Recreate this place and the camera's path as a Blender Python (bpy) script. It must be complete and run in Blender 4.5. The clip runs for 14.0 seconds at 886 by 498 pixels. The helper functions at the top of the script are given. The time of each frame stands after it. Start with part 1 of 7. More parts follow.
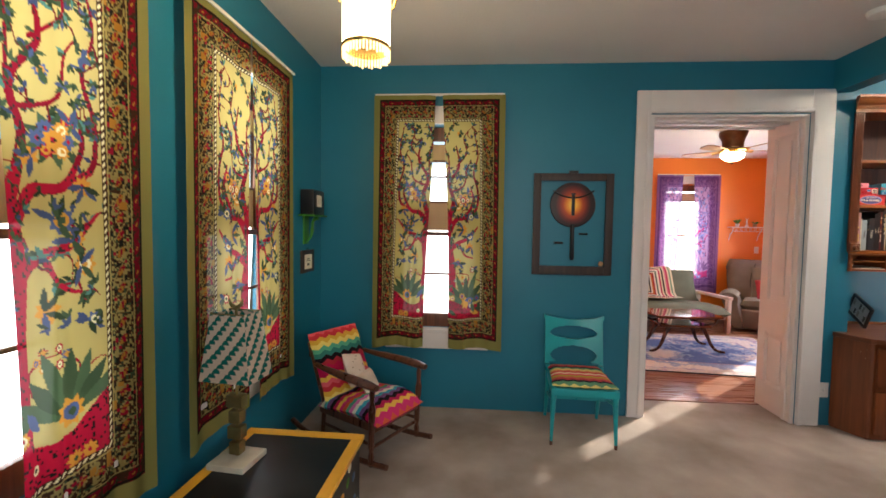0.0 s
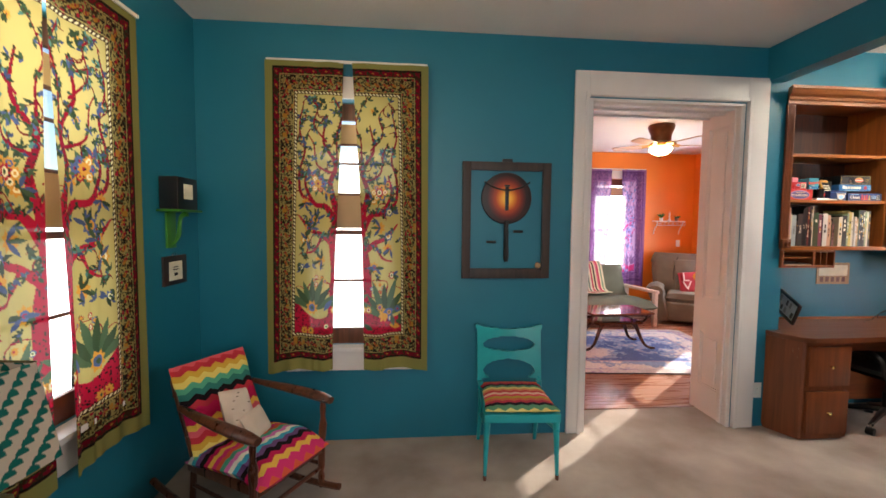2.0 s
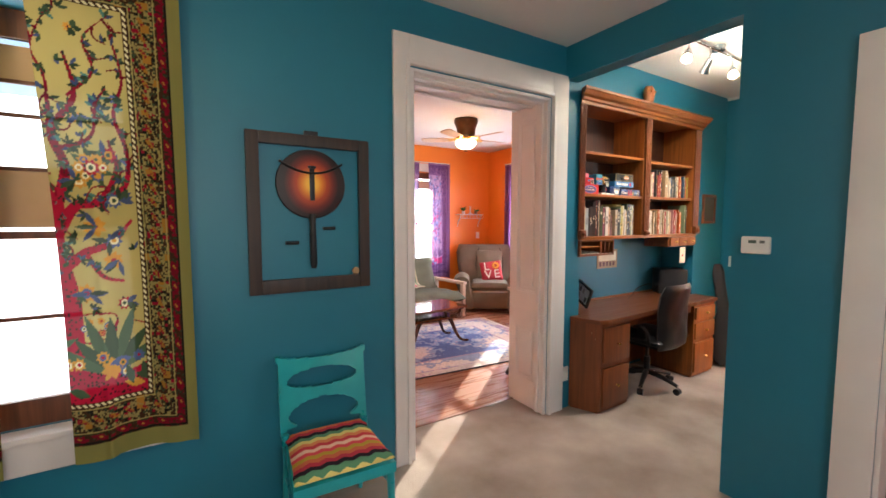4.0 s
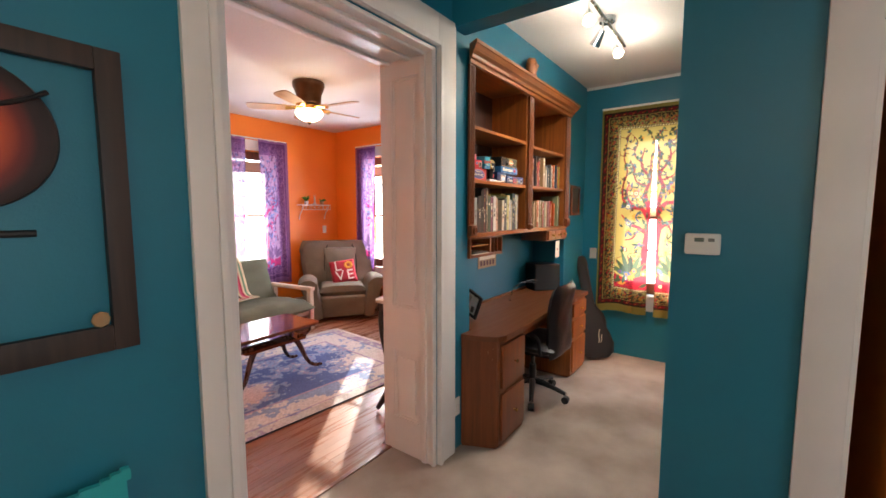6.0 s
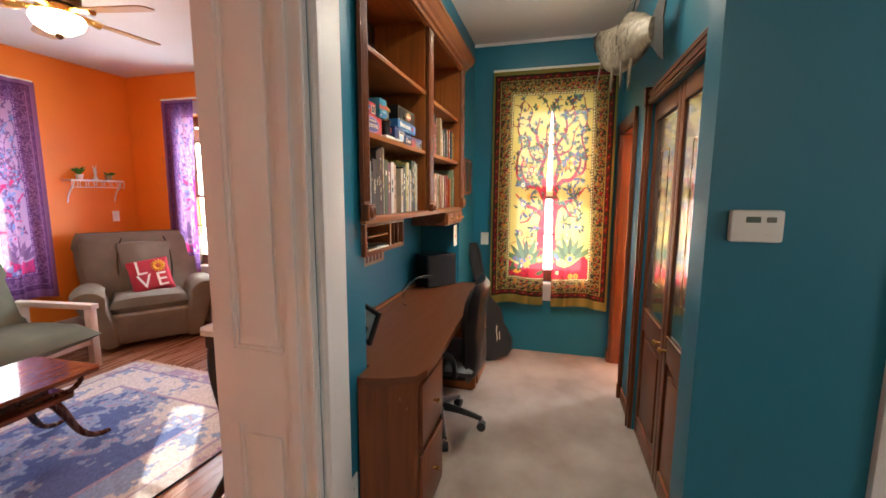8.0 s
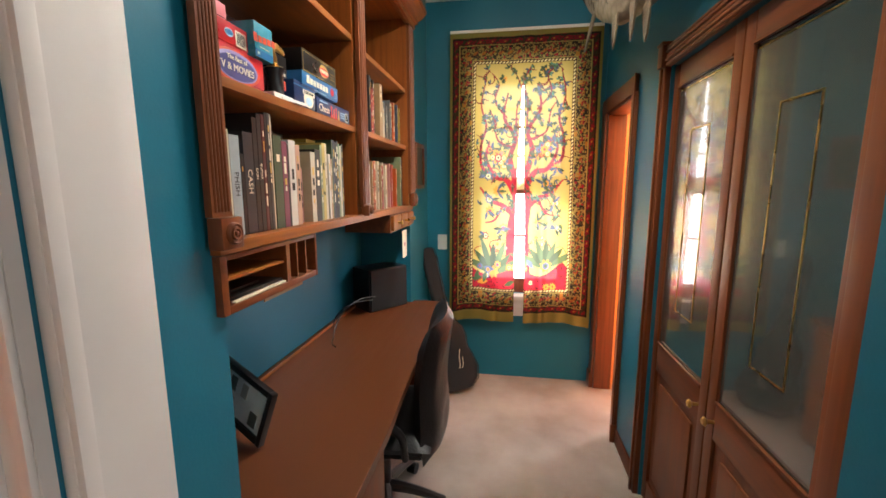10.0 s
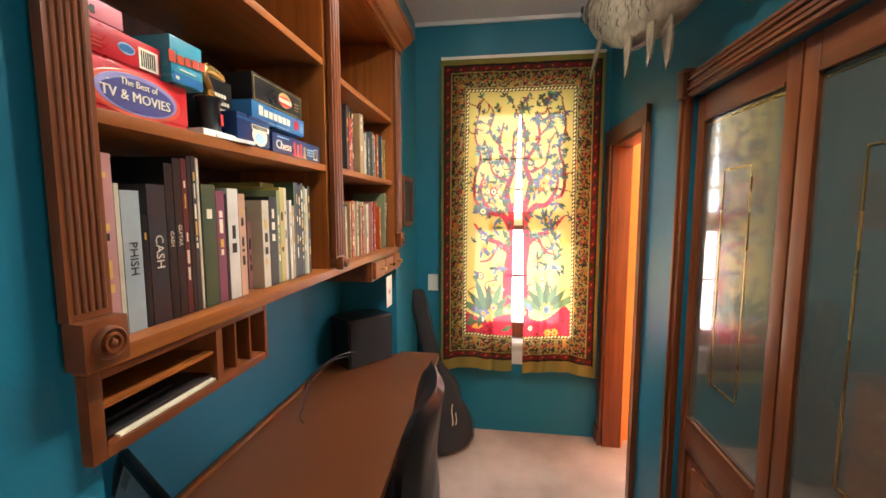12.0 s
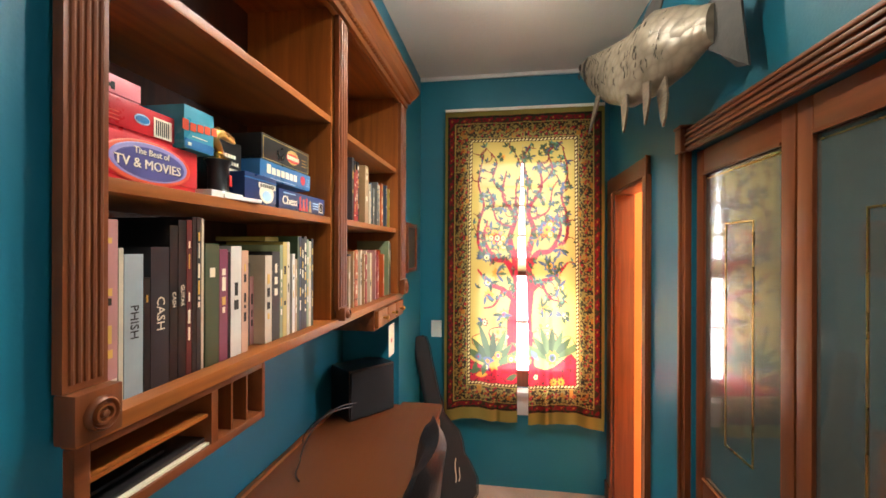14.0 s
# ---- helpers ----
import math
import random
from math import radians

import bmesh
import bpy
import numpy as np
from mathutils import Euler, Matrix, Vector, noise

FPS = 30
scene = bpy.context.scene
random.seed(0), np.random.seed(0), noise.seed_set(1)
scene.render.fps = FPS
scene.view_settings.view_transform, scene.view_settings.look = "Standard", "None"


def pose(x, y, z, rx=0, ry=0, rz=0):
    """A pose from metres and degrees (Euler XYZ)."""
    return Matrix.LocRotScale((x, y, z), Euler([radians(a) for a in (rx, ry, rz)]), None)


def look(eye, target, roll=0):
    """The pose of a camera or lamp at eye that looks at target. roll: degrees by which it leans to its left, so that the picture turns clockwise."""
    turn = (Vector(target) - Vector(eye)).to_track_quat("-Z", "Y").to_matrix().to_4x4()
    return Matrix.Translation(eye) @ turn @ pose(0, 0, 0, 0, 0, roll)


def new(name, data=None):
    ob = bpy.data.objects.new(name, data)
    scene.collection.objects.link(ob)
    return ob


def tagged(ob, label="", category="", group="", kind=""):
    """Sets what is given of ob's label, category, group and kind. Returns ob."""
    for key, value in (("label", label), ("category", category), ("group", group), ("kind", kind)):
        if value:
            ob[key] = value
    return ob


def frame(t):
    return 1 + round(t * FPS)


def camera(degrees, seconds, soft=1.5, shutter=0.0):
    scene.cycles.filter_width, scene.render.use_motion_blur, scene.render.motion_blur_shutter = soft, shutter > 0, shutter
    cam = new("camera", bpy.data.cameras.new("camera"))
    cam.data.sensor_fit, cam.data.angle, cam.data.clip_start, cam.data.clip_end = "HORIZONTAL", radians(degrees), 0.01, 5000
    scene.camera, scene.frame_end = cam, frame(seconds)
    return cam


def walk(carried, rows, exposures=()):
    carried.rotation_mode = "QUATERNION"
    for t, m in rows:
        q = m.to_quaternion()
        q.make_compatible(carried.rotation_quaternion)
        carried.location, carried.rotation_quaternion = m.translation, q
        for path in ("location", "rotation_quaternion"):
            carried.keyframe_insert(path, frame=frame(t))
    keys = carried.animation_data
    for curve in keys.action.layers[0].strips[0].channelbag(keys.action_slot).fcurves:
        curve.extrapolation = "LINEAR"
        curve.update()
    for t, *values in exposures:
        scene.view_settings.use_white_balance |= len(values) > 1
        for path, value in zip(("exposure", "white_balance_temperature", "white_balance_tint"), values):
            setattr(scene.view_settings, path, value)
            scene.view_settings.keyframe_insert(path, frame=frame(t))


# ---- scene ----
cam = camera(94.8, 14.0, soft=1.6)
PATH = [
    (0, (-0.069, -0.135, 1.475), (-0.21, 1.858, 1.383), 0.9),
    (0.5, (-0.052, 0.041, 1.495), (-0.187, 2.033, 1.389), 0.8),
    (1, (-0.019, 0.167, 1.504), (-0.125, 2.161, 1.389), 0.8),
    (1.5, (0.009, 0.28, 1.507), (0.009, 2.276, 1.389), 0.7),
    (2, (0.047, 0.384, 1.505), (0.217, 2.373, 1.386), 0.6),
    (2.5, (-0.031, 0.515, 1.492), (0.428, 2.458, 1.38), 0.3),
    (3, (0.006, 0.641, 1.517), (0.693, 2.515, 1.375), 0.3),
    (3.5, (0.089, 0.805, 1.507), (0.963, 2.599, 1.364), 0.2),
    (6, (0.629, 1.791, 1.517), (2.236, 2.967, 1.33), 0.0),
    (6.5, (0.791, 1.948, 1.496), (2.489, 2.986, 1.304), 0.1),
    (7, (0.965, 2.145, 1.491), (2.755, 3.012, 1.281), 0.3),
    (7.5, (1.13, 2.333, 1.473), (2.999, 3.007, 1.243), 0.3),
    (8, (1.324, 2.448, 1.459), (3.238, 2.967, 1.2), 0.2),
    (8.5, (1.515, 2.508, 1.462), (3.451, 2.926, 1.182), 0.2),
    (11, (2.282, 2.605, 1.526), (4.24, 2.888, 1.233), -0.1),
    (11.5, (2.326, 2.612, 1.552), (4.29, 2.886, 1.293), -0.1),
    (12, (2.338, 2.615, 1.573), (4.31, 2.888, 1.378), 0.0),
    (12.5, (2.347, 2.62, 1.586), (4.324, 2.896, 1.457), 0.1),
    (13, (2.349, 2.612, 1.597), (4.327, 2.897, 1.52), 0.1),
    (13.5, (2.347, 2.609, 1.605), (4.325, 2.9, 1.569), 0.1),
    (14, (2.341, 2.609, 1.613), (4.319, 2.906, 1.613), 0.2),
]

EXPOSURES = [(0, 1.22), (3.6, 1.42), (6.5, 1.15), (8.5, 1.12), (14, 1.26)]
walk(cam, [(t, look(eye, target, roll)) for t, eye, target, roll in PATH], EXPOSURES)

# world and sun
SUN_AZ, SUN_EL = radians(50.5), radians(19.5)
world = bpy.data.worlds.new("world")
scene.world = world
world.use_nodes = True
wn = world.node_tree
sky = wn.nodes.new("ShaderNodeTexSky")
sky.sky_type, sky.sun_disc = "NISHITA", False
sky.sun_elevation, sky.sun_rotation = SUN_EL, SUN_AZ
wn.nodes["Background"].inputs[1].default_value = 0.15
wn.links.new(sky.outputs[0], wn.nodes["Background"].inputs[0])
sun = new("sun", bpy.data.lights.new("sun", "SUN"))
sun.data.energy, sun.data.angle, sun.data.color = 5.0, radians(0.5), (1.0, 0.93, 0.82)
sun.matrix_world = look((math.sin(SUN_AZ) * math.cos(SUN_EL) * 20, math.cos(SUN_AZ) * math.cos(SUN_EL) * 20, math.sin(SUN_EL) * 20), (0, 0, 0))


def sky_or_fill(where, target, w, h, power, color=(0.92, 0.96, 1.0)):
    ob = new("window_or_fill_light", bpy.data.lights.new("window_or_fill_light", "AREA"))
    ob.data.shape, ob.data.size, ob.data.size_y = "RECTANGLE", w, h
    ob.data.energy, ob.data.color = power, color
    ob.matrix_world = look(where, target)
    return ob


def bulb_or_fill(where, power, color, radius=0.04):
    ob = new("bulb_or_fill_light", bpy.data.lights.new("bulb_or_fill_light", "POINT"))
    ob.data.energy, ob.data.color, ob.data.shadow_soft_size = power, color, radius
    ob.location = where
    return ob


K = 0.33
sky_or_fill((-0.345, 3.33, 1.5), (-0.345, 0, 1.3), 0.64, 1.6, 19 * K)
sky_or_fill((-1.45, 2.03, 1.5), (2, 2.03, 1.3), 0.64, 1.6, 34 * K)
sky_or_fill((-1.45, 0.81, 1.5), (2, 0.81, 1.3), 0.64, 1.6, 34 * K)
sky_or_fill((5.28, 2.49, 1.5), (0, 2.49, 1.3), 0.64, 1.6, 60 * K)
sky_or_fill((3.585, 7.34, 1.5), (3.585, 0, 1.2), 0.64, 1.6, 50 * K, (0.84, 0.92, 1.0))
sky_or_fill((2.39, 7.34, 1.5), (2.39, 0, 1.2), 0.64, 1.6, 50 * K, (0.84, 0.92, 1.0))
sky_or_fill((5.19, 6.11, 1.5), (0, 6.11, 1.2), 0.64, 1.6, 105 * K, (0.84, 0.92, 1.0))
# stands in a back-room window that is assumed, out of view
sky_or_fill((5.24, 1.00, 1.45), (4.0, 1.00, 1.2), 0.46, 1.2, 120 * K)
# added point lamp with no visible source, brightens the back room
bulb_or_fill((4.5, 1.1, 2.5), 14, (1.0, 0.85, 0.65), 0.1)
# added fill behind the camera; the south wall has no window
sky_or_fill((0.6, -2.1, 1.6), (2.0, 3, 0.8), 2.2, 1.6, 85 * K, (1.0, 0.97, 0.98))
# added fill in the side room to brighten the carpet, no source there
sky_or_fill((3.5, 0.2, 1.7), (1.9, 1.7, 0.0), 1.0, 1.0, 130 * K, (1.0, 0.95, 0.90))
bulb_or_fill((-0.471, 1.376, 2.27), 6, (1.0, 0.82, 0.62), 0.05)
bulb_or_fill((3.20, 5.32, 2.465), 12, (1.0, 0.82, 0.62), 0.08)



def spot(where, target, power):
    ob = new("spot_light", bpy.data.lights.new("spot_light", "SPOT"))
    ob.data.energy, ob.data.color, ob.data.spot_size, ob.data.spot_blend, ob.data.shadow_soft_size = power, (1.0, 0.95, 0.88), radians(120), 0.8, 0.03
    ob.matrix_world = look(where, target)


spot((3.25, 2.46, 2.60), (2.9, 2.8, 0.4), 14)
spot((3.90, 2.46, 2.60), (4.3, 2.9, 0.5), 13)
spot((3.60, 2.48, 2.60), (3.6, 3.1, 0.4), 24)
bulb_or_fill((3.22, 2.56, 2.60), 4.6, (1.0, 0.92, 0.76), 0.03)
bulb_or_fill((3.90, 2.56, 2.60), 4.2, (1.0, 0.92, 0.76), 0.03)

# ---- materials ----
def rgb(h):
    """Linear colour of an sRGB hex string."""
    v = [int(h[i:i + 2], 16) / 255 for i in (0, 2, 4)]
    return tuple(c / 12.92 if c < 0.04045 else ((c + 0.055) / 1.055) ** 2.4 for c in v) + (1,)


def base_mat(name, rough=0.5, metal=0.0):
    m = bpy.data.materials.new(name)
    m.use_nodes = True
    b = m.node_tree.nodes["Principled BSDF"]
    b.inputs["Roughness"].default_value, b.inputs["Metallic"].default_value = rough, metal
    return m, m.node_tree, b


def two_tone(name, c1, c2, rough=0.6, metal=0.0, scale=3.0, detail=6, bump=0.0, bump_scale=60.0, stretch=(1, 1, 1), rvar=0.1, gloss=0.5):
    """Paint, cloth or plaster: two close colours in large soft clouds, a fine relief, and uneven gloss."""
    m, nt, b = base_mat(name, rough, metal)
    n, l = nt.nodes, nt.links
    tc, mp = n.new("ShaderNodeTexCoord"), n.new("ShaderNodeMapping")
    mp.inputs["Scale"].default_value = stretch
    l.new(tc.outputs["Object"], mp.inputs[0])
    t = n.new("ShaderNodeTexNoise")
    t.inputs["Scale"].default_value, t.inputs["Detail"].default_value = scale, detail
    l.new(mp.outputs[0], t.inputs[0])
    r = n.new("ShaderNodeValToRGB")
    r.color_ramp.elements[0].position, r.color_ramp.elements[1].position = 0.3, 0.7
    r.color_ramp.elements[0].color, r.color_ramp.elements[1].color = c1, c2
    l.new(t.outputs[0], r.inputs[0])
    l.new(r.outputs[0], b.inputs["Base Color"])
    f = n.new("ShaderNodeTexNoise")
    f.inputs["Scale"].default_value, f.inputs["Detail"].default_value = bump_scale, 4
    l.new(mp.outputs[0], f.inputs[0])
    mr = n.new("ShaderNodeMapRange")
    mr.inputs[3].default_value, mr.inputs[4].default_value = max(0, rough - rvar), min(1, rough + rvar)
    l.new(t.outputs[0], mr.inputs[0])
    l.new(mr.outputs[0], b.inputs["Roughness"])
    b.inputs["Specular IOR Level"].default_value = gloss
    if bump:
        bp = n.new("ShaderNodeBump")
        bp.inputs["Strength"].default_value, bp.inputs["Distance"].default_value = bump, 0.004
        l.new(f.outputs[0], bp.inputs["Height"])
        l.new(bp.outputs[0], b.inputs["Normal"])
    return m


def wood(name, dark, light, grain="z", rough=0.35, scale=1.0, bump=0.15, island=0.0):
    """Wood with long grain along one axis."""
    m, nt, b = base_mat(name, rough)
    n, l = nt.nodes, nt.links
    tc, mp = n.new("ShaderNodeTexCoord"), n.new("ShaderNodeMapping")
    s = {"x": (1.2, 22, 22), "y": (22, 1.2, 22), "z": (22, 22, 1.2)}[grain]
    mp.inputs["Scale"].default_value = [v * scale for v in s]
    oi, sc = n.new("ShaderNodeObjectInfo"), n.new("ShaderNodeVectorMath")
    sc.operation = "SCALE"
    l.new(oi.outputs["Random"], sc.inputs["Scale"])
    sc.inputs[0].default_value = (7, 13, 5)
    ad = n.new("ShaderNodeVectorMath")
    l.new(tc.outputs["Object"], ad.inputs[0])
    l.new(sc.outputs[0], ad.inputs[1])
    l.new(ad.outputs[0], mp.inputs[0])
    t = n.new("ShaderNodeTexNoise")
    t.inputs["Scale"].default_value, t.inputs["Detail"].default_value, t.inputs["Distortion"].default_value = 1.6, 9, 0.6
    l.new(mp.outputs[0], t.inputs[0])
    big = n.new("ShaderNodeTexNoise")
    big.inputs["Scale"].default_value = 2.2
    l.new(tc.outputs["Object"], big.inputs[0])
    mix = n.new("ShaderNodeMath")
    mix.operation = "MULTIPLY_ADD"
    l.new(big.outputs[0], mix.inputs[0])
    mix.inputs[1].default_value = 0.4
    l.new(t.outputs[0], mix.inputs[2])
    last = mix
    if island:
        ge = n.new("ShaderNodeObjectInfo")
        m2 = n.new("ShaderNodeMath")
        m2.operation = "MULTIPLY_ADD"
        l.new(ge.outputs["Random"], m2.inputs[0])
        m2.inputs[1].default_value = island
        l.new(mix.outputs[0], m2.inputs[2])
        last = m2
    r = n.new("ShaderNodeValToRGB")
    r.color_ramp.elements[0].position, r.color_ramp.elements[1].position = 0.45, 0.95 + island * 0.5
    r.color_ramp.elements[0].color, r.color_ramp.elements[1].color = dark, light
    l.new(last.outputs[0], r.inputs[0])
    l.new(r.outputs[0], b.inputs["Base Color"])
    mr = n.new("ShaderNodeMapRange")
    mr.inputs[3].default_value, mr.inputs[4].default_value = rough - 0.08, rough + 0.12
    l.new(t.outputs[0], mr.inputs[0])
    l.new(mr.outputs[0], b.inputs["Roughness"])
    bp = n.new("ShaderNodeBump")
    bp.inputs["Strength"].default_value, bp.inputs["Distance"].default_value = bump, 0.002
    l.new(t.outputs[0], bp.inputs["Height"])
    l.new(bp.outputs[0], b.inputs["Normal"])
    return m


def glow(name, color, strength, base=(0.9, 0.85, 0.7, 1)):
    m, nt, b = base_mat(name, 0.4)
    b.inputs["Base Color"].default_value = base
    b.inputs["Emission Color"].default_value, b.inputs["Emission Strength"].default_value = color, strength
    return m


TEAL = two_tone("teal_paint", (0.008, 0.140, 0.215, 1), (0.010, 0.162, 0.244, 1), 0.42, scale=1.5, bump=0.12, bump_scale=140, rvar=0.06)
TEAL_CHAIR = two_tone("turquoise_paint", (0.010, 0.27, 0.30, 1), (0.014, 0.33, 0.36, 1), 0.3, scale=6, bump=0.05)
PEACH = two_tone("light_orange_paint", (0.72, 0.30, 0.09, 1), (0.78, 0.34, 0.11, 1), 0.5, scale=1.5)
ORANGE = two_tone("orange_paint", (0.78, 0.20, 0.016, 1), (0.85, 0.235, 0.020, 1), 0.5, scale=1.5, bump=0.12, bump_scale=140)
CEIL = two_tone("ceiling_paint", (0.66, 0.63, 0.60, 1), (0.72, 0.69, 0.66, 1), 0.85, scale=1.2, bump=0.5, bump_scale=55)
WHITE = two_tone("white_trim_paint", (0.66, 0.62, 0.60, 1), (0.74, 0.70, 0.68, 1), 0.38, scale=3, bump=0.06, bump_scale=30)
CARPET = two_tone("beige_carpet", (0.25, 0.195, 0.160, 1), (0.47, 0.39, 0.335, 1), 0.95, scale=2.0, detail=8, bump=1.0, bump_scale=320, gloss=0.1)
OAK = wood("honey_oak", (0.17, 0.046, 0.008, 1), (0.38, 0.115, 0.021, 1), "z", 0.38)
OAKX = wood("honey_oak_long", (0.17, 0.046, 0.008, 1), (0.38, 0.115, 0.021, 1), "x", 0.38)
OAK_DARK = wood("stained_oak", (0.10, 0.025, 0.006, 1), (0.21, 0.057, 0.015, 1), "z", 0.36)
OAK_DARKX = wood("stained_oak_long", (0.10, 0.025, 0.006, 1), (0.21, 0.057, 0.015, 1), "x", 0.36)
DESKTOP = wood("desk_laminate", (0.112, 0.034, 0.011, 1), (0.124, 0.038, 0.0125, 1), "x", 0.34, bump=0.01)
DARKWOOD = wood("dark_wood", (0.028, 0.008, 0.004, 1), (0.10, 0.030, 0.013, 1), "z", 0.25)
BLACK = two_tone("black_paint", (0.006, 0.006, 0.007, 1), (0.012, 0.011, 0.012, 1), 0.35, scale=6, bump=0.05)
LEATHER = two_tone("black_leather", (0.010, 0.010, 0.012, 1), (0.020, 0.020, 0.022, 1), 0.35, scale=8, bump=0.35, bump_scale=110)
NYLON = two_tone("black_nylon", (0.008, 0.008, 0.010, 1), (0.014, 0.014, 0.016, 1), 0.8, scale=8, bump=0.4, bump_scale=300)
YELLOW = two_tone("yellow_paint", (0.72, 0.36, 0.025, 1), (0.80, 0.42, 0.035, 1), 0.4, scale=6, bump=0.05)
CHROME = two_tone("brushed_metal", (0.5, 0.5, 0.5, 1), (0.6, 0.6, 0.6, 1), 0.25, 1.0, scale=8)
BRASS = two_tone("brass", (0.62, 0.40, 0.12, 1), (0.75, 0.50, 0.18, 1), 0.28, 1.0, scale=8)
GREEN = two_tone("green_paint", (0.03, 0.16, 0.012, 1), (0.05, 0.22, 0.02, 1), 0.4, scale=6)
TAUPE = two_tone("taupe_fabric", (0.145, 0.122, 0.092, 1), (0.20, 0.168, 0.128, 1), 0.9, scale=5, bump=0.5, bump_scale=260, gloss=0.2)
SAGE = two_tone("sage_cover", (0.11, 0.12, 0.085, 1), (0.155, 0.165, 0.12, 1), 0.9, scale=4, bump=0.5, bump_scale=200, gloss=0.2)
PLASTIC = two_tone("white_plastic", (0.70, 0.68, 0.64, 1), (0.74, 0.72, 0.68, 1), 0.4, scale=4)
GLASS, _nt, _b = base_mat("window_glass", 0.02)
_b.inputs["Transmission Weight"].default_value, _b.inputs["IOR"].default_value = 1.0, 1.45

# ---- tools ----
def add_box(bm, x0, x1, y0, y1, z0, z1, bevel=0.0):
    """A box in the mesh, with its long edges rounded off where bevel is given."""
    if x1 < x0: x0, x1 = x1, x0
    if y1 < y0: y0, y1 = y1, y0
    if z1 < z0: z0, z1 = z1, z0
    v = [bm.verts.new(p) for p in ((x0, y0, z0), (x1, y0, z0), (x1, y1, z0), (x0, y1, z0), (x0, y0, z1), (x1, y0, z1), (x1, y1, z1), (x0, y1, z1))]
    fs = [bm.faces.new([v[i] for i in q]) for q in ((3, 2, 1, 0), (4, 5, 6, 7), (0, 1, 5, 4), (1, 2, 6, 5), (2, 3, 7, 6), (3, 0, 4, 7))]
    if bevel:
        es = {e for f in fs for e in f.edges}
        bmesh.ops.bevel(bm, geom=list(es), offset=bevel, segments=2, affect="EDGES", profile=0.6, clamp_overlap=True)
    return bm


def finish(name, bm, material, smooth=False):
    me = bpy.data.meshes.new(name)
    bm.normal_update()
    bm.to_mesh(me)
    bm.free()
    for mm in (material if isinstance(material, (list, tuple)) else [material]):
        me.materials.append(mm)
    if smooth:
        me.polygons.foreach_set("use_smooth", [True] * len(me.polygons))
        me.set_sharp_from_angle(angle=radians(42))
    return me


def part(name, bm, material, parent=None, label="", smooth=False, kind=""):
    ob = new(name, finish(name, bm, material, smooth))
    ob.parent = parent
    return tagged(ob, label, kind=kind)


def boxes(name, rows, material, parent=None, label="", bevel=0.0, kind=""):
    bm = bmesh.new()
    for r in rows:
        add_box(bm, *r, bevel=bevel)
    return part(name, bm, material, parent, label, smooth=bevel > 0, kind=kind)


def thing(name, label, category, at=(0, 0, 0), turn=0.0, group=""):
    ob = new(name)
    ob.empty_display_size = 0.1
    ob.matrix_world = pose(*at, 0, 0, turn)
    return tagged(ob, label, category, group)


def structure(ob, label="", category=""):
    return tagged(ob, label, category, kind="structure")


def slab(name, axis, a, b, u0, u1, z0, z1, holes, material, label=""):
    """A wall between a and b on its thin axis, from u0 to u1 and z0 to z1, with openings (u0, u1, z0, z1) through it."""
    us = sorted({u0, u1, *[h[0] for h in holes], *[h[1] for h in holes]})
    zs = sorted({z0, z1, *[h[2] for h in holes], *[h[3] for h in holes]})
    us, zs = [u for u in us if u0 <= u <= u1], [z for z in zs if z0 <= z <= z1]
    def full(i, j):
        if not (0 <= i < len(us) - 1 and 0 <= j < len(zs) - 1):
            return False
        cu, cz = (us[i] + us[i + 1]) / 2, (zs[j] + zs[j + 1]) / 2
        return not any(h[0] < cu < h[1] and h[2] < cz < h[3] for h in holes)
    bm = bmesh.new()
    def p(t, u, z):
        return bm.verts.new((t, u, z) if axis == "x" else (u, t, z))
    for i in range(len(us) - 1):
        for j in range(len(zs) - 1):
            if not full(i, j):
                continue
            U0, U1, Z0, Z1 = us[i], us[i + 1], zs[j], zs[j + 1]
            bm.faces.new([p(a, U0, Z0), p(a, U1, Z0), p(a, U1, Z1), p(a, U0, Z1)])
            bm.faces.new([p(b, U0, Z0), p(b, U0, Z1), p(b, U1, Z1), p(b, U1, Z0)])
            if not full(i - 1, j): bm.faces.new([p(a, U0, Z0), p(a, U0, Z1), p(b, U0, Z1), p(b, U0, Z0)])
            if not full(i + 1, j): bm.faces.new([p(a, U1, Z0), p(b, U1, Z0), p(b, U1, Z1), p(a, U1, Z1)])
            if not full(i, j - 1): bm.faces.new([p(a, U0, Z0), p(b, U0, Z0), p(b, U1, Z0), p(a, U1, Z0)])
            if not full(i, j + 1): bm.faces.new([p(a, U0, Z1), p(a, U1, Z1), p(b, U1, Z1), p(b, U0, Z1)])
    bmesh.ops.remove_doubles(bm, verts=bm.verts, dist=1e-5)
    bmesh.ops.recalc_face_normals(bm, faces=bm.faces)
    return structure(part(name, bm, material), label)


def lathe(profile, seg=24, bm=None, at=(0, 0, 0)):
    """A turned shape: rows of radius and height."""
    bm = bm or bmesh.new()
    rings = [[bm.verts.new((at[0] + r * math.cos(2 * math.pi * i / seg), at[1] + r * math.sin(2 * math.pi * i / seg), at[2] + z)) for i in range(seg)] for r, z in profile]
    for r0, r1 in zip(rings, rings[1:]):
        for i in range(seg):
            bm.faces.new((r0[i], r0[(i + 1) % seg], r1[(i + 1) % seg], r1[i]))
    bm.faces.new(rings[0][::-1])
    bm.faces.new(rings[-1])
    return bm


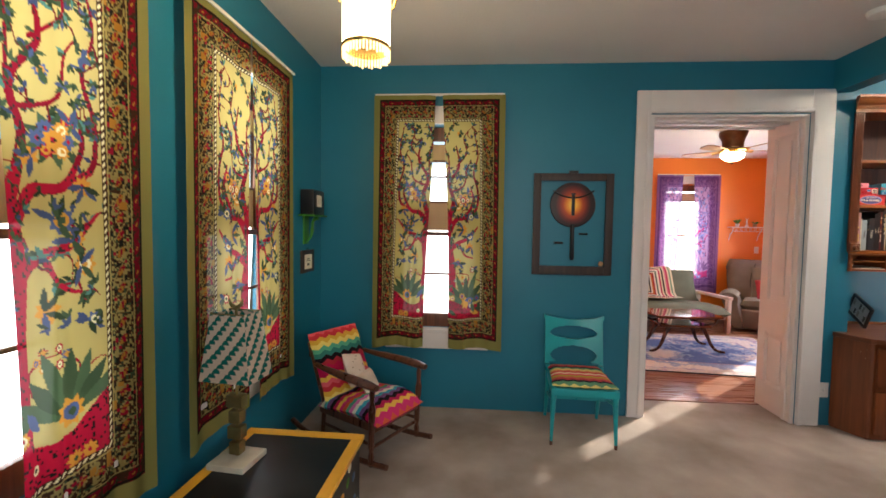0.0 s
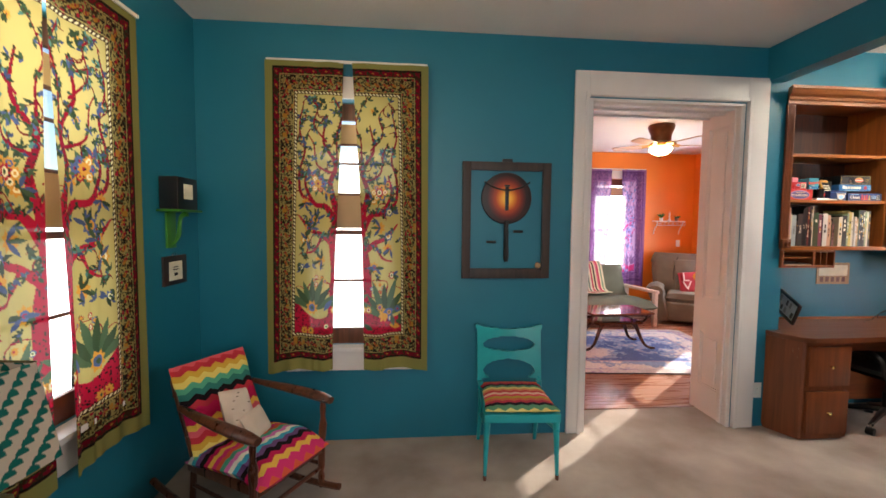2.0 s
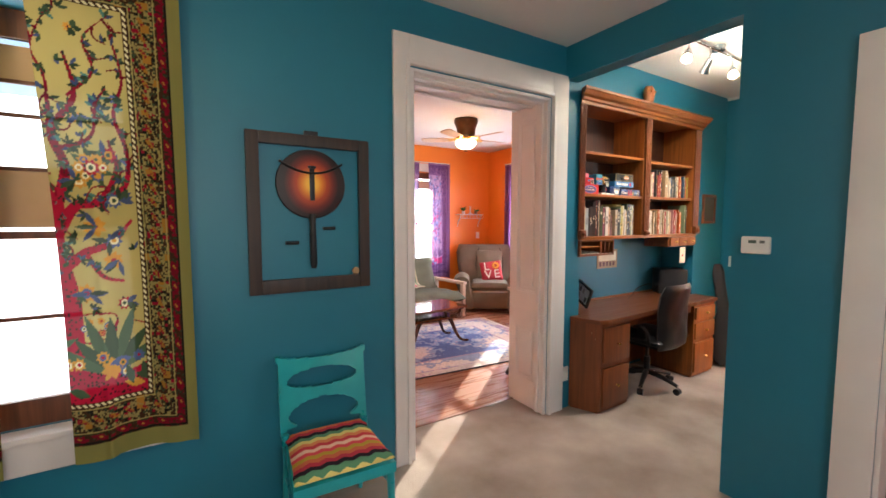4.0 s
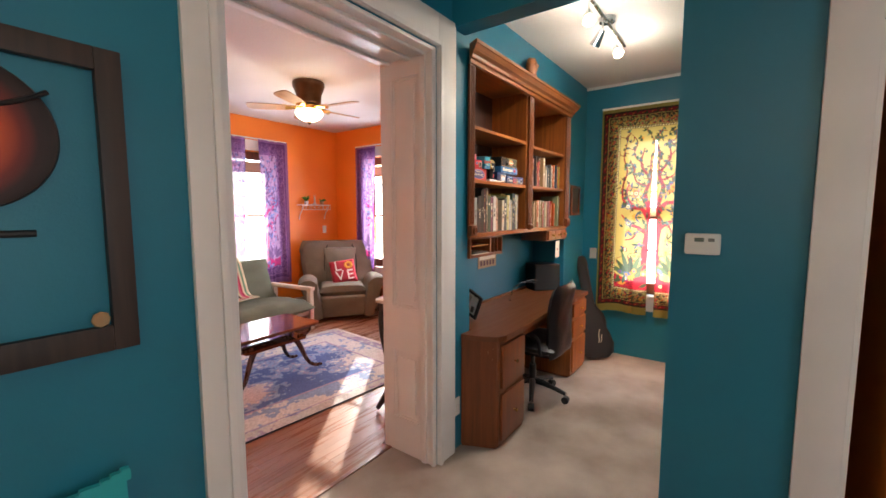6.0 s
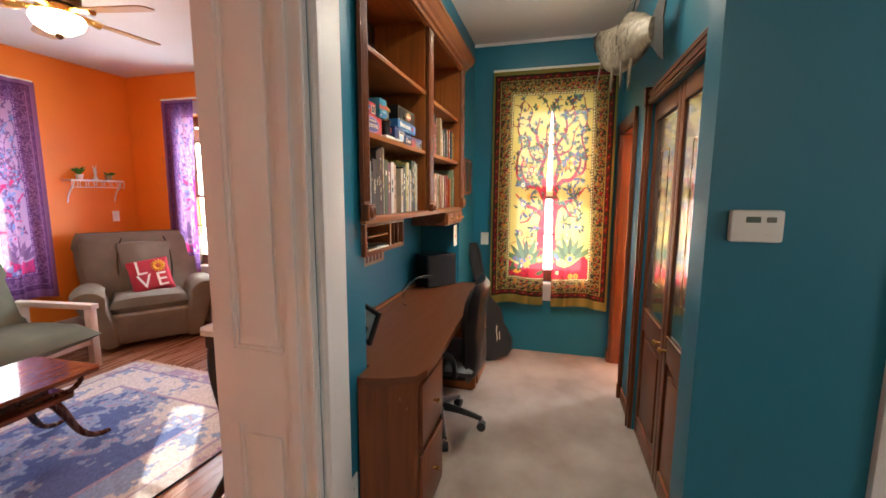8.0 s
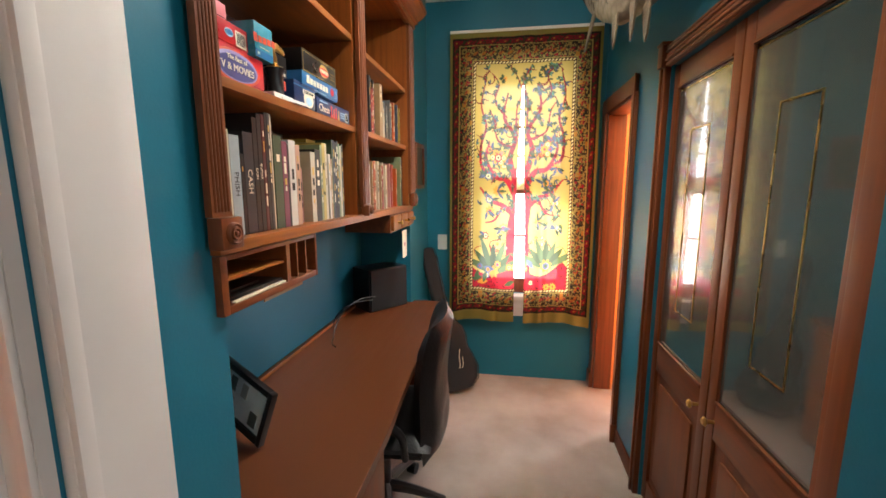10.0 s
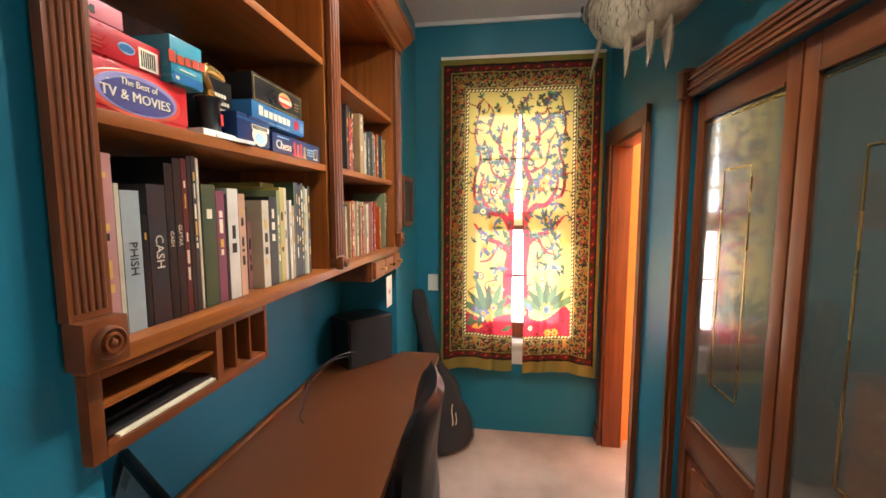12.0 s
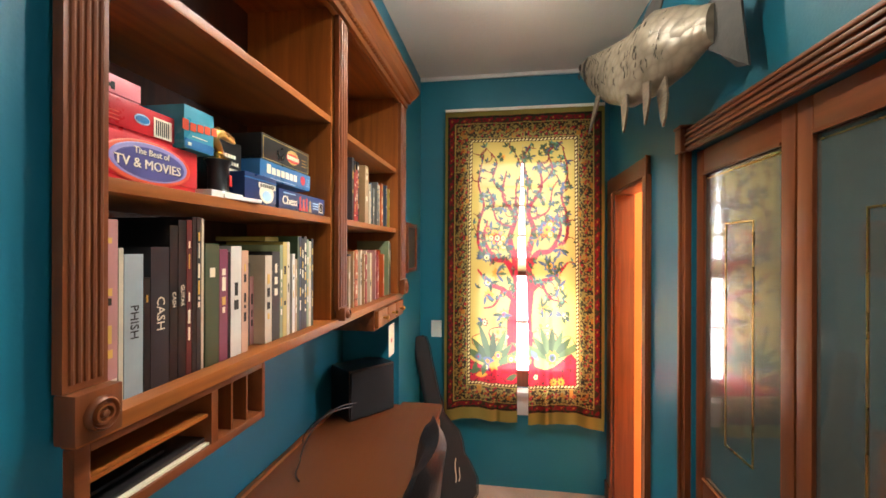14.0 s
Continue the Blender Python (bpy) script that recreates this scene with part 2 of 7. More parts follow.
def tube(points, radius, seg=10, bm=None, flat=1.0, caps=True):
    """A round bar along points; radius a number or one for each point. flat squashes it."""
    bm = bm or bmesh.new()
    pts = [Vector(p) for p in points]
    rad = [radius] * len(pts) if isinstance(radius, (int, float)) else list(radius)
    rings, up = [], Vector((0, 0, 1))
    for i, p in enumerate(pts):
        d = (pts[min(i + 1, len(pts) - 1)] - pts[max(i - 1, 0)]).normalized()
        if i == 0:
            up = Vector((0, 0, 1)) if abs(d.z) < 0.9 else Vector((0, 1, 0))
        side = d.cross(up).normalized()
        up = side.cross(d).normalized()
        rings.append([bm.verts.new(p + side * math.cos(2 * math.pi * k / seg) * rad[i] * flat + up * math.sin(2 * math.pi * k / seg) * rad[i]) for k in range(seg)])
    for r0, r1 in zip(rings, rings[1:]):
        for k in range(seg):
            bm.faces.new((r0[k], r0[(k + 1) % seg], r1[(k + 1) % seg], r1[k]))
    if caps:
        bm.faces.new(rings[0][::-1])
        bm.faces.new(rings[-1])
    bmesh.ops.recalc_face_normals(bm, faces=bm.faces)
    return bm


def bez(p0, p1, p2, p3, n=12):
    p0, p1, p2, p3 = map(Vector, (p0, p1, p2, p3))
    out = []
    for i in range(n + 1):
        t = i / n
        out.append((1 - t) ** 3 * p0 + 3 * (1 - t) ** 2 * t * p1 + 3 * (1 - t) * t * t * p2 + t ** 3 * p3)
    return out


def prism(points, z0, z1, bm=None, bevel=0.0):
    """A plan outline raised from z0 to z1."""
    bm = bm or bmesh.new()
    lo = [bm.verts.new((x, y, z0)) for x, y in points]
    hi = [bm.verts.new((x, y, z1)) for x, y in points]
    fs = [bm.faces.new(lo[::-1]), bm.faces.new(hi)]
    for i in range(len(points)):
        j = (i + 1) % len(points)
        fs.append(bm.faces.new((lo[i], lo[j], hi[j], hi[i])))
    bmesh.ops.recalc_face_normals(bm, faces=fs)
    if bevel:
        bmesh.ops.bevel(bm, geom=list({e for f in fs for e in f.edges}), offset=bevel, segments=2, affect="EDGES", profile=0.6, clamp_overlap=True)
    return bm


def pad(w, d, h, puff=0.35, n=12, at=(0, 0, 0), power=0.5, seed=1, rough=0.0):
    """A stuffed cushion, w by d in plan and h thick, with round edges and slight lumps."""
    bm = bmesh.new()
    rows = {}
    for side in (1, -1):
        for i in range(n + 1):
            for j in range(n + 1):
                u, v = 2 * i / n - 1, 2 * j / n - 1
                edge = max(0.0, (1 - abs(u) ** 3) * (1 - abs(v) ** 3)) ** power
                if side == -1 and (i in (0, n) or j in (0, n)):
                    rows[side, i, j] = rows[1, i, j]
                    continue
                lump = rough * (noise.noise(Vector((u * 2 + seed, v * 2, side))) )
                rows[side, i, j] = bm.verts.new((at[0] + u * w / 2 * (1 - 0.03 * (abs(v) < 0.6)), at[1] + v * d / 2, at[2] + side * h / 2 * edge + lump * edge))
    for side in (1, -1):
        for i in range(n):
            for j in range(n):
                q = [rows[side, i, j], rows[side, i + 1, j], rows[side, i + 1, j + 1], rows[side, i, j + 1]]
                bm.faces.new(q if side == 1 else q[::-1])
    return bm

# ---- structure ----
WX, EX, AY, TH = -1.33, 2.63, 3.19, 0.38
CH, AX, SY = 2.80, 5.14, 1.925
LX0, LX1, LY0, LY1, LC = 0.92, 5.05, 3.57, 7.20, 2.775
win = lambda c, w=0.68: (c - w / 2, c + w / 2, 0.66, 2.33)

slab("wall_north", "y", AY, AY + 0.16, WX - 0.14, 0.92, 0, 3.0, [win(-0.345)], TEAL, "teal painted plaster wall with a window")
slab("wall_north_inner", "y", AY, LY0, 0.92, 5.3, 0, 3.0, [(1.305, 2.47, 0, 2.40), (2.83, 4.56, 0, 2.44)], TEAL, "teal painted plaster wall with a doorway")
slab("niche_back", "y", AY + 0.33, AY + 0.36, 2.8, 4.6, 0, 2.5, [], TEAL, "teal painted back of the desk niche")
slab("living_room_wall_south", "y", LY0, LY0 + 0.02, LX0, LX1, 0, LC, [(1.305, 2.47, 0, 2.40)], ORANGE, "orange painted plaster wall")
slab("wall_west", "x", WX, WX - 0.14, -2.2, AY, 0, 3.0, [win(2.03), win(0.81)], TEAL, "teal painted plaster wall with two windows")
slab("wall_south", "y", -2.2, -2.34, WX - 0.14, 2.77, 0, 3.0, [], TEAL, "teal painted plaster wall")
slab("wall_east", "x", EX, EX + 0.13, -2.2, AY, 0, 3.0, [(2.03, AY, 0, 2.56), (0.55, 1.45, 0, 2.15)], TEAL, "teal painted plaster wall with a wide opening")
slab("alcove_wall_east", "x", AX, AX + 0.16, 0.3, AY, 0, 3.0, [win(2.49), (0.75, 1.25, 0.8, 2.1)], TEAL, "teal painted plaster wall with a window")
slab("alcove_wall_south", "y", SY, SY - 0.12, EX + 0.13, AX, 0, 3.0, [(4.46, 5.04, 0, 1.975), (2.925, 3.96, 0, 1.98)], TEAL, "teal painted plaster wall with two doorways")
boxes("ceiling", [(WX - 0.14, EX + 0.13, -2.34, AY, CH, CH + 0.1)], CEIL)["kind"] = "structure"
boxes("alcove_ceiling", [(EX + 0.0, AX + 0.1, 0.3, AY, CH + 0.004, CH + 0.1)], CEIL)["kind"] = "structure"
boxes("floor", [(WX - 0.14, AX + 0.16, -2.34, AY + 0.35, -0.1, 0)], CARPET)["kind"] = "structure"
# the living room
slab("living_room_wall_north", "y", LY1, LY1 + 0.16, LX0, LX1 + 0.16, 0, LC + 0.1, [win(3.585), win(2.39)], ORANGE, "orange painted plaster wall with windows")
slab("living_room_wall_east", "x", LX1, LX1 + 0.16, LY0, LY1, 0, LC + 0.1, [win(6.11)], ORANGE, "orange painted plaster wall with a window")
slab("living_room_wall_west", "x", LX0, LX0 - 0.16, LY0, LY1, 0, LC + 0.1, [], ORANGE, "orange painted plaster wall")
boxes("living_room_ceiling", [(LX0, LX1, LY0, LY1, LC, LC + 0.1)], CEIL)["kind"] = "structure"
boxes("living_room_subfloor", [(LX0 - 0.1, LX1 + 0.1, AY + 0.35, LY1 + 0.1, -0.1, -0.012)], DARKWOOD)["kind"] = "structure"
# small rooms behind the doors
slab("back_room_wall", "y", 0.3, 0.2, EX + 0.13, AX + 0.16, 0, 3.0, [], PEACH, "orange painted wall")
slab("back_room_partition", "x", 3.95, 4.05, 0.3, SY - 0.12, 0, 3.0, [], PEACH, "orange painted partition")
slab("closet_back", "y", 1.25, 1.2, 2.76, 3.95, 0, 3.0, [], ORANGE, "orange painted wall")
slab("back_room_wall_east", "x", AX - 0.012, AX - 0.002, 0.3, SY - 0.12, 0, 3.0, [(0.75, 1.25, 0.8, 2.1)], PEACH, "orange painted wall")
slab("back_room_wall_north", "y", SY - 0.122, SY - 0.132, 4.05, AX - 0.012, 0, 3.0, [(4.46, 5.04, 0, 1.975)], PEACH, "orange painted wall")

# ---- windows, doors and trim ----
SASH = wood("brown_sash_wood", (0.08, 0.025, 0.010, 1), (0.20, 0.07, 0.03, 1), "z", 0.4)
TAN = two_tone("tan_shade", (0.55, 0.38, 0.22, 1), (0.62, 0.44, 0.27, 1), 0.8, scale=5)


BLIND, _nt, _b = base_mat("cream_blind_cloth", 0.9)
_b.inputs["Base Color"].default_value = (0.78, 0.66, 0.44, 1)
_tr, _mx = _nt.nodes.new("ShaderNodeBsdfTranslucent"), _nt.nodes.new("ShaderNodeMixShader")
_tr.inputs[0].default_value, _mx.inputs[0].default_value = (0.80, 0.64, 0.38, 1), 0.22
_nt.links.new(_b.outputs[0], _mx.inputs[1]); _nt.links.new(_tr.outputs[0], _mx.inputs[2])
_nt.links.new(_mx.outputs[0], _nt.nodes["Material Output"].inputs[0])


def window(at, turn, name="window", wide=0.68, wall=0.16, panes=True, blind=False):
    """A double-hung window in an opening from 0.66 to 2.33 m high; x along the wall, y towards the room."""
    w = thing(name, "double-hung window with brown wooden sashes and white casing", "window", at, turn)
    w["kind"] = "structure"
    h = wide / 2
    boxes("window_casing", [(-h - 0.085, -h, 0.0, 0.022, 0.50, 2.47), (h, h + 0.085, 0.0, 0.022, 0.50, 2.47), (-h, h, 0.0, 0.022, 2.33, 2.47)], WHITE, w, bevel=0.003)
    boxes("window_sill", [(-h - 0.10, h + 0.10, -0.05, 0.045, 0.635, 0.662)], WHITE, w, bevel=0.004)
    boxes("apron", [(-h - 0.085, h + 0.085, 0.0, 0.018, 0.50, 0.632)], WHITE, w, bevel=0.003)
    d = 0.06
    for nm, lo, hi, yy in (("lower_sash", 0.665, 1.46, -d), ("upper_sash", 1.43, 2.325, -d - 0.034)):
        rows = [(-h + 0.002, -h + 0.045, yy - 0.03, yy, lo, hi), (h - 0.045, h - 0.002, yy - 0.03, yy, lo, hi), (-h + 0.045, h - 0.045, yy - 0.03, yy, lo, lo + (0.11 if nm[0] == "l" else 0.03)), (-h + 0.045, h - 0.045, yy - 0.03, yy, hi - (0.03 if nm[0] == "l" else 0.11), hi)]
        rows += [(-h + 0.045, h - 0.045, yy - 0.02, yy - 0.004, z - 0.008, z + 0.008) for z in ((1.11,) if nm[0] == "l" else (1.71, 1.92, 2.05))]
        boxes(nm, rows, SASH, w, bevel=0.002)
    shades = ([(-h + 0.045, h - 0.045, -d - 0.046, -d - 0.044, 1.475, 1.702)] if panes else []) + [(-h + 0.045, h - 0.045, -d - 0.046, -d - 0.044, 2.058, 2.19)]
    if not blind:
        boxes("insect_shade", shades, TAN, w, "tan shade slats behind the upper sash")
    if blind:
        boxes("roller_blind", [(-h + 0.01, h - 0.01, -d - 0.080, -d - 0.078, 1.44, 2.32)], BLIND, w, "drawn cream cloth blind behind the upper sash")
    p = boxes("pane", [(-h + 0.04, h - 0.04, -d - 0.020, -d - 0.016, 0.70, 1.45)], GLASS, w)
    p.visible_shadow = False
    p = boxes("pane", [(-h + 0.04, h - 0.04, -d - 0.054, -d - 0.050, 1.45, 2.28)], GLASS, w)
    p.visible_shadow = False
    return w


window((-0.345, AY, 0), 180)
window((WX, 2.03, 0), -90)
window((WX, 0.81, 0), -90)
window((AX, 2.49, 0), 90, blind=True)
window((3.585, LY1, 0), 180, panes=False)
window((2.39, LY1, 0), 180, panes=False)
window((LX1, 6.11, 0), 90, panes=False)


def casing(name, rows, material, at=(0, 0, 0), turn=0, label=""):
    ob = boxes(name, rows, material, None, label, bevel=0.004)
    ob.matrix_world = pose(*at, 0, 0, turn)
    return structure(ob, label)


# the white cased doorway to the living room
L0, L1, HZ = 1.305, 2.47, 2.40
casing("door_casing", [(L0 - 0.112, L0 - 0.008, AY - 0.022, AY, 0, HZ + 0.180), (L1 + 0.008, L1 + 0.170, AY - 0.022, AY, 0, HZ + 0.180), (L0 - 0.008, L1 + 0.008, AY - 0.022, AY, HZ + 0.008, HZ + 0.180),
                      (L0 - 0.035, L0 - 0.010, AY - 0.034, AY - 0.020, 0, HZ + 0.035), (L1 + 0.010, L1 + 0.035, AY - 0.034, AY - 0.020, 0, HZ + 0.035), (L0 - 0.010, L1 + 0.010, AY - 0.034, AY - 0.020, HZ + 0.010, HZ + 0.035)], WHITE, label="wide white painted door casing")
casing("door_casing_back", [(L0 - 0.13, L0, LY0 + 0.02, LY0 + 0.04, 0, HZ + 0.13), (L1, L1 + 0.13, LY0 + 0.02, LY0 + 0.04, 0, HZ + 0.13), (L0, L1, LY0 + 0.02, LY0 + 0.04, HZ, HZ + 0.13)], WHITE)


def jamb(name, x, s):
    """A panelled reveal, proud of the wall end by 2 cm towards s."""
    j = thing(name, "white painted panelled door reveal with two sunk panels", "door frame")
    j["kind"] = "structure"
    f, y0, y1 = x + s * 0.020, AY - 0.004, LY0 + 0.022
    ya, yb = y0 + 0.115, y1 - 0.085
    boxes("stile", [(x, f, y0, ya, 0, HZ)], WHITE, j)
    boxes("stile", [(x, f, yb, y1, 0, HZ)], WHITE, j)
    for a, b in ((0, 0.22), (0.66, 0.93), (2.28, HZ)):
        boxes("rail", [(x, f, ya, yb, a, b)], WHITE, j)
    for a, b in ((0.22, 0.66), (0.93, 2.28)):
        boxes("panel", [(x, x + s * 0.006, ya, yb, a, b)], WHITE, j)
        bm = bmesh.new()
        add_box(bm, x + s * 0.004, x + s * 0.016, ya + 0.035, yb - 0.035, a + 0.045, b - 0.045, 0.006)
        part("raised_field", bm, WHITE, j, smooth=True)
        boxes("moulding", [(x + s * 0.004, x + s * 0.014, ya, ya + 0.014, a, b), (x + s * 0.004, x + s * 0.014, yb - 0.014, yb, a, b), (x + s * 0.004, x + s * 0.014, ya + 0.014, yb - 0.014, a, a + 0.014), (x + s * 0.004, x + s * 0.014, ya + 0.014, yb - 0.014, b - 0.014, b)], WHITE, j, bevel=0.002)
    boxes("stop", [(f, f + s * 0.014, y0 + 0.055, y0 + 0.09, 0, HZ - 0.02)], WHITE, j, bevel=0.003)
    boxes("stop", [(f, f + s * 0.010, y0 + 0.002, y0 + 0.02, 0, HZ - 0.02)], WHITE, j, bevel=0.003)


jamb("door_reveal", L0, 1)
jamb("door_reveal", L1, -1)
casing("door_head_reveal", [(L0 + 0.02, L1 - 0.02, AY - 0.004, LY0 + 0.022, HZ - 0.02, HZ), (L0 + 0.034, L1 - 0.034, AY + 0.05, AY + 0.085, HZ - 0.034, HZ - 0.02), (L0 + 0.02, L1 - 0.02, AY + 0.16, AY + 0.20, HZ - 0.036, HZ - 0.02), (L0 + 0.02, L1 - 0.02, LY0 - 0.06, LY0 - 0.03, HZ - 0.036, HZ - 0.02)], WHITE, label="white painted door head")
casing("threshold", [(L0 + 0.02, L1 - 0.02, AY + 0.34, AY + 0.365, -0.005, 0.006)], OAK_DARKX, label="narrow metal carpet strip in the doorway")

# white casing of the doorway in the east wall
casing("door_casing_east", [(EX - 0.022, EX, 1.45, 1.585, 0, 2.29), (EX - 0.022, EX, 0.415, 0.55, 0, 2.29), (EX - 0.022, EX, 0.55, 1.45, 2.15, 2.29),
                           (EX, EX + 0.13, 1.43, 1.45, 0, 2.15), (EX, EX + 0.13, 0.55, 0.57, 0, 2.15), (EX, EX + 0.13, 0.57, 1.43, 2.13, 2.15)], WHITE, label="white painted door casing")
slab("side_room_wall", "x", 4.0, 4.1, -2.3, 0.2, 0, 3.0, [], ORANGE, "orange painted wall")
slab("side_room_wall_north", "y", 1.30, 1.25, EX + 0.13, 3.95, 0, 3.0, [], ORANGE, "orange painted wall")

# brown oak casings of the closet and the back door
casing("closet_casing", [(3.962, 4.005, SY, SY + 0.024, 0, 1.975), (3.985, 4.003, SY + 0.024, SY + 0.034, 0, 1.975), (2.86, 2.922, SY, SY + 0.020, 0, 1.975),
                        (3.958, 4.010, SY, SY + 0.042, 1.975, 2.062), (3.952, 4.014, SY, SY + 0.046, 2.062, 2.074)], OAK_DARK, label="stained oak door casing with a square corner block")
casing("closet_head_casing", [(2.86, 3.958, SY, SY + 0.018, 1.975, 2.062)] + [(2.86, 3.958, SY + 0.018, SY + 0.026 + 0.004 * (i % 2), 1.978 + 0.0165 * i, 1.989 + 0.0165 * i) for i in range(5)], OAK_DARKX, label="fluted stained oak head casing")
casing("back_door_casing", [(4.375, 4.46, SY, SY + 0.018, 0, 1.97), (4.375, 4.39, SY + 0.018, SY + 0.028, 0, 2.06), (5.04, 5.138, SY, SY + 0.018, 0, 1.97), (4.39, 5.138, SY, SY + 0.018, 1.97, 2.06),
                           (4.365, 4.385, SY, SY + 0.036, 0, 0.11), (5.035, 5.138, SY + 0.018, SY + 0.030, 0, 0.11),
                           (4.46, 4.475, SY - 0.12, SY, 0, 1.97), (5.025, 5.04, SY - 0.12, SY, 0, 1.97), (4.475, 5.025, SY - 0.12, SY, 1.955, 1.97)], OAK_DARK, label="stained oak door casing")
casing("baseboard_oak", [(4.012, 4.362, SY, SY + 0.012, 0, 0.09)], OAK_DARKX, label="low stained oak baseboard")

# white living room baseboards
casing("baseboard", [(LX0, 1.20, LY0 + 0.02, LY0 + 0.04, 0, 0.20), (2.62, LX1, LY0 + 0.02, LY0 + 0.04, 0, 0.20), (LX0, LX1 - 0.02, LY1 - 0.02, LY1, 0, 0.20), (LX1 - 0.02, LX1, LY0 + 0.04, LY1, 0, 0.20)], WHITE, label="tall white painted baseboard")
casing("coving", [(AX - 0.018, AX, SY, AY, CH - 0.022, CH + 0.004)], WHITE, label="narrow white cove at the ceiling")

# mirrored closet doors
GREYGLASS = two_tone("smoky_mirror", (0.055, 0.066, 0.060, 1), (0.075, 0.088, 0.078, 1), 0.05, 0.0, scale=1.5, rvar=0.02, gloss=1.0)
GREYGLASS.node_tree.nodes["Principled BSDF"].inputs["Coat Weight"].default_value = 0.9
GREYGLASS.node_tree.nodes["Principled BSDF"].inputs["Coat Roughness"].default_value = 0.16
GREYGLASS.node_tree.nodes["Principled BSDF"].inputs["Coat IOR"].default_value = 1.8


def closet_leaf(x1, x0, knob):
    d = thing("closet_door", "oak-framed bifold closet door with a smoky glass panel and gold inlay", "door", ((x0 + x1) / 2, SY, 0))
    w = (x1 - x0) / 2 - 0.002
    F0, F1 = -0.045, -0.012
    boxes("stile", [(-w, -w + 0.050, F0, F1, 0.01, 1.970)], OAK_DARK, d, bevel=0.003)
    boxes("stile", [(w - 0.050, w, F0, F1, 0.01, 1.970)], OAK_DARK, d, bevel=0.003)
    for a, b in ((0.01, 0.12), (0.675, 0.80), (1.885, 1.970)):
        boxes("rail", [(-w + 0.050, w - 0.050, F0 + 0.001, F1 - 0.001, a, b)], OAK_DARKX, d, bevel=0.003)
    boxes("glass_panel", [(-w + 0.050, w - 0.050, F0 + 0.012, F1 - 0.010, 0.80, 1.885)], GREYGLASS, d, "smoky reflective glass")
    bm = bmesh.new()
    add_box(bm, -w + 0.050, w - 0.050, F0 + 0.01, F1 - 0.012, 0.12, 0.675)
    part("lower_panel", bm, OAK_DARK, d)
    bm = bmesh.new()
    add_box(bm, -w + 0.10, w - 0.10, F1 - 0.014, F1 - 0.003, 0.165, 0.630, 0.008)
    part("raised_field", bm, OAK_DARK, d, smooth=True)
    g = w - 0.050
    for i, (a, u) in enumerate(((0.012, 0.05), (0.130, 0.185))):
        t, yy = 0.0045, F1 - 0.0095
        boxes("inlay", [(-g + a, -g + a + t, yy, yy + 0.0015, 0.80 + u, 1.885 - u), (g - a - t, g - a, yy, yy + 0.0015, 0.80 + u, 1.885 - u), (-g + a + t, g - a - t, yy, yy + 0.0015, 1.885 - u - t, 1.885 - u), (-g + a + t, g - a - t, yy, yy + 0.0015, 0.80 + u, 0.80 + u + t)] if i else
              [(-g + a, g - a, yy, yy + 0.0015, 1.862, 1.8655)], BRASS, d, "thin gold inlay line")
    for zz in (0.80, 1.881):
        boxes("bead", [(-g, g, F1 - 0.006, F1 + 0.004, zz - 0.002, zz + 0.006)], OAK_DARKX, d)
    if knob:
        kx = (w - 0.052) * knob
        part("knob", tube([(kx, F1, 0.735), (kx, F1 + 0.02, 0.735), (kx, F1 + 0.028, 0.735), (kx, F1 + 0.036, 0.735)], [0.006, 0.007, 0.016, 0.009], 14), BRASS, d, "small brass knob", smooth=True)


closet_leaf(3.956, 3.442, -1)
closet_leaf(3.439, 2.926, 1)

# ---- printed cloth ----
def srgb(h):
    return np.array(rgb(h)[:3])


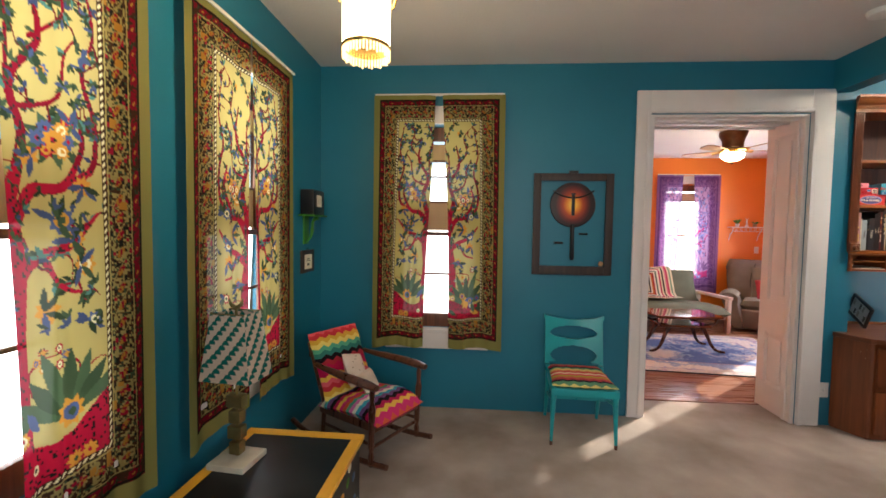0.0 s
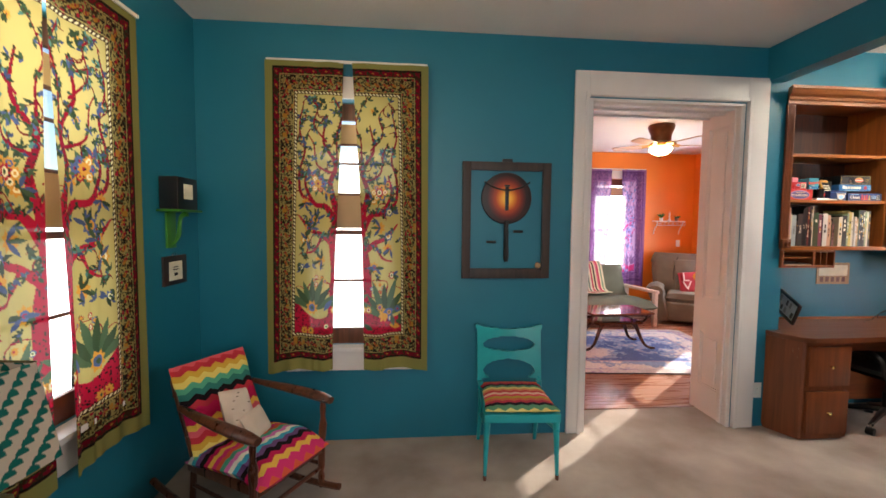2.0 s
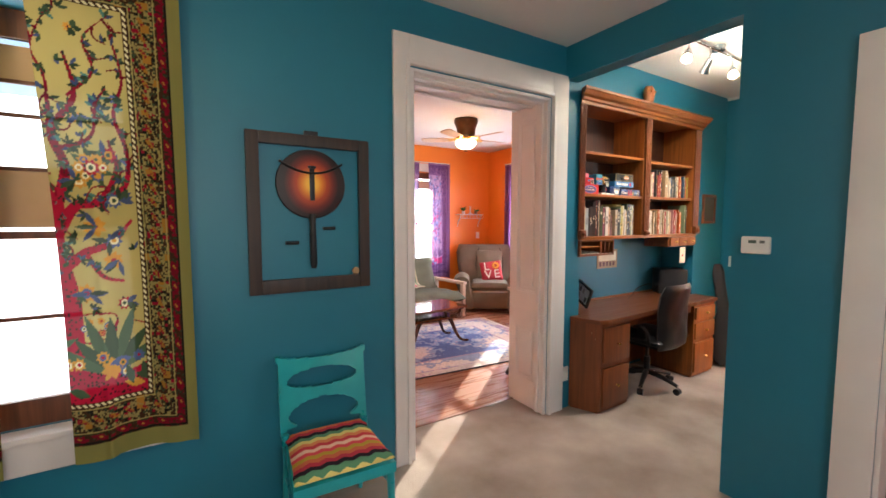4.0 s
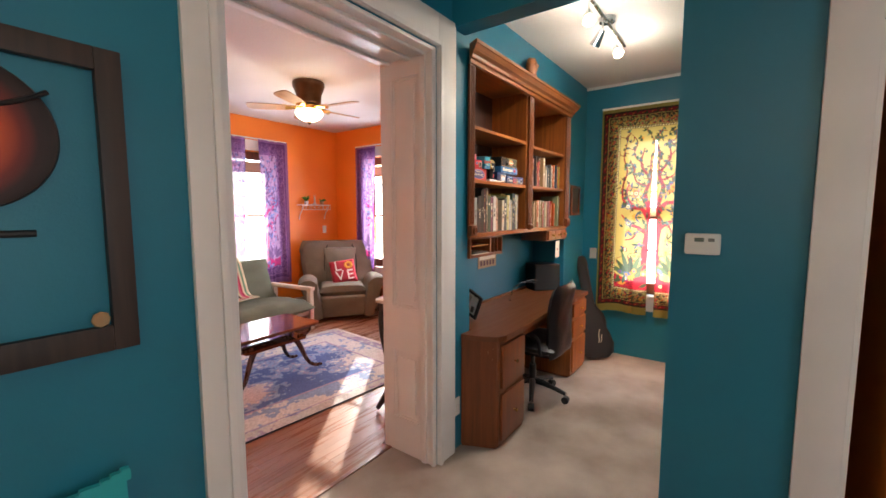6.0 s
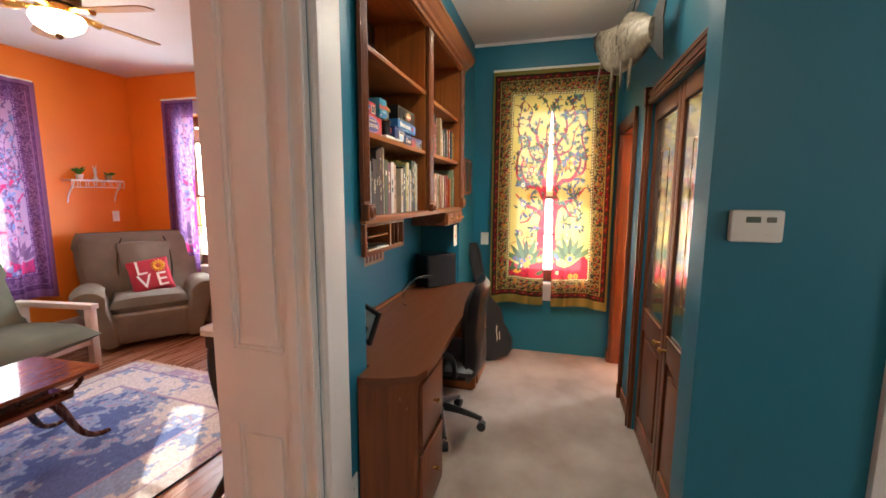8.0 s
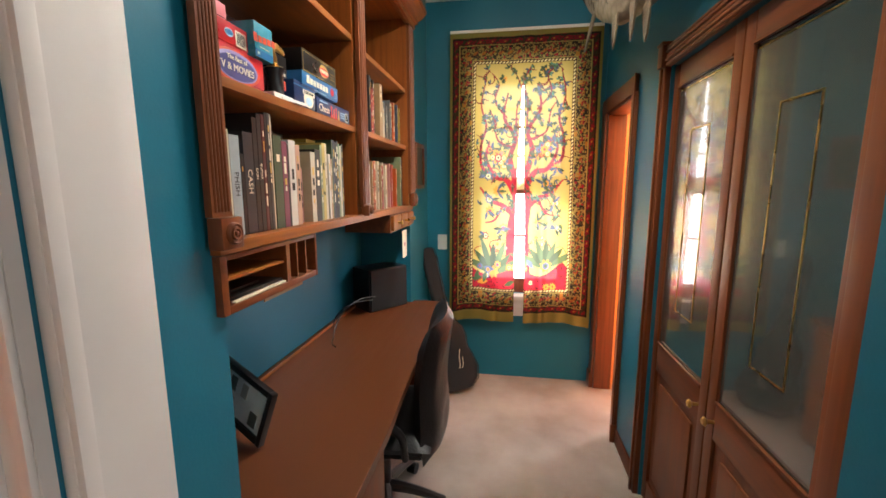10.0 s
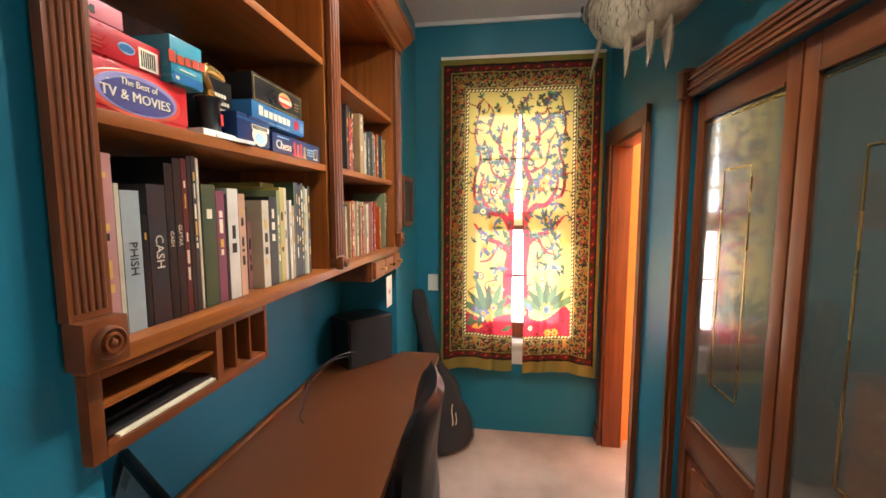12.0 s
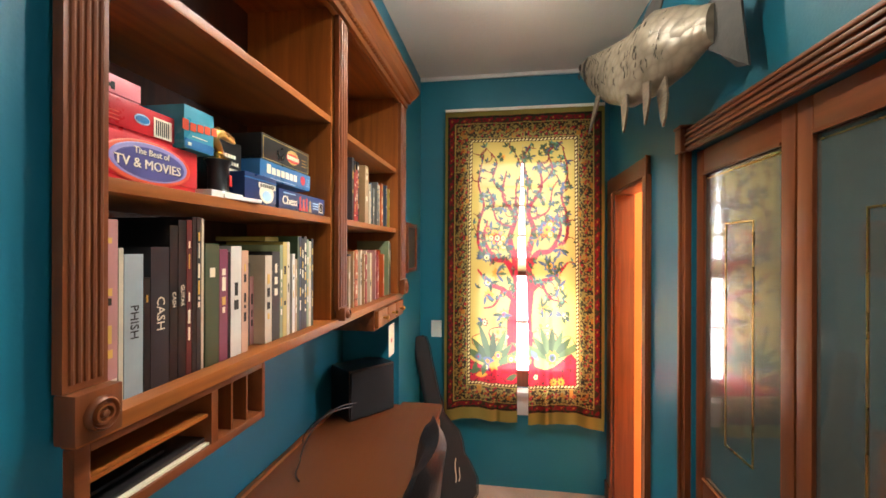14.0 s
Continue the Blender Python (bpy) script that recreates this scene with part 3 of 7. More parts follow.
def tapestry(width, height, step, seed, purple=False, side=0.05):
    """A block-printed tree-of-life bedspread as a grid of colours: hem, speckled border, dotted line, and a field with a branching tree."""
    rng = random.Random(seed)
    nx, ny = int(width / step) + 1, int(height / step) + 1
    img = np.zeros((ny, nx, 3))
    X, Y = np.meshgrid(np.linspace(0, width, nx), np.linspace(0, height, ny))
    field, hem, brown, black, red = srgb("b0a060"), srgb("88844a"), srgb("3a2416"), srgb("1d1a16"), srgb("a01530")
    green, blue, gold, white, teal = srgb("3a4c34"), srgb("4c5b80"), srgb("c48a34"), srgb("ddd3a4"), srgb("4f7f74")
    img[:] = hem
    edge = np.minimum(np.minimum(X - side, width - side - X), np.minimum(Y - 0.035, height - 0.075 - Y))
    r1, r2 = np.random.RandomState(seed), np.random.RandomState(seed + 1)
    def grain(cell, rs):
        gy, gx = int(height / cell) + 2, int(width / cell) + 2
        g = rs.rand(gy, gx)
        return g[(Y / cell).astype(int), (X / cell).astype(int)]
    g1, g2, g3 = grain(0.0075, r1), grain(0.013, r2), grain(0.03, r1)
    band = edge > 0
    img[band] = brown
    outer = band & (edge < 0.045)
    img[outer & (g1 > 0.8)] = green * 0.6
    img[outer & (g2 > 0.84)] = red * 0.5
    blob = outer & (edge > 0.014) & (edge < 0.040) & ((X + Y) % 0.10 < 0.045)
    img[blob & (g1 > 0.25)] = red * 0.45
    img[outer & (np.abs(edge - 0.006) < 0.004)] = black
    along = X + Y
    petal = outer & (((((along + 0.02) % 0.085) - 0.042) / 0.019) ** 2 + ((edge - 0.026) / 0.015) ** 2 < 1)
    img[petal] = red * 0.5
    img[petal & (((((along + 0.02) % 0.085) - 0.042) / 0.006) ** 2 + ((edge - 0.026) / 0.005) ** 2 < 1)] = gold * 0.7
    mid = band & (edge >= 0.045) & (edge < 0.15)
    img[mid & (g1 > 0.50)] = field * 0.62
    img[mid & (g1 > 0.84)] = green * 0.8
    img[mid & (g2 > 0.92)] = red * 0.7
    img[mid & (g2 < 0.12)] = black
    img[mid & (g3 > 0.96)] = gold * 0.6
    vine = mid & (np.abs(edge - 0.098 - 0.030 * np.sin(along * 52)) < 0.0055)
    img[vine] = field * 0.55
    bud = mid & (((((along + 0.015) % 0.0604) - 0.030) / 0.014) ** 2 + ((edge - 0.098) / 0.013) ** 2 < 1)
    img[bud] = gold * 0.55
    img[bud & (g1 > 0.55)] = red * 0.6
    img[mid & ((np.abs(edge - 0.050) < 0.0022) | (np.abs(edge - 0.144) < 0.0022))] = field * 0.8
    line = (edge >= 0.15) & (edge < 0.17)
    img[line] = brown
    img[line & (((X + Y) / 0.012).astype(int) % 2 == 0) & (np.abs(edge - 0.16) < 0.006)] = white
    inner = edge >= 0.17
    img[inner] = field
    x0, x1, y0, y1 = 0.225, width - 0.225, 0.21, height - 0.25
    def patch(cx, cy, r):
        i0, i1 = max(0, int((cx - r) / step)), min(nx, int((cx + r) / step) + 2)
        j0, j1 = max(0, int((cy - r) / step)), min(ny, int((cy + r) / step) + 2)
        return slice(j0, j1), slice(i0, i1)
    def disc(cx, cy, r, col):
        s = patch(cx, cy, r)
        m = ((X[s] - cx) ** 2 + (Y[s] - cy) ** 2 < r * r) & inner[s]
        img[s][m] = col
    def leaf(cx, cy, ln, wd, ang, col):
        s = patch(cx, cy, ln)
        dx, dy = X[s] - cx, Y[s] - cy
        u, v = dx * math.cos(ang) + dy * math.sin(ang), -dx * math.sin(ang) + dy * math.cos(ang)
        t = u / ln
        m = (t > 0) & (t < 1) & (np.abs(v) < wd * np.sin(np.clip(t, 0, 1) * math.pi)) & inner[s]
        img[s][m] = col
    def flower(cx, cy, r):
        a = rng.random() * 3
        c = rng.choice([gold, blue, gold, red, blue])
        for k in range(8):
            leaf(cx, cy, r, r * 0.26, a + k * math.pi / 4, c)
        disc(cx, cy, r * 0.5, rng.choice([blue, gold, white]))
        disc(cx, cy, r * 0.25, rng.choice([red, gold, green]))
    cx = width / 2
    def twig(pts, w0, w1, sprout=0.0, col=red):
        """A smooth limb through a few points, tapering, with leaves and short side shoots."""
        P_ = [np.array(p) for p in pts]
        P_ = [2 * P_[0] - P_[1]] + P_ + [2 * P_[-1] - P_[-2]]
        total = max(1, len(P_) - 3)
        for k in range(1, len(P_) - 2):
            n_ = max(6, int(np.linalg.norm(P_[k + 1] - P_[k]) / 0.005))
            for q in range(n_):
                t = q / n_
                p = 0.5 * (2 * P_[k] + (P_[k + 1] - P_[k - 1]) * t + (2 * P_[k - 1] - 5 * P_[k] + 4 * P_[k + 1] - P_[k + 2]) * t * t + (3 * P_[k] - P_[k - 1] - 3 * P_[k + 1] + P_[k + 2]) * t ** 3)
                f = (k - 1 + t) / total
                high = 1.0 if p[1] > H_ * 0.42 else 0.55
                disc(p[0], p[1], w0 + (w1 - w0) * f, col * high)
                if sprout and rng.random() < sprout:
                    a = rng.uniform(0, 6.28)
                    if w1 > 0.0028 and rng.random() < 0.42:
                        l_ = rng.uniform(0.05, 0.12)
                        twig([p, p + l_ * 0.5 * np.array([math.cos(a), math.sin(a)]), p + l_ * np.array([math.cos(a + 0.6), math.sin(a + 0.6)])], 0.005, 0.0025, 0.16, col * 0.6)
                    else:
                        for q2 in range(rng.choice((1, 2, 3))):
                            leaf(p[0], p[1], rng.uniform(0.024, 0.042), 0.0065, a + 0.7 * q2, rng.choice([green, green * 0.5, green * 0.7, blue * 0.5, teal * 0.8]))
    H_ = height
    # ground mound
    top = y1 - 0.20 + 0.10 * np.abs(np.sin((X - cx) * 9 + 0.5))
    m = inner & (Y > top)
    img[m] = red
    img[m & (g1 > 0.85)] = black
    for s_ in (-1, 1):
        for dx, dy, rx, ry in ((0.115, 0.30, 0.080, 0.055), (0.27, 0.26, 0.05, 0.04)):
            e_ = ((X - cx - s_ * dx) / rx) ** 2 + ((Y - y1 + dy) / ry) ** 2 + 0.25 * np.sin(X * 60) * np.sin(Y * 70)
            img[inner & (e_ < 1.25)] = red * 0.8
            img[inner & (e_ < 1)] = field * 1.1
    # trunk and limbs, as one half and its uneven mirror
    twig([(cx - 0.01, y1 - 0.10), (cx - 0.02, y1 - 0.40), (cx + 0.01, y1 - 0.62), (cx - 0.01, y1 - 0.80)], 0.056, 0.034)
    for s_, o in ((-1, 0.0), (1, 0.05)):
        g = lambda dx, dy: (min(max(cx + s_ * dx, x0), x1), max(y1 - dy - o, y0))
        twig([g(0.0, 0.52), g(0.10, 0.60), g(0.20, 0.63), g(0.285, 0.72)], 0.022, 0.006, 0.10)
        twig([g(0.0, 0.66), g(0.08, 0.78), g(0.17, 0.80), g(0.24, 0.92), g(0.22, 1.04)], 0.024, 0.005, 0.10)
        twig([g(0.0, 0.74), g(0.06, 0.92), g(0.03, 1.06), g(0.12, 1.20), g(0.10, 1.36)], 0.024, 0.005, 0.11)
        twig([g(0.17, 0.80), g(0.27, 0.86), g(0.285, 1.0), g(0.25, 1.14), g(0.29, 1.28), g(0.26, 1.45)], 0.013, 0.004, 0.14)
        twig([g(0.05, 1.00), g(0.16, 1.05), g(0.19, 1.18), g(0.23, 1.24)], 0.008, 0.0035, 0.15)
        twig([g(0.10, 1.20), g(0.19, 1.30), g(0.17, 1.42), g(0.26, 1.52)], 0.007, 0.003, 0.15)
        twig([g(0.02, 1.06), g(0.03, 1.25), g(0.0, 1.36), g(0.06, 1.50)], 0.007, 0.003, 0.15)
        twig([g(0.10, 0.60), g(0.16, 0.50), g(0.24, 0.47)], 0.011, 0.005, 0.08)
        for dx, dy, r_ in ((0.15, 0.70, 0.044), (0.22, 0.56, 0.040), (0.19, 0.64, 0.036), (0.09, 0.88, 0.036), (0.20, 0.98, 0.034), (0.24, 0.80, 0.034), (0.12, 1.12, 0.024), (0.25, 1.20, 0.020), (0.10, 0.44, 0.040), (0.24, 0.38, 0.030), (0.14, 1.45, 0.018)):
            flower(*g(dx + rng.uniform(-0.02, 0.02), dy), r_)
            for k in range(4):
                leaf(*g(dx, dy), r_ * 1.8, 0.010, rng.uniform(0, 6.28), rng.choice([green, green * 0.6, blue * 0.7]))
        for k in range(6):
            flower(*g(0.115 + 0.045 * math.cos(k * 1.05), 0.30 + 0.028 * math.sin(k * 1.05)), 0.017)
        bx0, by0 = g(0.15, 0.93)
        for k in range(9):
            leaf(bx0, by0, 0.085, 0.013, k * 0.7, green if k % 2 else green * 1.5)
        for k in range(6):
            flower(bx0 + 0.042 * math.cos(k * 1.05), by0 + 0.036 * math.sin(k * 1.05), 0.026)
        flower(bx0, by0, 0.034)
        bx, by = g(0.17, 0.10)
        for k in range(7):
            leaf(bx, by, rng.uniform(0.20, 0.30), 0.024, -math.pi / 2 + (k - 3) * 0.36, green if k % 2 else green * 1.5)
        flower(bx, by - 0.02, 0.05)
    for _ in range(60):
        px, py = rng.uniform(x0, x1), rng.uniform(y0, y1 - 0.35)
        a = rng.uniform(0, 6.28)
        for k in range(3):
            leaf(px, py, rng.uniform(0.025, 0.04), 0.006, a + 0.8 * k, rng.choice([green, green * 0.6, blue * 0.7]))
    speck = inner & (img[..., 0] > 2.5 * img[..., 1]) & (img[..., 0] > 0.12) & (g1 > 0.86)
    img[speck] = black * 2
    for _ in range(16):
        px, py = rng.uniform(x0, x1), rng.uniform(y1 - 0.20, y1)
        rng.choice((lambda: flower(px, py, 0.028), lambda: leaf(px, py, 0.09, 0.018, rng.uniform(0, 6.28), rng.choice([gold, blue, green]))))()
    if purple:
        lum = img.mean(axis=2, keepdims=True)
        pale, deep = np.array([0.60, 0.38, 0.62]), np.array([0.10, 0.04, 0.15])
        tint = deep + (pale - deep) * np.clip(lum * 1.9, 0, 1)
        isred = ((img[..., 0] > 2.5 * img[..., 1]) & (img[..., 0] > 0.3))[..., None]
        isblue = (img[..., 2] > 1.3 * img[..., 0])[..., None]
        img = np.where(isred, np.array([0.50, 0.03, 0.16]), np.where(isblue, np.array([0.16, 0.22, 0.50]), tint))
        img[~inner] *= np.array([0.85, 0.7, 0.9])
    return img, step


def cloth_material(name, through_part, clear):
    m, nt, b = base_mat(name, 0.9)
    n, l = nt.nodes, nt.links
    at = n.new("ShaderNodeAttribute")
    at.attribute_name = "print"
    tc, wv = n.new("ShaderNodeTexCoord"), n.new("ShaderNodeTexNoise")
    wv.inputs["Scale"].default_value, wv.inputs["Detail"].default_value = 500, 2
    l.new(tc.outputs["Object"], wv.inputs[0])
    bp = n.new("ShaderNodeBump")
    bp.inputs["Strength"].default_value, bp.inputs["Distance"].default_value = 0.3, 0.001
    l.new(wv.outputs[0], bp.inputs["Height"])
    l.new(bp.outputs[0], b.inputs["Normal"])
    l.new(at.outputs["Color"], b.inputs["Base Color"])
    b.inputs["Specular IOR Level"].default_value = 0.1
    tr, tp, m1, m2 = n.new("ShaderNodeBsdfTranslucent"), n.new("ShaderNodeBsdfTransparent"), n.new("ShaderNodeMixShader"), n.new("ShaderNodeMixShader")
    l.new(at.outputs["Color"], tr.inputs[0])
    m1.inputs[0].default_value, m2.inputs[0].default_value = through_part, clear
    l.new(b.outputs[0], m1.inputs[1]); l.new(tr.outputs[0], m1.inputs[2])
    l.new(m1.outputs[0], m2.inputs[1]); l.new(tp.outputs[0], m2.inputs[2])
    l.new(m2.outputs[0], n["Material Output"].inputs[0])
    return m


def print_on(me, colours):
    a = me.color_attributes.new("print", "FLOAT_COLOR", "POINT")
    flat = np.ones((len(me.vertices), 4), dtype=np.float32)
    flat[:, :3] = colours
    a.data.foreach_set("color", flat.ravel())


def grid_mesh(name, P, material, colours=None, smooth=True):
    """A sheet from an array of points, rows by columns."""
    ny, nx = P.shape[:2]
    idx = np.arange(ny * nx).reshape(ny, nx)
    q = np.stack([idx[:-1, :-1], idx[1:, :-1], idx[1:, 1:], idx[:-1, 1:]], axis=-1).reshape(-1, 4)
    me = bpy.data.meshes.new(name)
    me.from_pydata(P.reshape(-1, 3).tolist(), [], q.tolist())
    me.materials.append(material)
    if smooth:
        me.polygons.foreach_set("use_smooth", [True] * len(me.polygons))
    if colours is not None:
        print_on(me, colours.reshape(-1, 3))
    me.update()
    return me


CLOTH = cloth_material("printed_cotton", 0.25, 0.012)
# the same cotton, passing more light so the east curtain glows
CLOTH_SUNLIT = cloth_material("sunlit_printed_cotton", 0.42, 0.02)
SHEER = cloth_material("sheer_purple_cotton", 0.38, 0.08)


def curtain_mesh(name, img, step, left, gap_top, gap_low, depth, seed, material):
    """One hanging half of the bedspread with soft folds; its top centre edge is at the origin, x along the rod, y out of the wall."""
    ny, nx, _ = img.shape
    half = nx // 2
    cols = img[:, :half + 1] if left else img[:, half:]
    n = cols.shape[1]
    w = (n - 1) * step
    height = (ny - 1) * step
    U, V = np.meshgrid(np.linspace(0, 1, n), np.linspace(0, 1, ny))
    inner = (1 - U) if left else U          # 0 at the gap
    gap = gap_top + (gap_low - gap_top) * V ** 0.9
    full = w - 0.01
    s = -1 if left else 1
    x = s * (gap + inner * (full - gap * 0.9))
    r = np.random.RandomState(seed)
    y = np.zeros_like(x)
    for k in range(4):
        f, ph = r.uniform(3, 11), r.uniform(0, 6.28)
        y += np.sin(U * f * 2.2 + ph + V * r.uniform(-1.2, 1.2)) / (k + 1.5)
    y *= depth * (0.35 + 0.65 * V) * np.clip(1 - inner * 0.5, 0.3, 1)
    y += np.exp(-((inner - 0.28) / 0.035) ** 2) * depth * 0.9 * V
    x += s * 0.010 * np.sin(V * 5 + seed) * (1 - inner)
    z = -V * height + 0.012 * np.sin(U * 7 + seed) * V - 0.015 * inner * V
    return grid_mesh(name, np.stack([x, y, z], axis=-1), material, cols)


img_a, st_a = tapestry(1.05, 2.00, 0.0040, 3)
# east print brightened and yellowed: sun glow put into its colour; narrower side hem
img_sunlit = tapestry(1.05, 2.00, 0.0040, 3, side=0.020)[0] * np.array([1.15, 1.02, 0.78]) + 0.012
img_p, st_p = tapestry(1.05, 1.98, 0.009, 5, purple=True)
CURT = {}
for key, im, st, mat_, dep, g0, g1_ in (("a", img_a, st_a, CLOTH, 0.016, 0.012, 0.035), ("w", img_a, st_a, CLOTH, 0.014, 0.036, 0.105), ("e", img_sunlit, st_a, CLOTH_SUNLIT, 0.016, 0.004, 0.035), ("p", img_p, st_p, SHEER, 0.030, 0.095, 0.135), ("q", img_p, st_p, SHEER, 0.030, 0.10, 0.16)):
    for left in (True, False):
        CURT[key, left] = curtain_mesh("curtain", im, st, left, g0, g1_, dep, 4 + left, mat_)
ROD = two_tone("white_rod_paint", (0.7, 0.68, 0.6, 1), (0.75, 0.73, 0.66, 1), 0.4, scale=5)


def curtains(key, at, turn, label, top_scale=1.0):
    for left in (True, False):
        c = thing("curtain", label, "curtain", at, turn, "printed window curtains")
        panel = new("panel", CURT[key, left])
        panel.parent = c
        panel.scale = (1, 1, top_scale)
    rod = thing("curtain_rod", "slim white flat curtain rod along the curtain top", "curtain rod", at, turn)
    boxes("rail", [(-0.51, 0.51, -0.012, -0.004, -0.004, 0.014)], ROD, rod)
    boxes("bracket", [(-0.512, -0.506, -0.018, -0.004, -0.004, 0.012)], ROD, rod)
    boxes("bracket", [(0.506, 0.512, -0.018, -0.004, -0.004, 0.012)], ROD, rod)


TREE_L = "yellow, red and brown tree-print cotton curtain hanging at a window"
PURP_L = "sheer purple tree-print cotton curtain hanging at a window"
curtains("w", (-0.345, 3.105, 2.535), 180, TREE_L)
curtains("a", (-1.278, 2.03, 2.49), 90, TREE_L, 1.0)
curtains("a", (-1.278, 0.81, 2.49), 90, TREE_L, 1.0)
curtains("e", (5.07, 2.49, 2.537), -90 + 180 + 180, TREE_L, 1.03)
curtains("p", (3.585, 7.10, 2.475), 180, PURP_L)
curtains("p", (2.39, 7.10, 2.475), 180, PURP_L)
curtains("q", (4.97, 6.11, 2.475), -90, PURP_L, 0.95)

# ---- desk niche: built-in desk, hutch, books and games ----
def drawer_front(parent, x0, x1, y, z0, z1, mat_=None, knob=True, name="drawer"):
    d = boxes(name, [(x0, x1, y - 0.018, y, z0, z1)], mat_ or OAK, parent, bevel=0.004)
    if knob:
        kx, kz = (x0 + x1) / 2, (z0 + z1) / 2
        part("knob", tube([(kx, y - 0.018, kz), (kx, y - 0.034, kz), (kx, y - 0.040, kz), (kx, y - 0.046, kz)], [0.005, 0.006, 0.013, 0.007], 12), BRASS, d, "small round brass knob", smooth=True)
    return d


def base_cabinet(x0, x1, yf, rows, clip, label):
    c = thing("base_cabinet", label, "cabinet", (0, 0, 0))
    if clip:
        out = [(x0, AY - 0.01), (x0 + 0.085, yf + 0.012), (x0 + 0.10, yf), (x1, yf), (x1, AY + 0.30), (x0 + 0.1, AY + 0.30), (x0 + 0.1, AY - 0.01)]
        part("body", prism(out, 0.02, 0.708), OAK_DARK, c, smooth=False)
        part("plinth", prism([(x0 + 0.01, AY - 0.01), (x0 + 0.10, yf + 0.02), (x1 - 0.01, yf + 0.02), (x1 - 0.01, AY + 0.28), (x0 + 0.11, AY + 0.28), (x0 + 0.11, AY - 0.01)], 0, 0.02), OAK_DARK, c)
        fx0 = x0 + 0.115
    else:
        boxes("body", [(x0, x1, yf, AY + 0.30, 0.02, 0.708)], OAK, c)
        boxes("plinth", [(x0 + 0.01, x1 - 0.01, yf + 0.02, AY + 0.28, 0, 0.02)], OAK_DARK, c)
        fx0 = x0 + 0.015
    for a, b in rows:
        drawer_front(c, fx0, x1 - 0.012, yf, a, b, OAK_DARK if clip else OAK)
    return c


base_cabinet(2.725, 3.17, 2.962, ((0.055, 0.36), (0.40, 0.68)), True, "brown oak file cabinet with brass knobs under the desk top")
rr = random.Random(12)
SCUFF = two_tone("bare_scuffed_oak", (0.34, 0.20, 0.11, 1), (0.46, 0.30, 0.18, 1), 0.7, scale=30)
fc = bpy.data.objects["base_cabinet"]
scuff = bmesh.new()
for k in range(34):
    u, z0_ = rr.random(), 0.60 + 0.09 * rr.random()
    p0, p1 = Vector((2.735, 3.17, 0)), Vector((2.808, 2.982, 0))
    q, ln_ = p0.lerp(p1, 0.15 + 0.8 * u), rr.uniform(0.008, 0.05) * (1 - abs(u - 0.5))
    tube([(q.x - 0.0002, q.y - 0.0002, z0_), (q.x + rr.uniform(-0.001, 0.0), q.y + rr.uniform(-0.004, 0.004), z0_ - ln_)], rr.uniform(0.0008, 0.0022), 5, bm=scuff)
part("worn_scratches", scuff, SCUFF, fc, "pale scratches worn through the stain", kind="stuff")
base_cabinet(4.19, 4.565, 2.972, ((0.055, 0.34), (0.375, 0.53), (0.565, 0.68)), False, "honey oak three-drawer cabinet with brass knobs under the desk top")
dk = thing("desk", "brown wood-look desk top built into the teal niche", "desk")
outline = [(2.715, AY - 0.012), (2.735, 3.07), (2.79, 2.955)]
outline += [(2.86 + 0.06 * i, 2.93 + 0.0) for i in range(6)] + [(3.25 + 0.1 * i, 2.935 + 0.018 * math.sin(i / 9 * math.pi)) for i in range(10)] + [(4.25, 2.945), (4.585, 2.95), (4.60, 2.965), (4.60, AY - 0.012), (4.555, AY - 0.012), (4.555, AY + 0.325), (2.835, AY + 0.325), (2.835, AY - 0.012)]
part("surface", prism(outline, 0.712, 0.745, bevel=0.003), DESKTOP, dk, smooth=False)
boxes("back_edge", [(2.835, 4.555, AY + 0.306, AY + 0.328, 0.745, 0.763)], OAKX, dk, "rounded oak back strip", bevel=0.006)
boxes("pencil_drawer", [(3.19, 4.17, 2.99, 3.01, 0.635, 0.705)], OAK_DARKX, dk, bevel=0.003)
boxes("modesty_panel", [(3.17, 4.19, AY + 0.27, AY + 0.285, 0.06, 0.705)], OAK_DARKX, dk)

# the hutch
FOLDERPAPER = two_tone("loose_paper", (0.62, 0.55, 0.42, 1), (0.7, 0.63, 0.5, 1), 0.8)
# oak darkened for the back panel: the bays' shade is put into its colour
BACKW = wood("oak_back_painted_shade", (0.03, 0.009, 0.004, 1), (0.10, 0.028, 0.010, 1), "z", 0.5)
hu = thing("hutch", "honey oak bookcase hutch in the wall niche, holding books and games", "bookcase")
FY, BY = AY - 0.018, AY + 0.300
HX0, HX1, HM0, HM1 = 2.845, 4.47, 3.635, 3.725
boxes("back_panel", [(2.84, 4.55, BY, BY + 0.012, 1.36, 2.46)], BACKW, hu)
boxes("side", [(2.832, 2.845, FY + 0.004, BY, 1.36, 2.45)], OAK, hu)
boxes("side", [(HX1 + 0.002, 4.555, FY + 0.004, BY, 1.36, 2.45)], OAK, hu)
boxes("divider", [(HM0, HM1, FY + 0.012, BY, 1.372, 2.45)], OAK, hu)
for x0, x1 in ((HX0, HM0), (HM1, HX1)):
    for z in ((1.718, 2.055) if x0 < 3 else (1.722, 2.042)):
        boxes("shelf", [(x0 + 0.001, x1 - 0.001, FY + 0.012, BY, z - 0.022, z)], OAKX, hu, bevel=0.002)
boxes("bottom_board", [(2.80, 4.56, FY - 0.006, BY, 1.345, 1.372)], OAKX, hu, bevel=0.003)
boxes("top_board", [(2.832, 4.555, FY + 0.012, BY, 2.425, 2.45)], OAKX, hu)
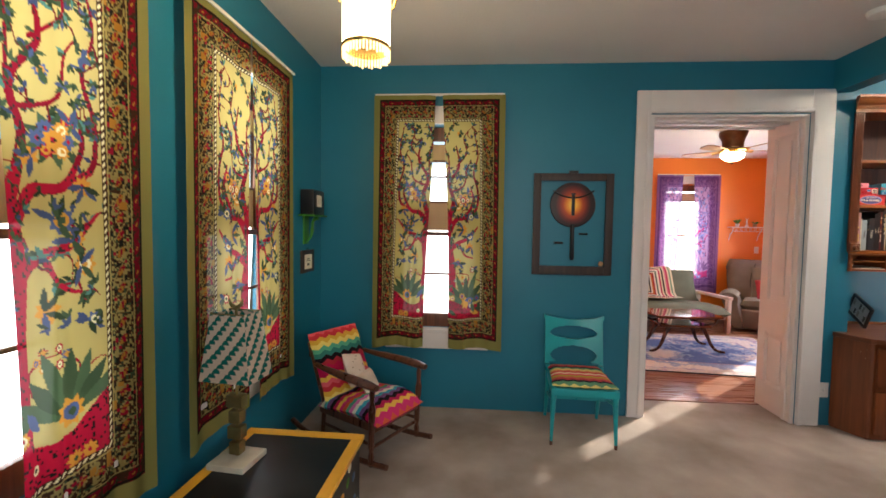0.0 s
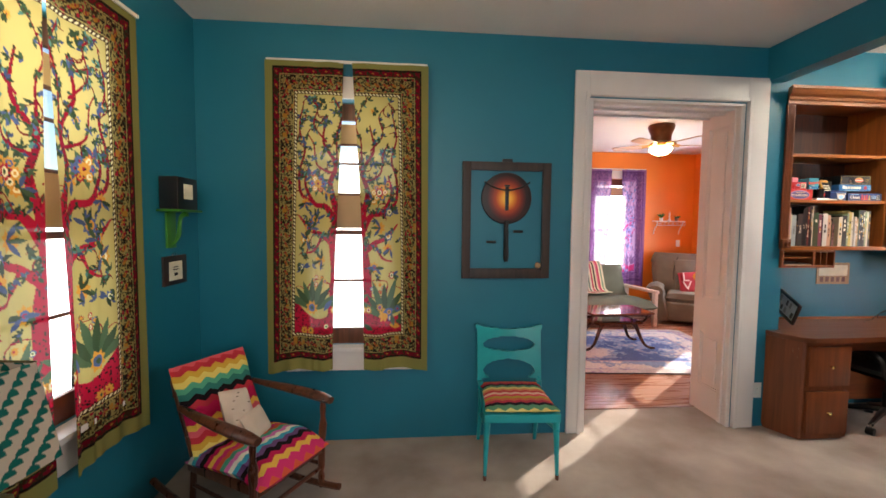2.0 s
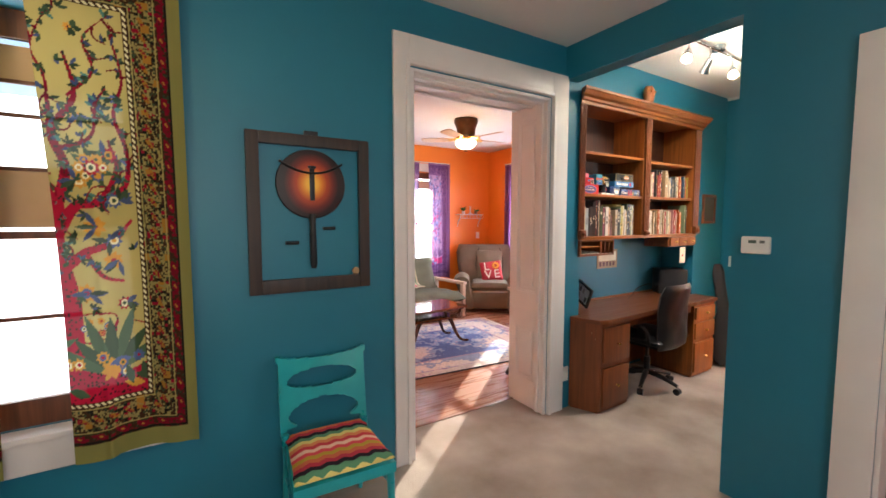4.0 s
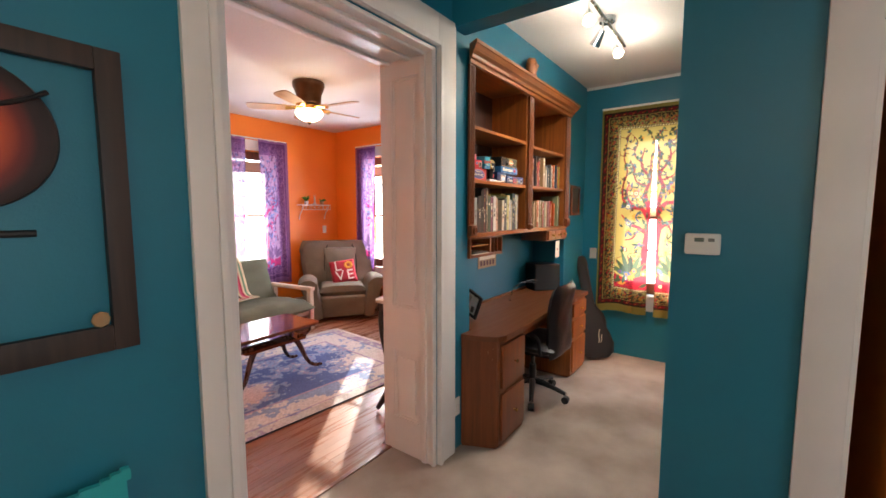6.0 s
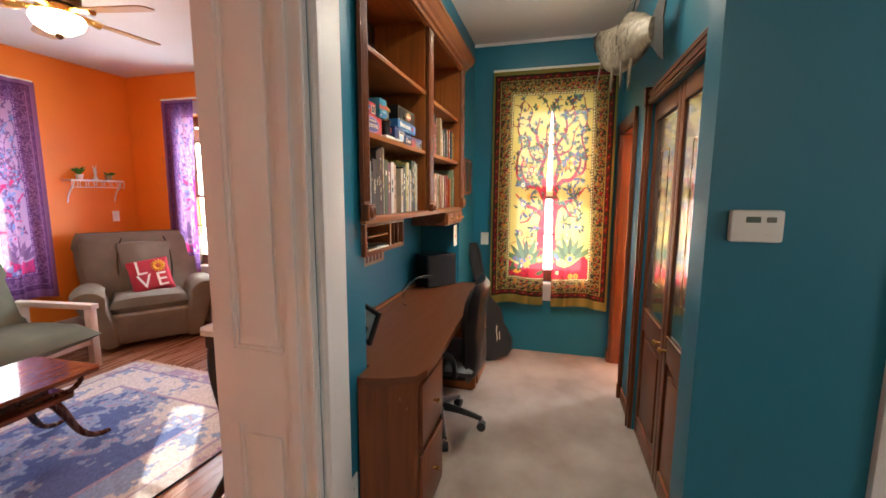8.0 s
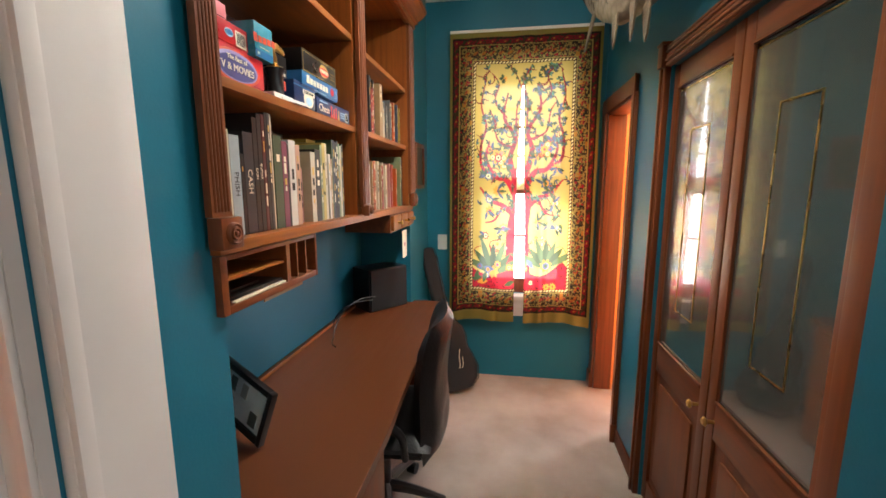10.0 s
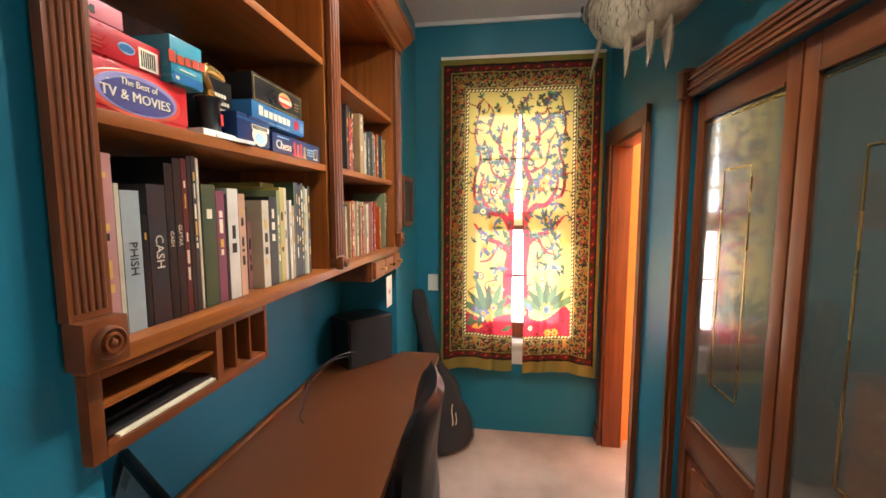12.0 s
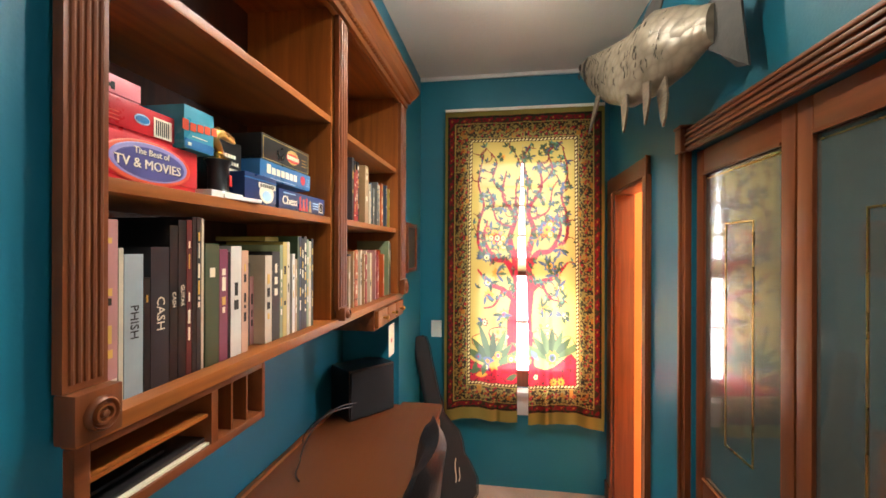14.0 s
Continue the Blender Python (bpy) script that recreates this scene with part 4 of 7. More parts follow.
boxes("face_rail", [(2.832, 4.56, FY - 0.004, FY + 0.014, 2.40, 2.462)], OAKX, hu, bevel=0.002)


def fluted(x0, x1, z0, z1, n):
    p = boxes("pilaster", [(x0, x1, FY - 0.012, FY + 0.004, z0, z1)], OAK_DARK, hu, "fluted oak pilaster")
    w = (x1 - x0 - 0.012) / n
    for i in range(n):
        a = x0 + 0.006 + w * i
        part("flute", tube([(a + w / 2, FY - 0.012, z0 + 0.01), (a + w / 2, FY - 0.012, z1 - 0.01)], w * 0.36, 8), OAK_DARK, p, smooth=True)
    return p


def rosette(x, z, s):
    p = boxes("rosette_block", [(x - s, x + s, FY - 0.030, FY + 0.004, z - s, z + s)], OAK_DARK, hu, "square oak block with a turned rosette", bevel=0.004)
    prof = [(0.98, 0.0), (0.95, 0.006), (0.82, 0.009), (0.72, 0.004), (0.62, 0.004), (0.55, 0.010), (0.42, 0.010), (0.36, 0.003), (0.26, 0.003), (0.20, 0.010), (0.08, 0.012)]
    bm = lathe([(r * s * 0.72, h) for r, h in prof], 28)
    bm.transform(Matrix.Translation((x, FY - 0.030, z)) @ Matrix.Rotation(radians(90), 4, "X"))
    part("rosette", bm, OAK_DARK, p, smooth=True)


fluted(2.778, 2.838, 1.426, 2.40, 5)
fluted(HM0 + 0.008, HM1 - 0.008, 1.405, 2.40, 3)
fluted(HX1 + 0.004, 4.575, 1.44, 2.40, 4)
rosette(2.812, 1.392, 0.033)
rosette(3.68, 1.388, 0.022)
rosette(4.535, 1.405, 0.040)
# crown with rope and dentils
crown = [(0.0, 2.400), (-0.014, 2.400), (-0.014, 2.425), (-0.030, 2.430), (-0.034, 2.447), (-0.055, 2.462), (-0.072, 2.490), (-0.078, 2.492), (-0.078, 2.512), (0.0, 2.512)]
bm = bmesh.new()
ends = []
for k, x in enumerate((2.772, 4.572)):
    ends.append([bm.verts.new((x + (y * 0.55 if k == 0 else -y * 0.55), FY - 0.010 + y, z)) for y, z in crown])
for i in range(len(crown)):
    j = (i + 1) % len(crown)
    bm.faces.new((ends[0][i], ends[0][j], ends[1][j], ends[1][i]))
bm.faces.new(ends[0]); bm.faces.new(ends[1][::-1])
bmesh.ops.recalc_face_normals(bm, faces=bm.faces)
cr = part("crown", bm, OAKX, hu, "projecting oak crown moulding")
dent = bmesh.new()
add_box(dent, -0.008, 0.008, -0.010, 0.004, -0.010, 0.010, 0.003)
dme = finish("dentil", dent, OAK, True)
for i in range(72):
    o = new("dentil", dme)
    o.location = (2.775 + i * 0.0250, FY - 0.026, 2.435)
    o.parent = cr

# the pigeonholes under the hutch
ph = thing("pigeonhole_rack", "oak letter rack with trays and upright slots hanging under the hutch", "letter rack")
PX0, PX1, PZ0, PZ1 = 2.803, 3.240, 1.212, 1.343
T = 0.012
boxes("frame", [(PX0, PX0 + 0.022, FY, FY + 0.25, PZ0, PZ1), (PX1 - T, PX1, FY, FY + 0.25, PZ0, PZ1), (PX0 + 0.022, PX1 - T, FY, FY + 0.25, PZ0, PZ0 + 0.018), (PX0 + 0.022, PX1 - T, FY, FY + 0.25, PZ1 - T, PZ1)], OAK_DARKX, ph, bevel=0.002)
boxes("back", [(PX0 + 0.02, PX1 - T, FY + 0.24, FY + 0.248, PZ0 + 0.018, PZ1 - T)], OAK_DARK, ph)
boxes("tray", [(PX0 + 0.022, 3.060, FY + 0.008, FY + 0.24, 1.284, 1.290)], OAKX, ph)
boxes("upright", [(3.060, 3.078, FY, FY + 0.24, PZ0 + 0.018, PZ1 - T)], OAK_DARK, ph)
for x in (3.125, 3.176):
    boxes("slot_divider", [(x, x + 0.006, FY + 0.006, FY + 0.24, PZ0 + 0.018, PZ1 - T)], OAK_DARK, ph)
fo = thing("papers", "black folder and loose papers lying in the lower letter tray", "papers", (2.95, FY + 0.1, PZ0 + 0.0185))
boxes("folder", [(-0.11, 0.12, -0.085, 0.12, 0.0045, 0.012)], BLACK, fo, bevel=0.002)
boxes("sheet", [(-0.10, 0.115, -0.095, -0.085, 0.0, 0.004)], FOLDERPAPER, fo)
boxes("booklet", [(-0.09, 0.04, -0.06, 0.08, 0.014, 0.020)], BLACK, fo)
sd = thing("small_drawer_box", "small oak box of three drawers with brass knobs under the hutch", "drawers")
boxes("box", [(4.075, 4.545, FY + 0.004, FY + 0.25, 1.247, 1.343)], OAK_DARKX, sd, bevel=0.002)
for i in range(3):
    a = 4.085 + i * 0.152
    drawer_front(sd, a, a + 0.146, FY + 0.004, 1.258, 1.335)
fr_wood = OAK_DARK

# ---- books ----
def book(x, y, z, w, h, d, colour, lean=0.0, label=None, bands=0, title="", tcol=(0.8, 0.8, 0.75, 1), soft=False):
    b = thing("book", label or "upright book on the oak shelf", "book", (x, y, z))
    b.matrix_world = pose(x, y, z, 0, lean, 0)
    m = BOOKS[colour]
    bm = bmesh.new()
    t = 0.0022
    add_box(bm, 0, t, 0, d, 0, h); add_box(bm, w - t, w, 0, d, 0, h); add_box(bm, t, w - t, 0, t, 0, h)
    part("cover", bm, m, b)
    boxes("pages", [(t + 0.0003, w - t - 0.0003, t + 0.0005, d - 0.004, 0.003, h - 0.003)], PAPER, b)
    for k in range(bands):
        zz = h * (0.12 + 0.7 * k / max(1, bands))
        boxes("spine_band", [(0.002, w - 0.002, -0.0006, 0.0002, zz, zz + 0.004)], PAPER if bands % 2 else INK, b)
    if title:
        text(title, b, (w * 0.5, -0.0008, h * 0.52), w * 0.62, INK if colour == "slate" else PAPER, rot=(90, 90, 0))
    elif w > 0.010:
        r = random.Random(int(x * 1e4) + int(z * 100))
        light = PAPER if sum(m.diffuse_color[:3]) < 0.7 else INK
        u, k = h * r.uniform(0.18, 0.45), 0
        while u < h * 0.88 and k < 10:
            ln = r.uniform(0.006, 0.030)
            if r.random() < 0.62:
                s_ = r.uniform(0.10, 0.22)
                boxes("spine_mark", [(w * (0.5 - s_), w * (0.5 + s_), -0.0007, 0.0002, u, u + ln)], r.choice((light, light, BOOKINK)), b)
            u += ln + r.uniform(0.003, 0.014)
            k += 1
    return b


def text(s, parent, at, size, material, rot=(90, 0, 0), name="lettering", extrude=0.0003):
    c = bpy.data.curves.new(name, "FONT")
    c.body, c.size, c.extrude, c.align_x, c.align_y = s, size, extrude, "CENTER", "CENTER"
    c.resolution_u = 2
    tmp = new(name, c)
    bpy.context.view_layer.update()
    me = bpy.data.meshes.new_from_object(tmp.evaluated_get(bpy.context.evaluated_depsgraph_get()))
    bpy.data.objects.remove(tmp)
    me.materials.clear()
    me.materials.append(material)
    o = new(name, me)
    o.matrix_world = pose(*at, *rot)
    o.parent = parent
    return o


def flat(name, h, rough=0.5, gain=1.0):
    c = rgb(h)
    c = tuple(v * gain for v in c[:3]) + (1,)
    m = two_tone(name, tuple(v * 0.85 for v in c[:3]) + (1,), tuple(min(1, v * 1.08) for v in c[:3]) + (1,), rough, scale=14, rvar=0.1)
    m.diffuse_color = c
    return m


PAPER, INK, BOOKINK = flat("cream_paper", "e2d8bf", 0.8), flat("dark_ink", "1c1714", 0.6), flat("gold_ink", "c9a14a", 0.4)
BOOKS = {k: flat("book_" + k, v, 0.38, 0.72) for k, v in dict(slate="a9b4b6", cream="d8cbb0", pink="c78f8a", grey="70706c", black="141416", charcoal="2a2a2e", maroon="5a1418", red="a81f22", green="3e5237", blue="35506e", white="e4dfd4", tan="b7936a", orange="c2571f", yellow="c9b25a", navy="1f2b45", plum="87405c", peach="dba98a", sage="8c9a74").items()}
YB = FY + 0.030
# lower bay of the tall shelves: the larger books as they stand
x = 2.850
rows = [("yellow", .012, .282, 0), ("pink", .028, .284, 1), ("cream", .008, .240, 0), ("slate", .034, .230, "PHISH"), ("black", .012, .19, 0), ("charcoal", .038, .242, "CASH"), ("black", .018, .281, "CASH"), ("black", .018, .292, "GUITAR"), ("maroon", .013, .294, 0), ("black", .010, .300, 0), ("charcoal", .011, .301, 0), ("cream", .006, .299, 0)]
for c, w, h, t in rows:
    book(x, YB, 1.373, w, h, 0.20, c, title=t if isinstance(t, str) else "", label={"PHISH": "pale grey hardcover book with dark lettering on the oak shelf"}.get(t, "tall %s hardcover book on the oak shelf" % c), bands=t if isinstance(t, int) else 0)
    x += w + 0.0015
x += 0.003
for c, w, h in [("green", .040, .250), ("plum", .026, .238), ("black", .008, .232), ("white", .036, .245), ("peach", .024, .235), ("cream", .018, .185), ("white", .010, .20), ("tan", .010, .195), ("black", .007, .205), ("pink", .016, .17), ("cream", .030, .222), ("black", .036, .232), ("sage", .014, .25), ("yellow", .020, .258), ("cream", .014, .258), ("cream", .012, .20), ("white", .014, .225), ("tan", .012, .21), ("green", .010, .276), ("navy", .012, .276), ("black", .014, .270), ("charcoal", .016, .276), ("sage", .012, .268), ("cream", .014, .262), ("black", .014, .27)]:
    if x + w > HM0 - 0.004: break
    book(x, YB + (0.03 if h < 0.21 else 0.0), 1.373, w, h, 0.17, c, label="%s book standing in the row on the oak shelf" % c)
    x += w + 0.0012
yb = thing("book", "large yellow book lying across the row of books", "book", (3.38, YB + 0.06, 1.373 + 0.2605))
bx = boxes("cover", [(0, 0.19, 0, 0.15, 0, 0.012)], BOOKS["yellow"], yb)
r = random.Random(11)
def fill(x0, x1, z, hmin, hmax, cols, label):
    x = x0
    while True:
        w = r.uniform(0.011, 0.030)
        if x + w > x1: break
        c = r.choice(cols)
        book(x, YB + r.uniform(0, 0.03), z + 0.001, w, r.uniform(hmin, hmax), 0.16, c, label="%s %s" % (c, label), bands=r.choice((0, 0, 1, 2)))
        x += w + 0.0012
fill(HM1 + 0.004, 4.38, 1.372, 0.20, 0.235, ["orange", "tan", "orange", "peach", "cream", "black", "red", "white", "pink", "cream"], "paperback book in the lower bay of the oak shelves")
book(4.385, YB, 1.373, 0.022, 0.28, 0.17, "sage", label="tall sage green book on the oak shelf")
book(4.412, YB, 1.373, 0.016, 0.27, 0.17, "black", label="tall black book on the oak shelf")
fill(HM1 + 0.004, 4.02, 1.722, 0.20, 0.27, ["cream", "red", "grey", "black", "maroon", "white", "pink", "red", "charcoal"], "book in the middle bay of the oak shelves")
book(4.025, YB, 1.723, 0.045, 0.25, 0.18, "tan", label="thick tan hardcover book on the oak shelf")
fill(4.075, HX1 - 0.003, 1.722, 0.17, 0.22, ["cream", "white", "yellow", "blue", "grey", "orange"], "book in the middle bay of the oak shelves")

# ---- games ----
def carton(name, label, x0, x1, y0, y1, z0, z1, m, cat="board game"):
    b = thing(name, label, cat, ((x0 + x1) / 2, (y0 + y1) / 2, z0))
    w, d, h = (x1 - x0) / 2, (y1 - y0) / 2, z1 - z0
    boxes("lid", [(-w, w, -d, d, h * 0.12, h)], m, b, bevel=0.0015)
    boxes("tray", [(-w + 0.002, w - 0.002, -d + 0.002, d - 0.002, 0, h * 0.12)], m, b)
    return b, -d


RED, RED2, PINK, TEALC = flat("red_carton", "b3202a", 0.3), flat("bright_red_carton", "c2242c", 0.3), flat("pink_carton", "d98088", 0.4), flat("teal_carton", "3f93a8", 0.3)
BLUEC, NAVYC, BLACKC, PURPC = flat("blue_carton", "2c6a9c", 0.3), flat("navy_carton", "22355f", 0.3), flat("black_carton", "1b1a1a", 0.3), flat("purple_print", "4a4a82", 0.4)
S = 1.7185


def oval(parent, x, y, z, w, h, m, tilt=0.0):
    """A thin printed oval lying on a box front."""
    bm = lathe([(1.0, 0), (0.96, 0.0006)], 36)
    bm.transform(Matrix.Translation((x, y, z)) @ Matrix.Rotation(radians(tilt), 4, "Y") @ Matrix.Rotation(radians(90), 4, "X") @ Matrix.Diagonal((w, h, 1, 1)))
    return part("oval_print", bm, m, parent)


def word_blocks(lengths, parent, at, size, material, rise=0.0):
    """A trade mark as plain blocks: one row for each word, one block for each of its letters."""
    cells = []
    for row, n in enumerate(lengths):
        for k in range(n):
            x = at[0] + (k - n / 2 + 0.5) * size * 0.62
            z = at[2] - row * size + (k - n / 2 + 0.5) * size * rise
            tall = size * (0.66 if k == 0 else 0.5)
            cells.append((x - size * 0.24, x + size * 0.24, at[1] - 0.0008, at[1], z, z + tall))
    for cell in cells:
        boxes("printed_mark", [cell], material, parent)


def bold(s_, parent, at, size, material, tilt=0.0, shadow=None):
    """Heavy lettering: the same word laid three times, a hair apart, on a dark shadow."""
    if shadow:
        text(s_, parent, (at[0] + 0.0015, at[1] + 0.0004, at[2] - 0.0015), size * 1.01, shadow, rot=(90, tilt, 0))
    for k in (-1, 0, 1):
        text(s_, parent, (at[0] + k * size * 0.022, at[1] - 0.00004 * k, at[2]), size, material, rot=(90, tilt, 0))


LILAC, SKYP, SALMON, GOLDP = flat("lilac_print", "8f86b8", 0.4), flat("pale_blue_print", "9fc4dc", 0.4), flat("orange_red_print", "d2553a", 0.35), flat("gold_print", "b89a55", 0.4)
g, f = carton("game_box", "large red trivia game box on the oak shelf", 2.848, 3.056, YB, YB + 0.24, S, S + 0.078, RED2)
oval(g, -0.002, f, 0.037, 0.088, 0.037, SALMON)
oval(g, 0.0, f - 0.0005, 0.038, 0.078, 0.032, LILAC)
oval(g, 0.001, f - 0.001, 0.036, 0.070, 0.027, PURPC)
bold("The Best of", g, (0.0, f - 0.0018, 0.054), 0.015, PAPER, 0, INK)
bold("TV & MOVIES", g, (-0.004, f - 0.0018, 0.033), 0.0225, PAPER, 0, INK)
g, f = carton("game_box", "flat red game box stacked on the trivia game", 2.848, 3.006, YB + 0.005, YB + 0.24, S + 0.0785, S + 0.131, RED)
boxes("barcode_label", [(0.034, 0.072, f - 0.0007, f, 0.008, 0.042)], PAPER, g)
boxes("barcode", [(0.038 + i * 0.0042, 0.040 + i * 0.0042, f - 0.0013, f - 0.0005, 0.012, 0.038) for i in range(7)], INK, g)
oval(g, 0.012, f, 0.030, 0.015, 0.009, SKYP)
oval(g, 0.012, f - 0.0006, 0.030, 0.013, 0.006, BLUEC)
boxes("small_print", [(-0.072, -0.030, f - 0.0007, f, 0.016 + 0.006 * i, 0.018 + 0.006 * i) for i in range(3)], SALMON, g)
g, f = carton("game_box", "small pink box on top of the red game boxes", 2.848, 2.941, YB + 0.01, YB + 0.2, S + 0.1315, S + 0.165, PINK)
boxes("print", [(-0.036, -0.030, f - 0.0007, f, 0.010, 0.022), (-0.030, -0.006, f - 0.0007, f, 0.013, 0.019), (-0.006, 0.0, f - 0.0007, f, 0.010, 0.022)], BOOKS["charcoal"], g)
g, f = carton("game_box", "upright block-stacking game box in teal and blue", 3.009, 3.086, YB - 0.012, YB + 0.24, S + 0.080, S + 0.160, TEALC)
boxes("print", [(-0.0375, 0.0375, f - 0.0005, f, 0.001, 0.018)], BLUEC, g)
word_blocks((5,), g, (0.0, f - 0.0014, 0.036), 0.030, SALMON, 0.06)
boxes("small_print", [(-0.02, 0.02, f - 0.0012, f - 0.0004, 0.024, 0.026), (-0.030, -0.022, f - 0.0012, f - 0.0004, 0.006, 0.012)], PAPER, g)
# trophy
tr = thing("trophy", "small gold racing trophy on a black post and white marble base", "trophy", (3.136, YB + 0.016, S))
part("base", prism([(-0.055, -0.028), (0.045, -0.028), (0.045, 0.035), (-0.055, 0.035)], 0, 0.014, bevel=0.002), PLASTIC, tr)
part("foot", prism([(-0.020, -0.030), (0.088, -0.046), (0.092, -0.022), (-0.020, -0.020)], 0, 0.008, bevel=0.001), PLASTIC, tr)
part("column", lathe([(0.024, 0.014), (0.021, 0.020), (0.021, 0.070), (0.026, 0.078), (0.026, 0.083)], 20), BLACK, tr, smooth=True)
part("nameplate", prism([(0.004, -0.0235), (0.014, -0.0225), (0.014, -0.0215), (0.004, -0.0225)], 0.028, 0.052), RED2, tr)
part("collar", lathe([(0.028, 0.083), (0.014, 0.090), (0.008, 0.100)], 18), BRASS, tr, smooth=True)
part("figure", tube([(0.012, 0, 0.092), (0.002, 0, 0.108), (-0.012, 0, 0.124), (-0.014, 0, 0.136), (0.004, 0, 0.143), (0.030, 0, 0.140), (0.052, 0, 0.134)], [0.004, 0.008, 0.010, 0.012, 0.011, 0.009, 0.004], 10), BRASS, tr, "gold winged top figure", smooth=True)
part("wing", tube([(-0.020, 0, 0.140), (0.0, 0, 0.150), (0.030, 0, 0.147), (0.055, 0, 0.142)], [0.003, 0.006, 0.005, 0.002], 8, flat=0.5), BRASS, tr, smooth=True)
g, f = carton("card_game_box", "small black card game box with white words", 3.162, 3.262, YB + 0.05, YB + 0.2, S, S + 0.148, BLACKC)
word_blocks((5, 7, 8), g, (0.002, f - 0.0012, 0.108), 0.0165, PAPER)
g, f = carton("domino_tin", "dark blue domino tin with a cream badge", 3.192, 3.322, YB - 0.008, YB + 0.12, S, S + 0.072, NAVYC, "tin")
boxes("rim", [(-0.0655, 0.0655, f - 0.0015, f + 0.001, 0.058, 0.061)], BLUEC, g)
oval(g, 0.022, f, 0.030, 0.031, 0.024, PAPER)
oval(g, 0.022, f - 0.0006, 0.024, 0.020, 0.013, SKYP)
boxes("banner", [(-0.014, 0.058, f - 0.0022, f - 0.0008, 0.042, 0.054)], PAPER, g)
boxes("banner_print", [(-0.008 + i * 0.0085, -0.003 + i * 0.0085, f - 0.0028, f - 0.0018, 0.044, 0.052) for i in range(7)], INK, g)
g, f = carton("game_box", "blue chess game box on the oak shelf", 3.348, 3.628, YB, YB + 0.22, S, S + 0.056, NAVYC)
bold("Chess", g, (-0.085, f - 0.0012, 0.026), 0.033, PAPER)
boxes("small_print", [(-0.118, -0.055, f - 0.0012, f, 0.046, 0.049)], SKYP, g)
for k, (dx, m_) in enumerate(((-0.025, RED2), (-0.005, SALMON), (0.014, RED2), (0.036, GOLDP))):
    part("printed_piece", lathe([(0.010, 0), (0.006, 0.012), (0.004, 0.026), (0.007, 0.036 - 0.006 * (k % 2)), (0.001, 0.042 - 0.006 * (k % 2))], 8), m_, g).matrix_basis = Matrix.Translation((dx, f, 0.006)) @ Matrix.Diagonal((1, 0.08, 1, 1))
boxes("barcode_label", [(0.096, 0.122, f - 0.0007, f, 0.010, 0.042)], PAPER, g)
boxes("barcode", [(0.099 + i * 0.0045, 0.101 + i * 0.0045, f - 0.0013, f - 0.0005, 0.013, 0.039) for i in range(5)], INK, g)
boxes("small_print", [(0.052, 0.090, f - 0.0007, f, 0.018 + 0.008 * i, 0.021 + 0.008 * i) for i in range(3)], SKYP, g)
g, f = carton("game_box", "bright blue game box stacked on the chess game", 3.278, 3.545, YB + 0.01, YB + 0.24, S + 0.0725, S + 0.120, BLUEC)
word_blocks((7,), g, (-0.030, f - 0.0012, 0.016), 0.036, PAPER)
oval(g, 0.085, f, 0.026, 0.014, 0.014, RED2)
boxes("small_print", [(0.106, 0.126, f - 0.0007, f, 0.012 + 0.007 * i, 0.014 + 0.007 * i) for i in range(4)] + [(-0.09, 0.04, f - 0.0007, f, 0.004, 0.006)], SKYP, g)
g, f = carton("game_box", "black poker game box on top of the blue box", 3.292, 3.545, YB + 0.015, YB + 0.25, S + 0.1205, S + 0.190, BLACKC)
oval(g, 0.028, f, 0.036, 0.034, 0.020, GOLDP)
oval(g, 0.028, f - 0.0006, 0.033, 0.038, 0.013, RED2)
boxes("lettering_bars", [(-0.004 + i * 0.011, 0.004 + i * 0.011, f - 0.0018, f - 0.0008, 0.028, 0.039) for i in range(6)], PAPER, g)
boxes("rim_print", [(-0.12, 0.12, f - 0.0007, f, 0.062, 0.0635), (-0.12, 0.12, f - 0.0007, f, 0.005, 0.0065), (-0.12, -0.1185, f - 0.0007, f, 0.0065, 0.062), (0.1185, 0.12, f - 0.0007, f, 0.0065, 0.062)], GOLDP, g)
boxes("small_print", [(0.080, 0.108, f - 0.0007, f, 0.022 + 0.009 * i, 0.024 + 0.009 * i) for i in range(3)], GOLDP, g)
# carved head on the crown
hd = thing("carved_ornament", "small carved wooden ornament standing on the hutch crown", "ornament", (3.62, FY - 0.03, 2.512))
bm = lathe([(0.040, 0), (0.052, 0.01), (0.050, 0.03), (0.060, 0.06), (0.066, 0.095), (0.058, 0.125), (0.040, 0.148), (0.020, 0.156)], 20)
for v in bm.verts:
    v.co.y *= 0.62
    v.co += v.co.normalized() * 0.012 * noise.noise(v.co * 45)
part("body", bm, OAKX, hd, smooth=True)
for sx in (-0.026, 0.026):
    part("eye", lathe([(0.013, 0), (0.011, 0.006), (0.004, 0.009)], 12, at=(0, 0, 0)), OAK, hd).matrix_basis = pose(sx, -0.036, 0.10, 90, 0, 0)

# loudspeaker, cord, note, framed calendar, switch, small picture
sp = thing("speaker", "black cloth-fronted loudspeaker on the desk top", "speaker", (4.44, 3.35, 0.745), -38)
boxes("cabinet", [(-0.14, 0.14, -0.08, 0.10, 0, 0.255)], BLACK, sp, bevel=0.008)
boxes("grille", [(-0.132, 0.132, -0.090, -0.0795, 0.008, 0.247)], NYLON, sp, bevel=0.004)
cd = thing("power_cord", "thin black cord lying on the desk against the wall", "cord", (0, 0, 0))
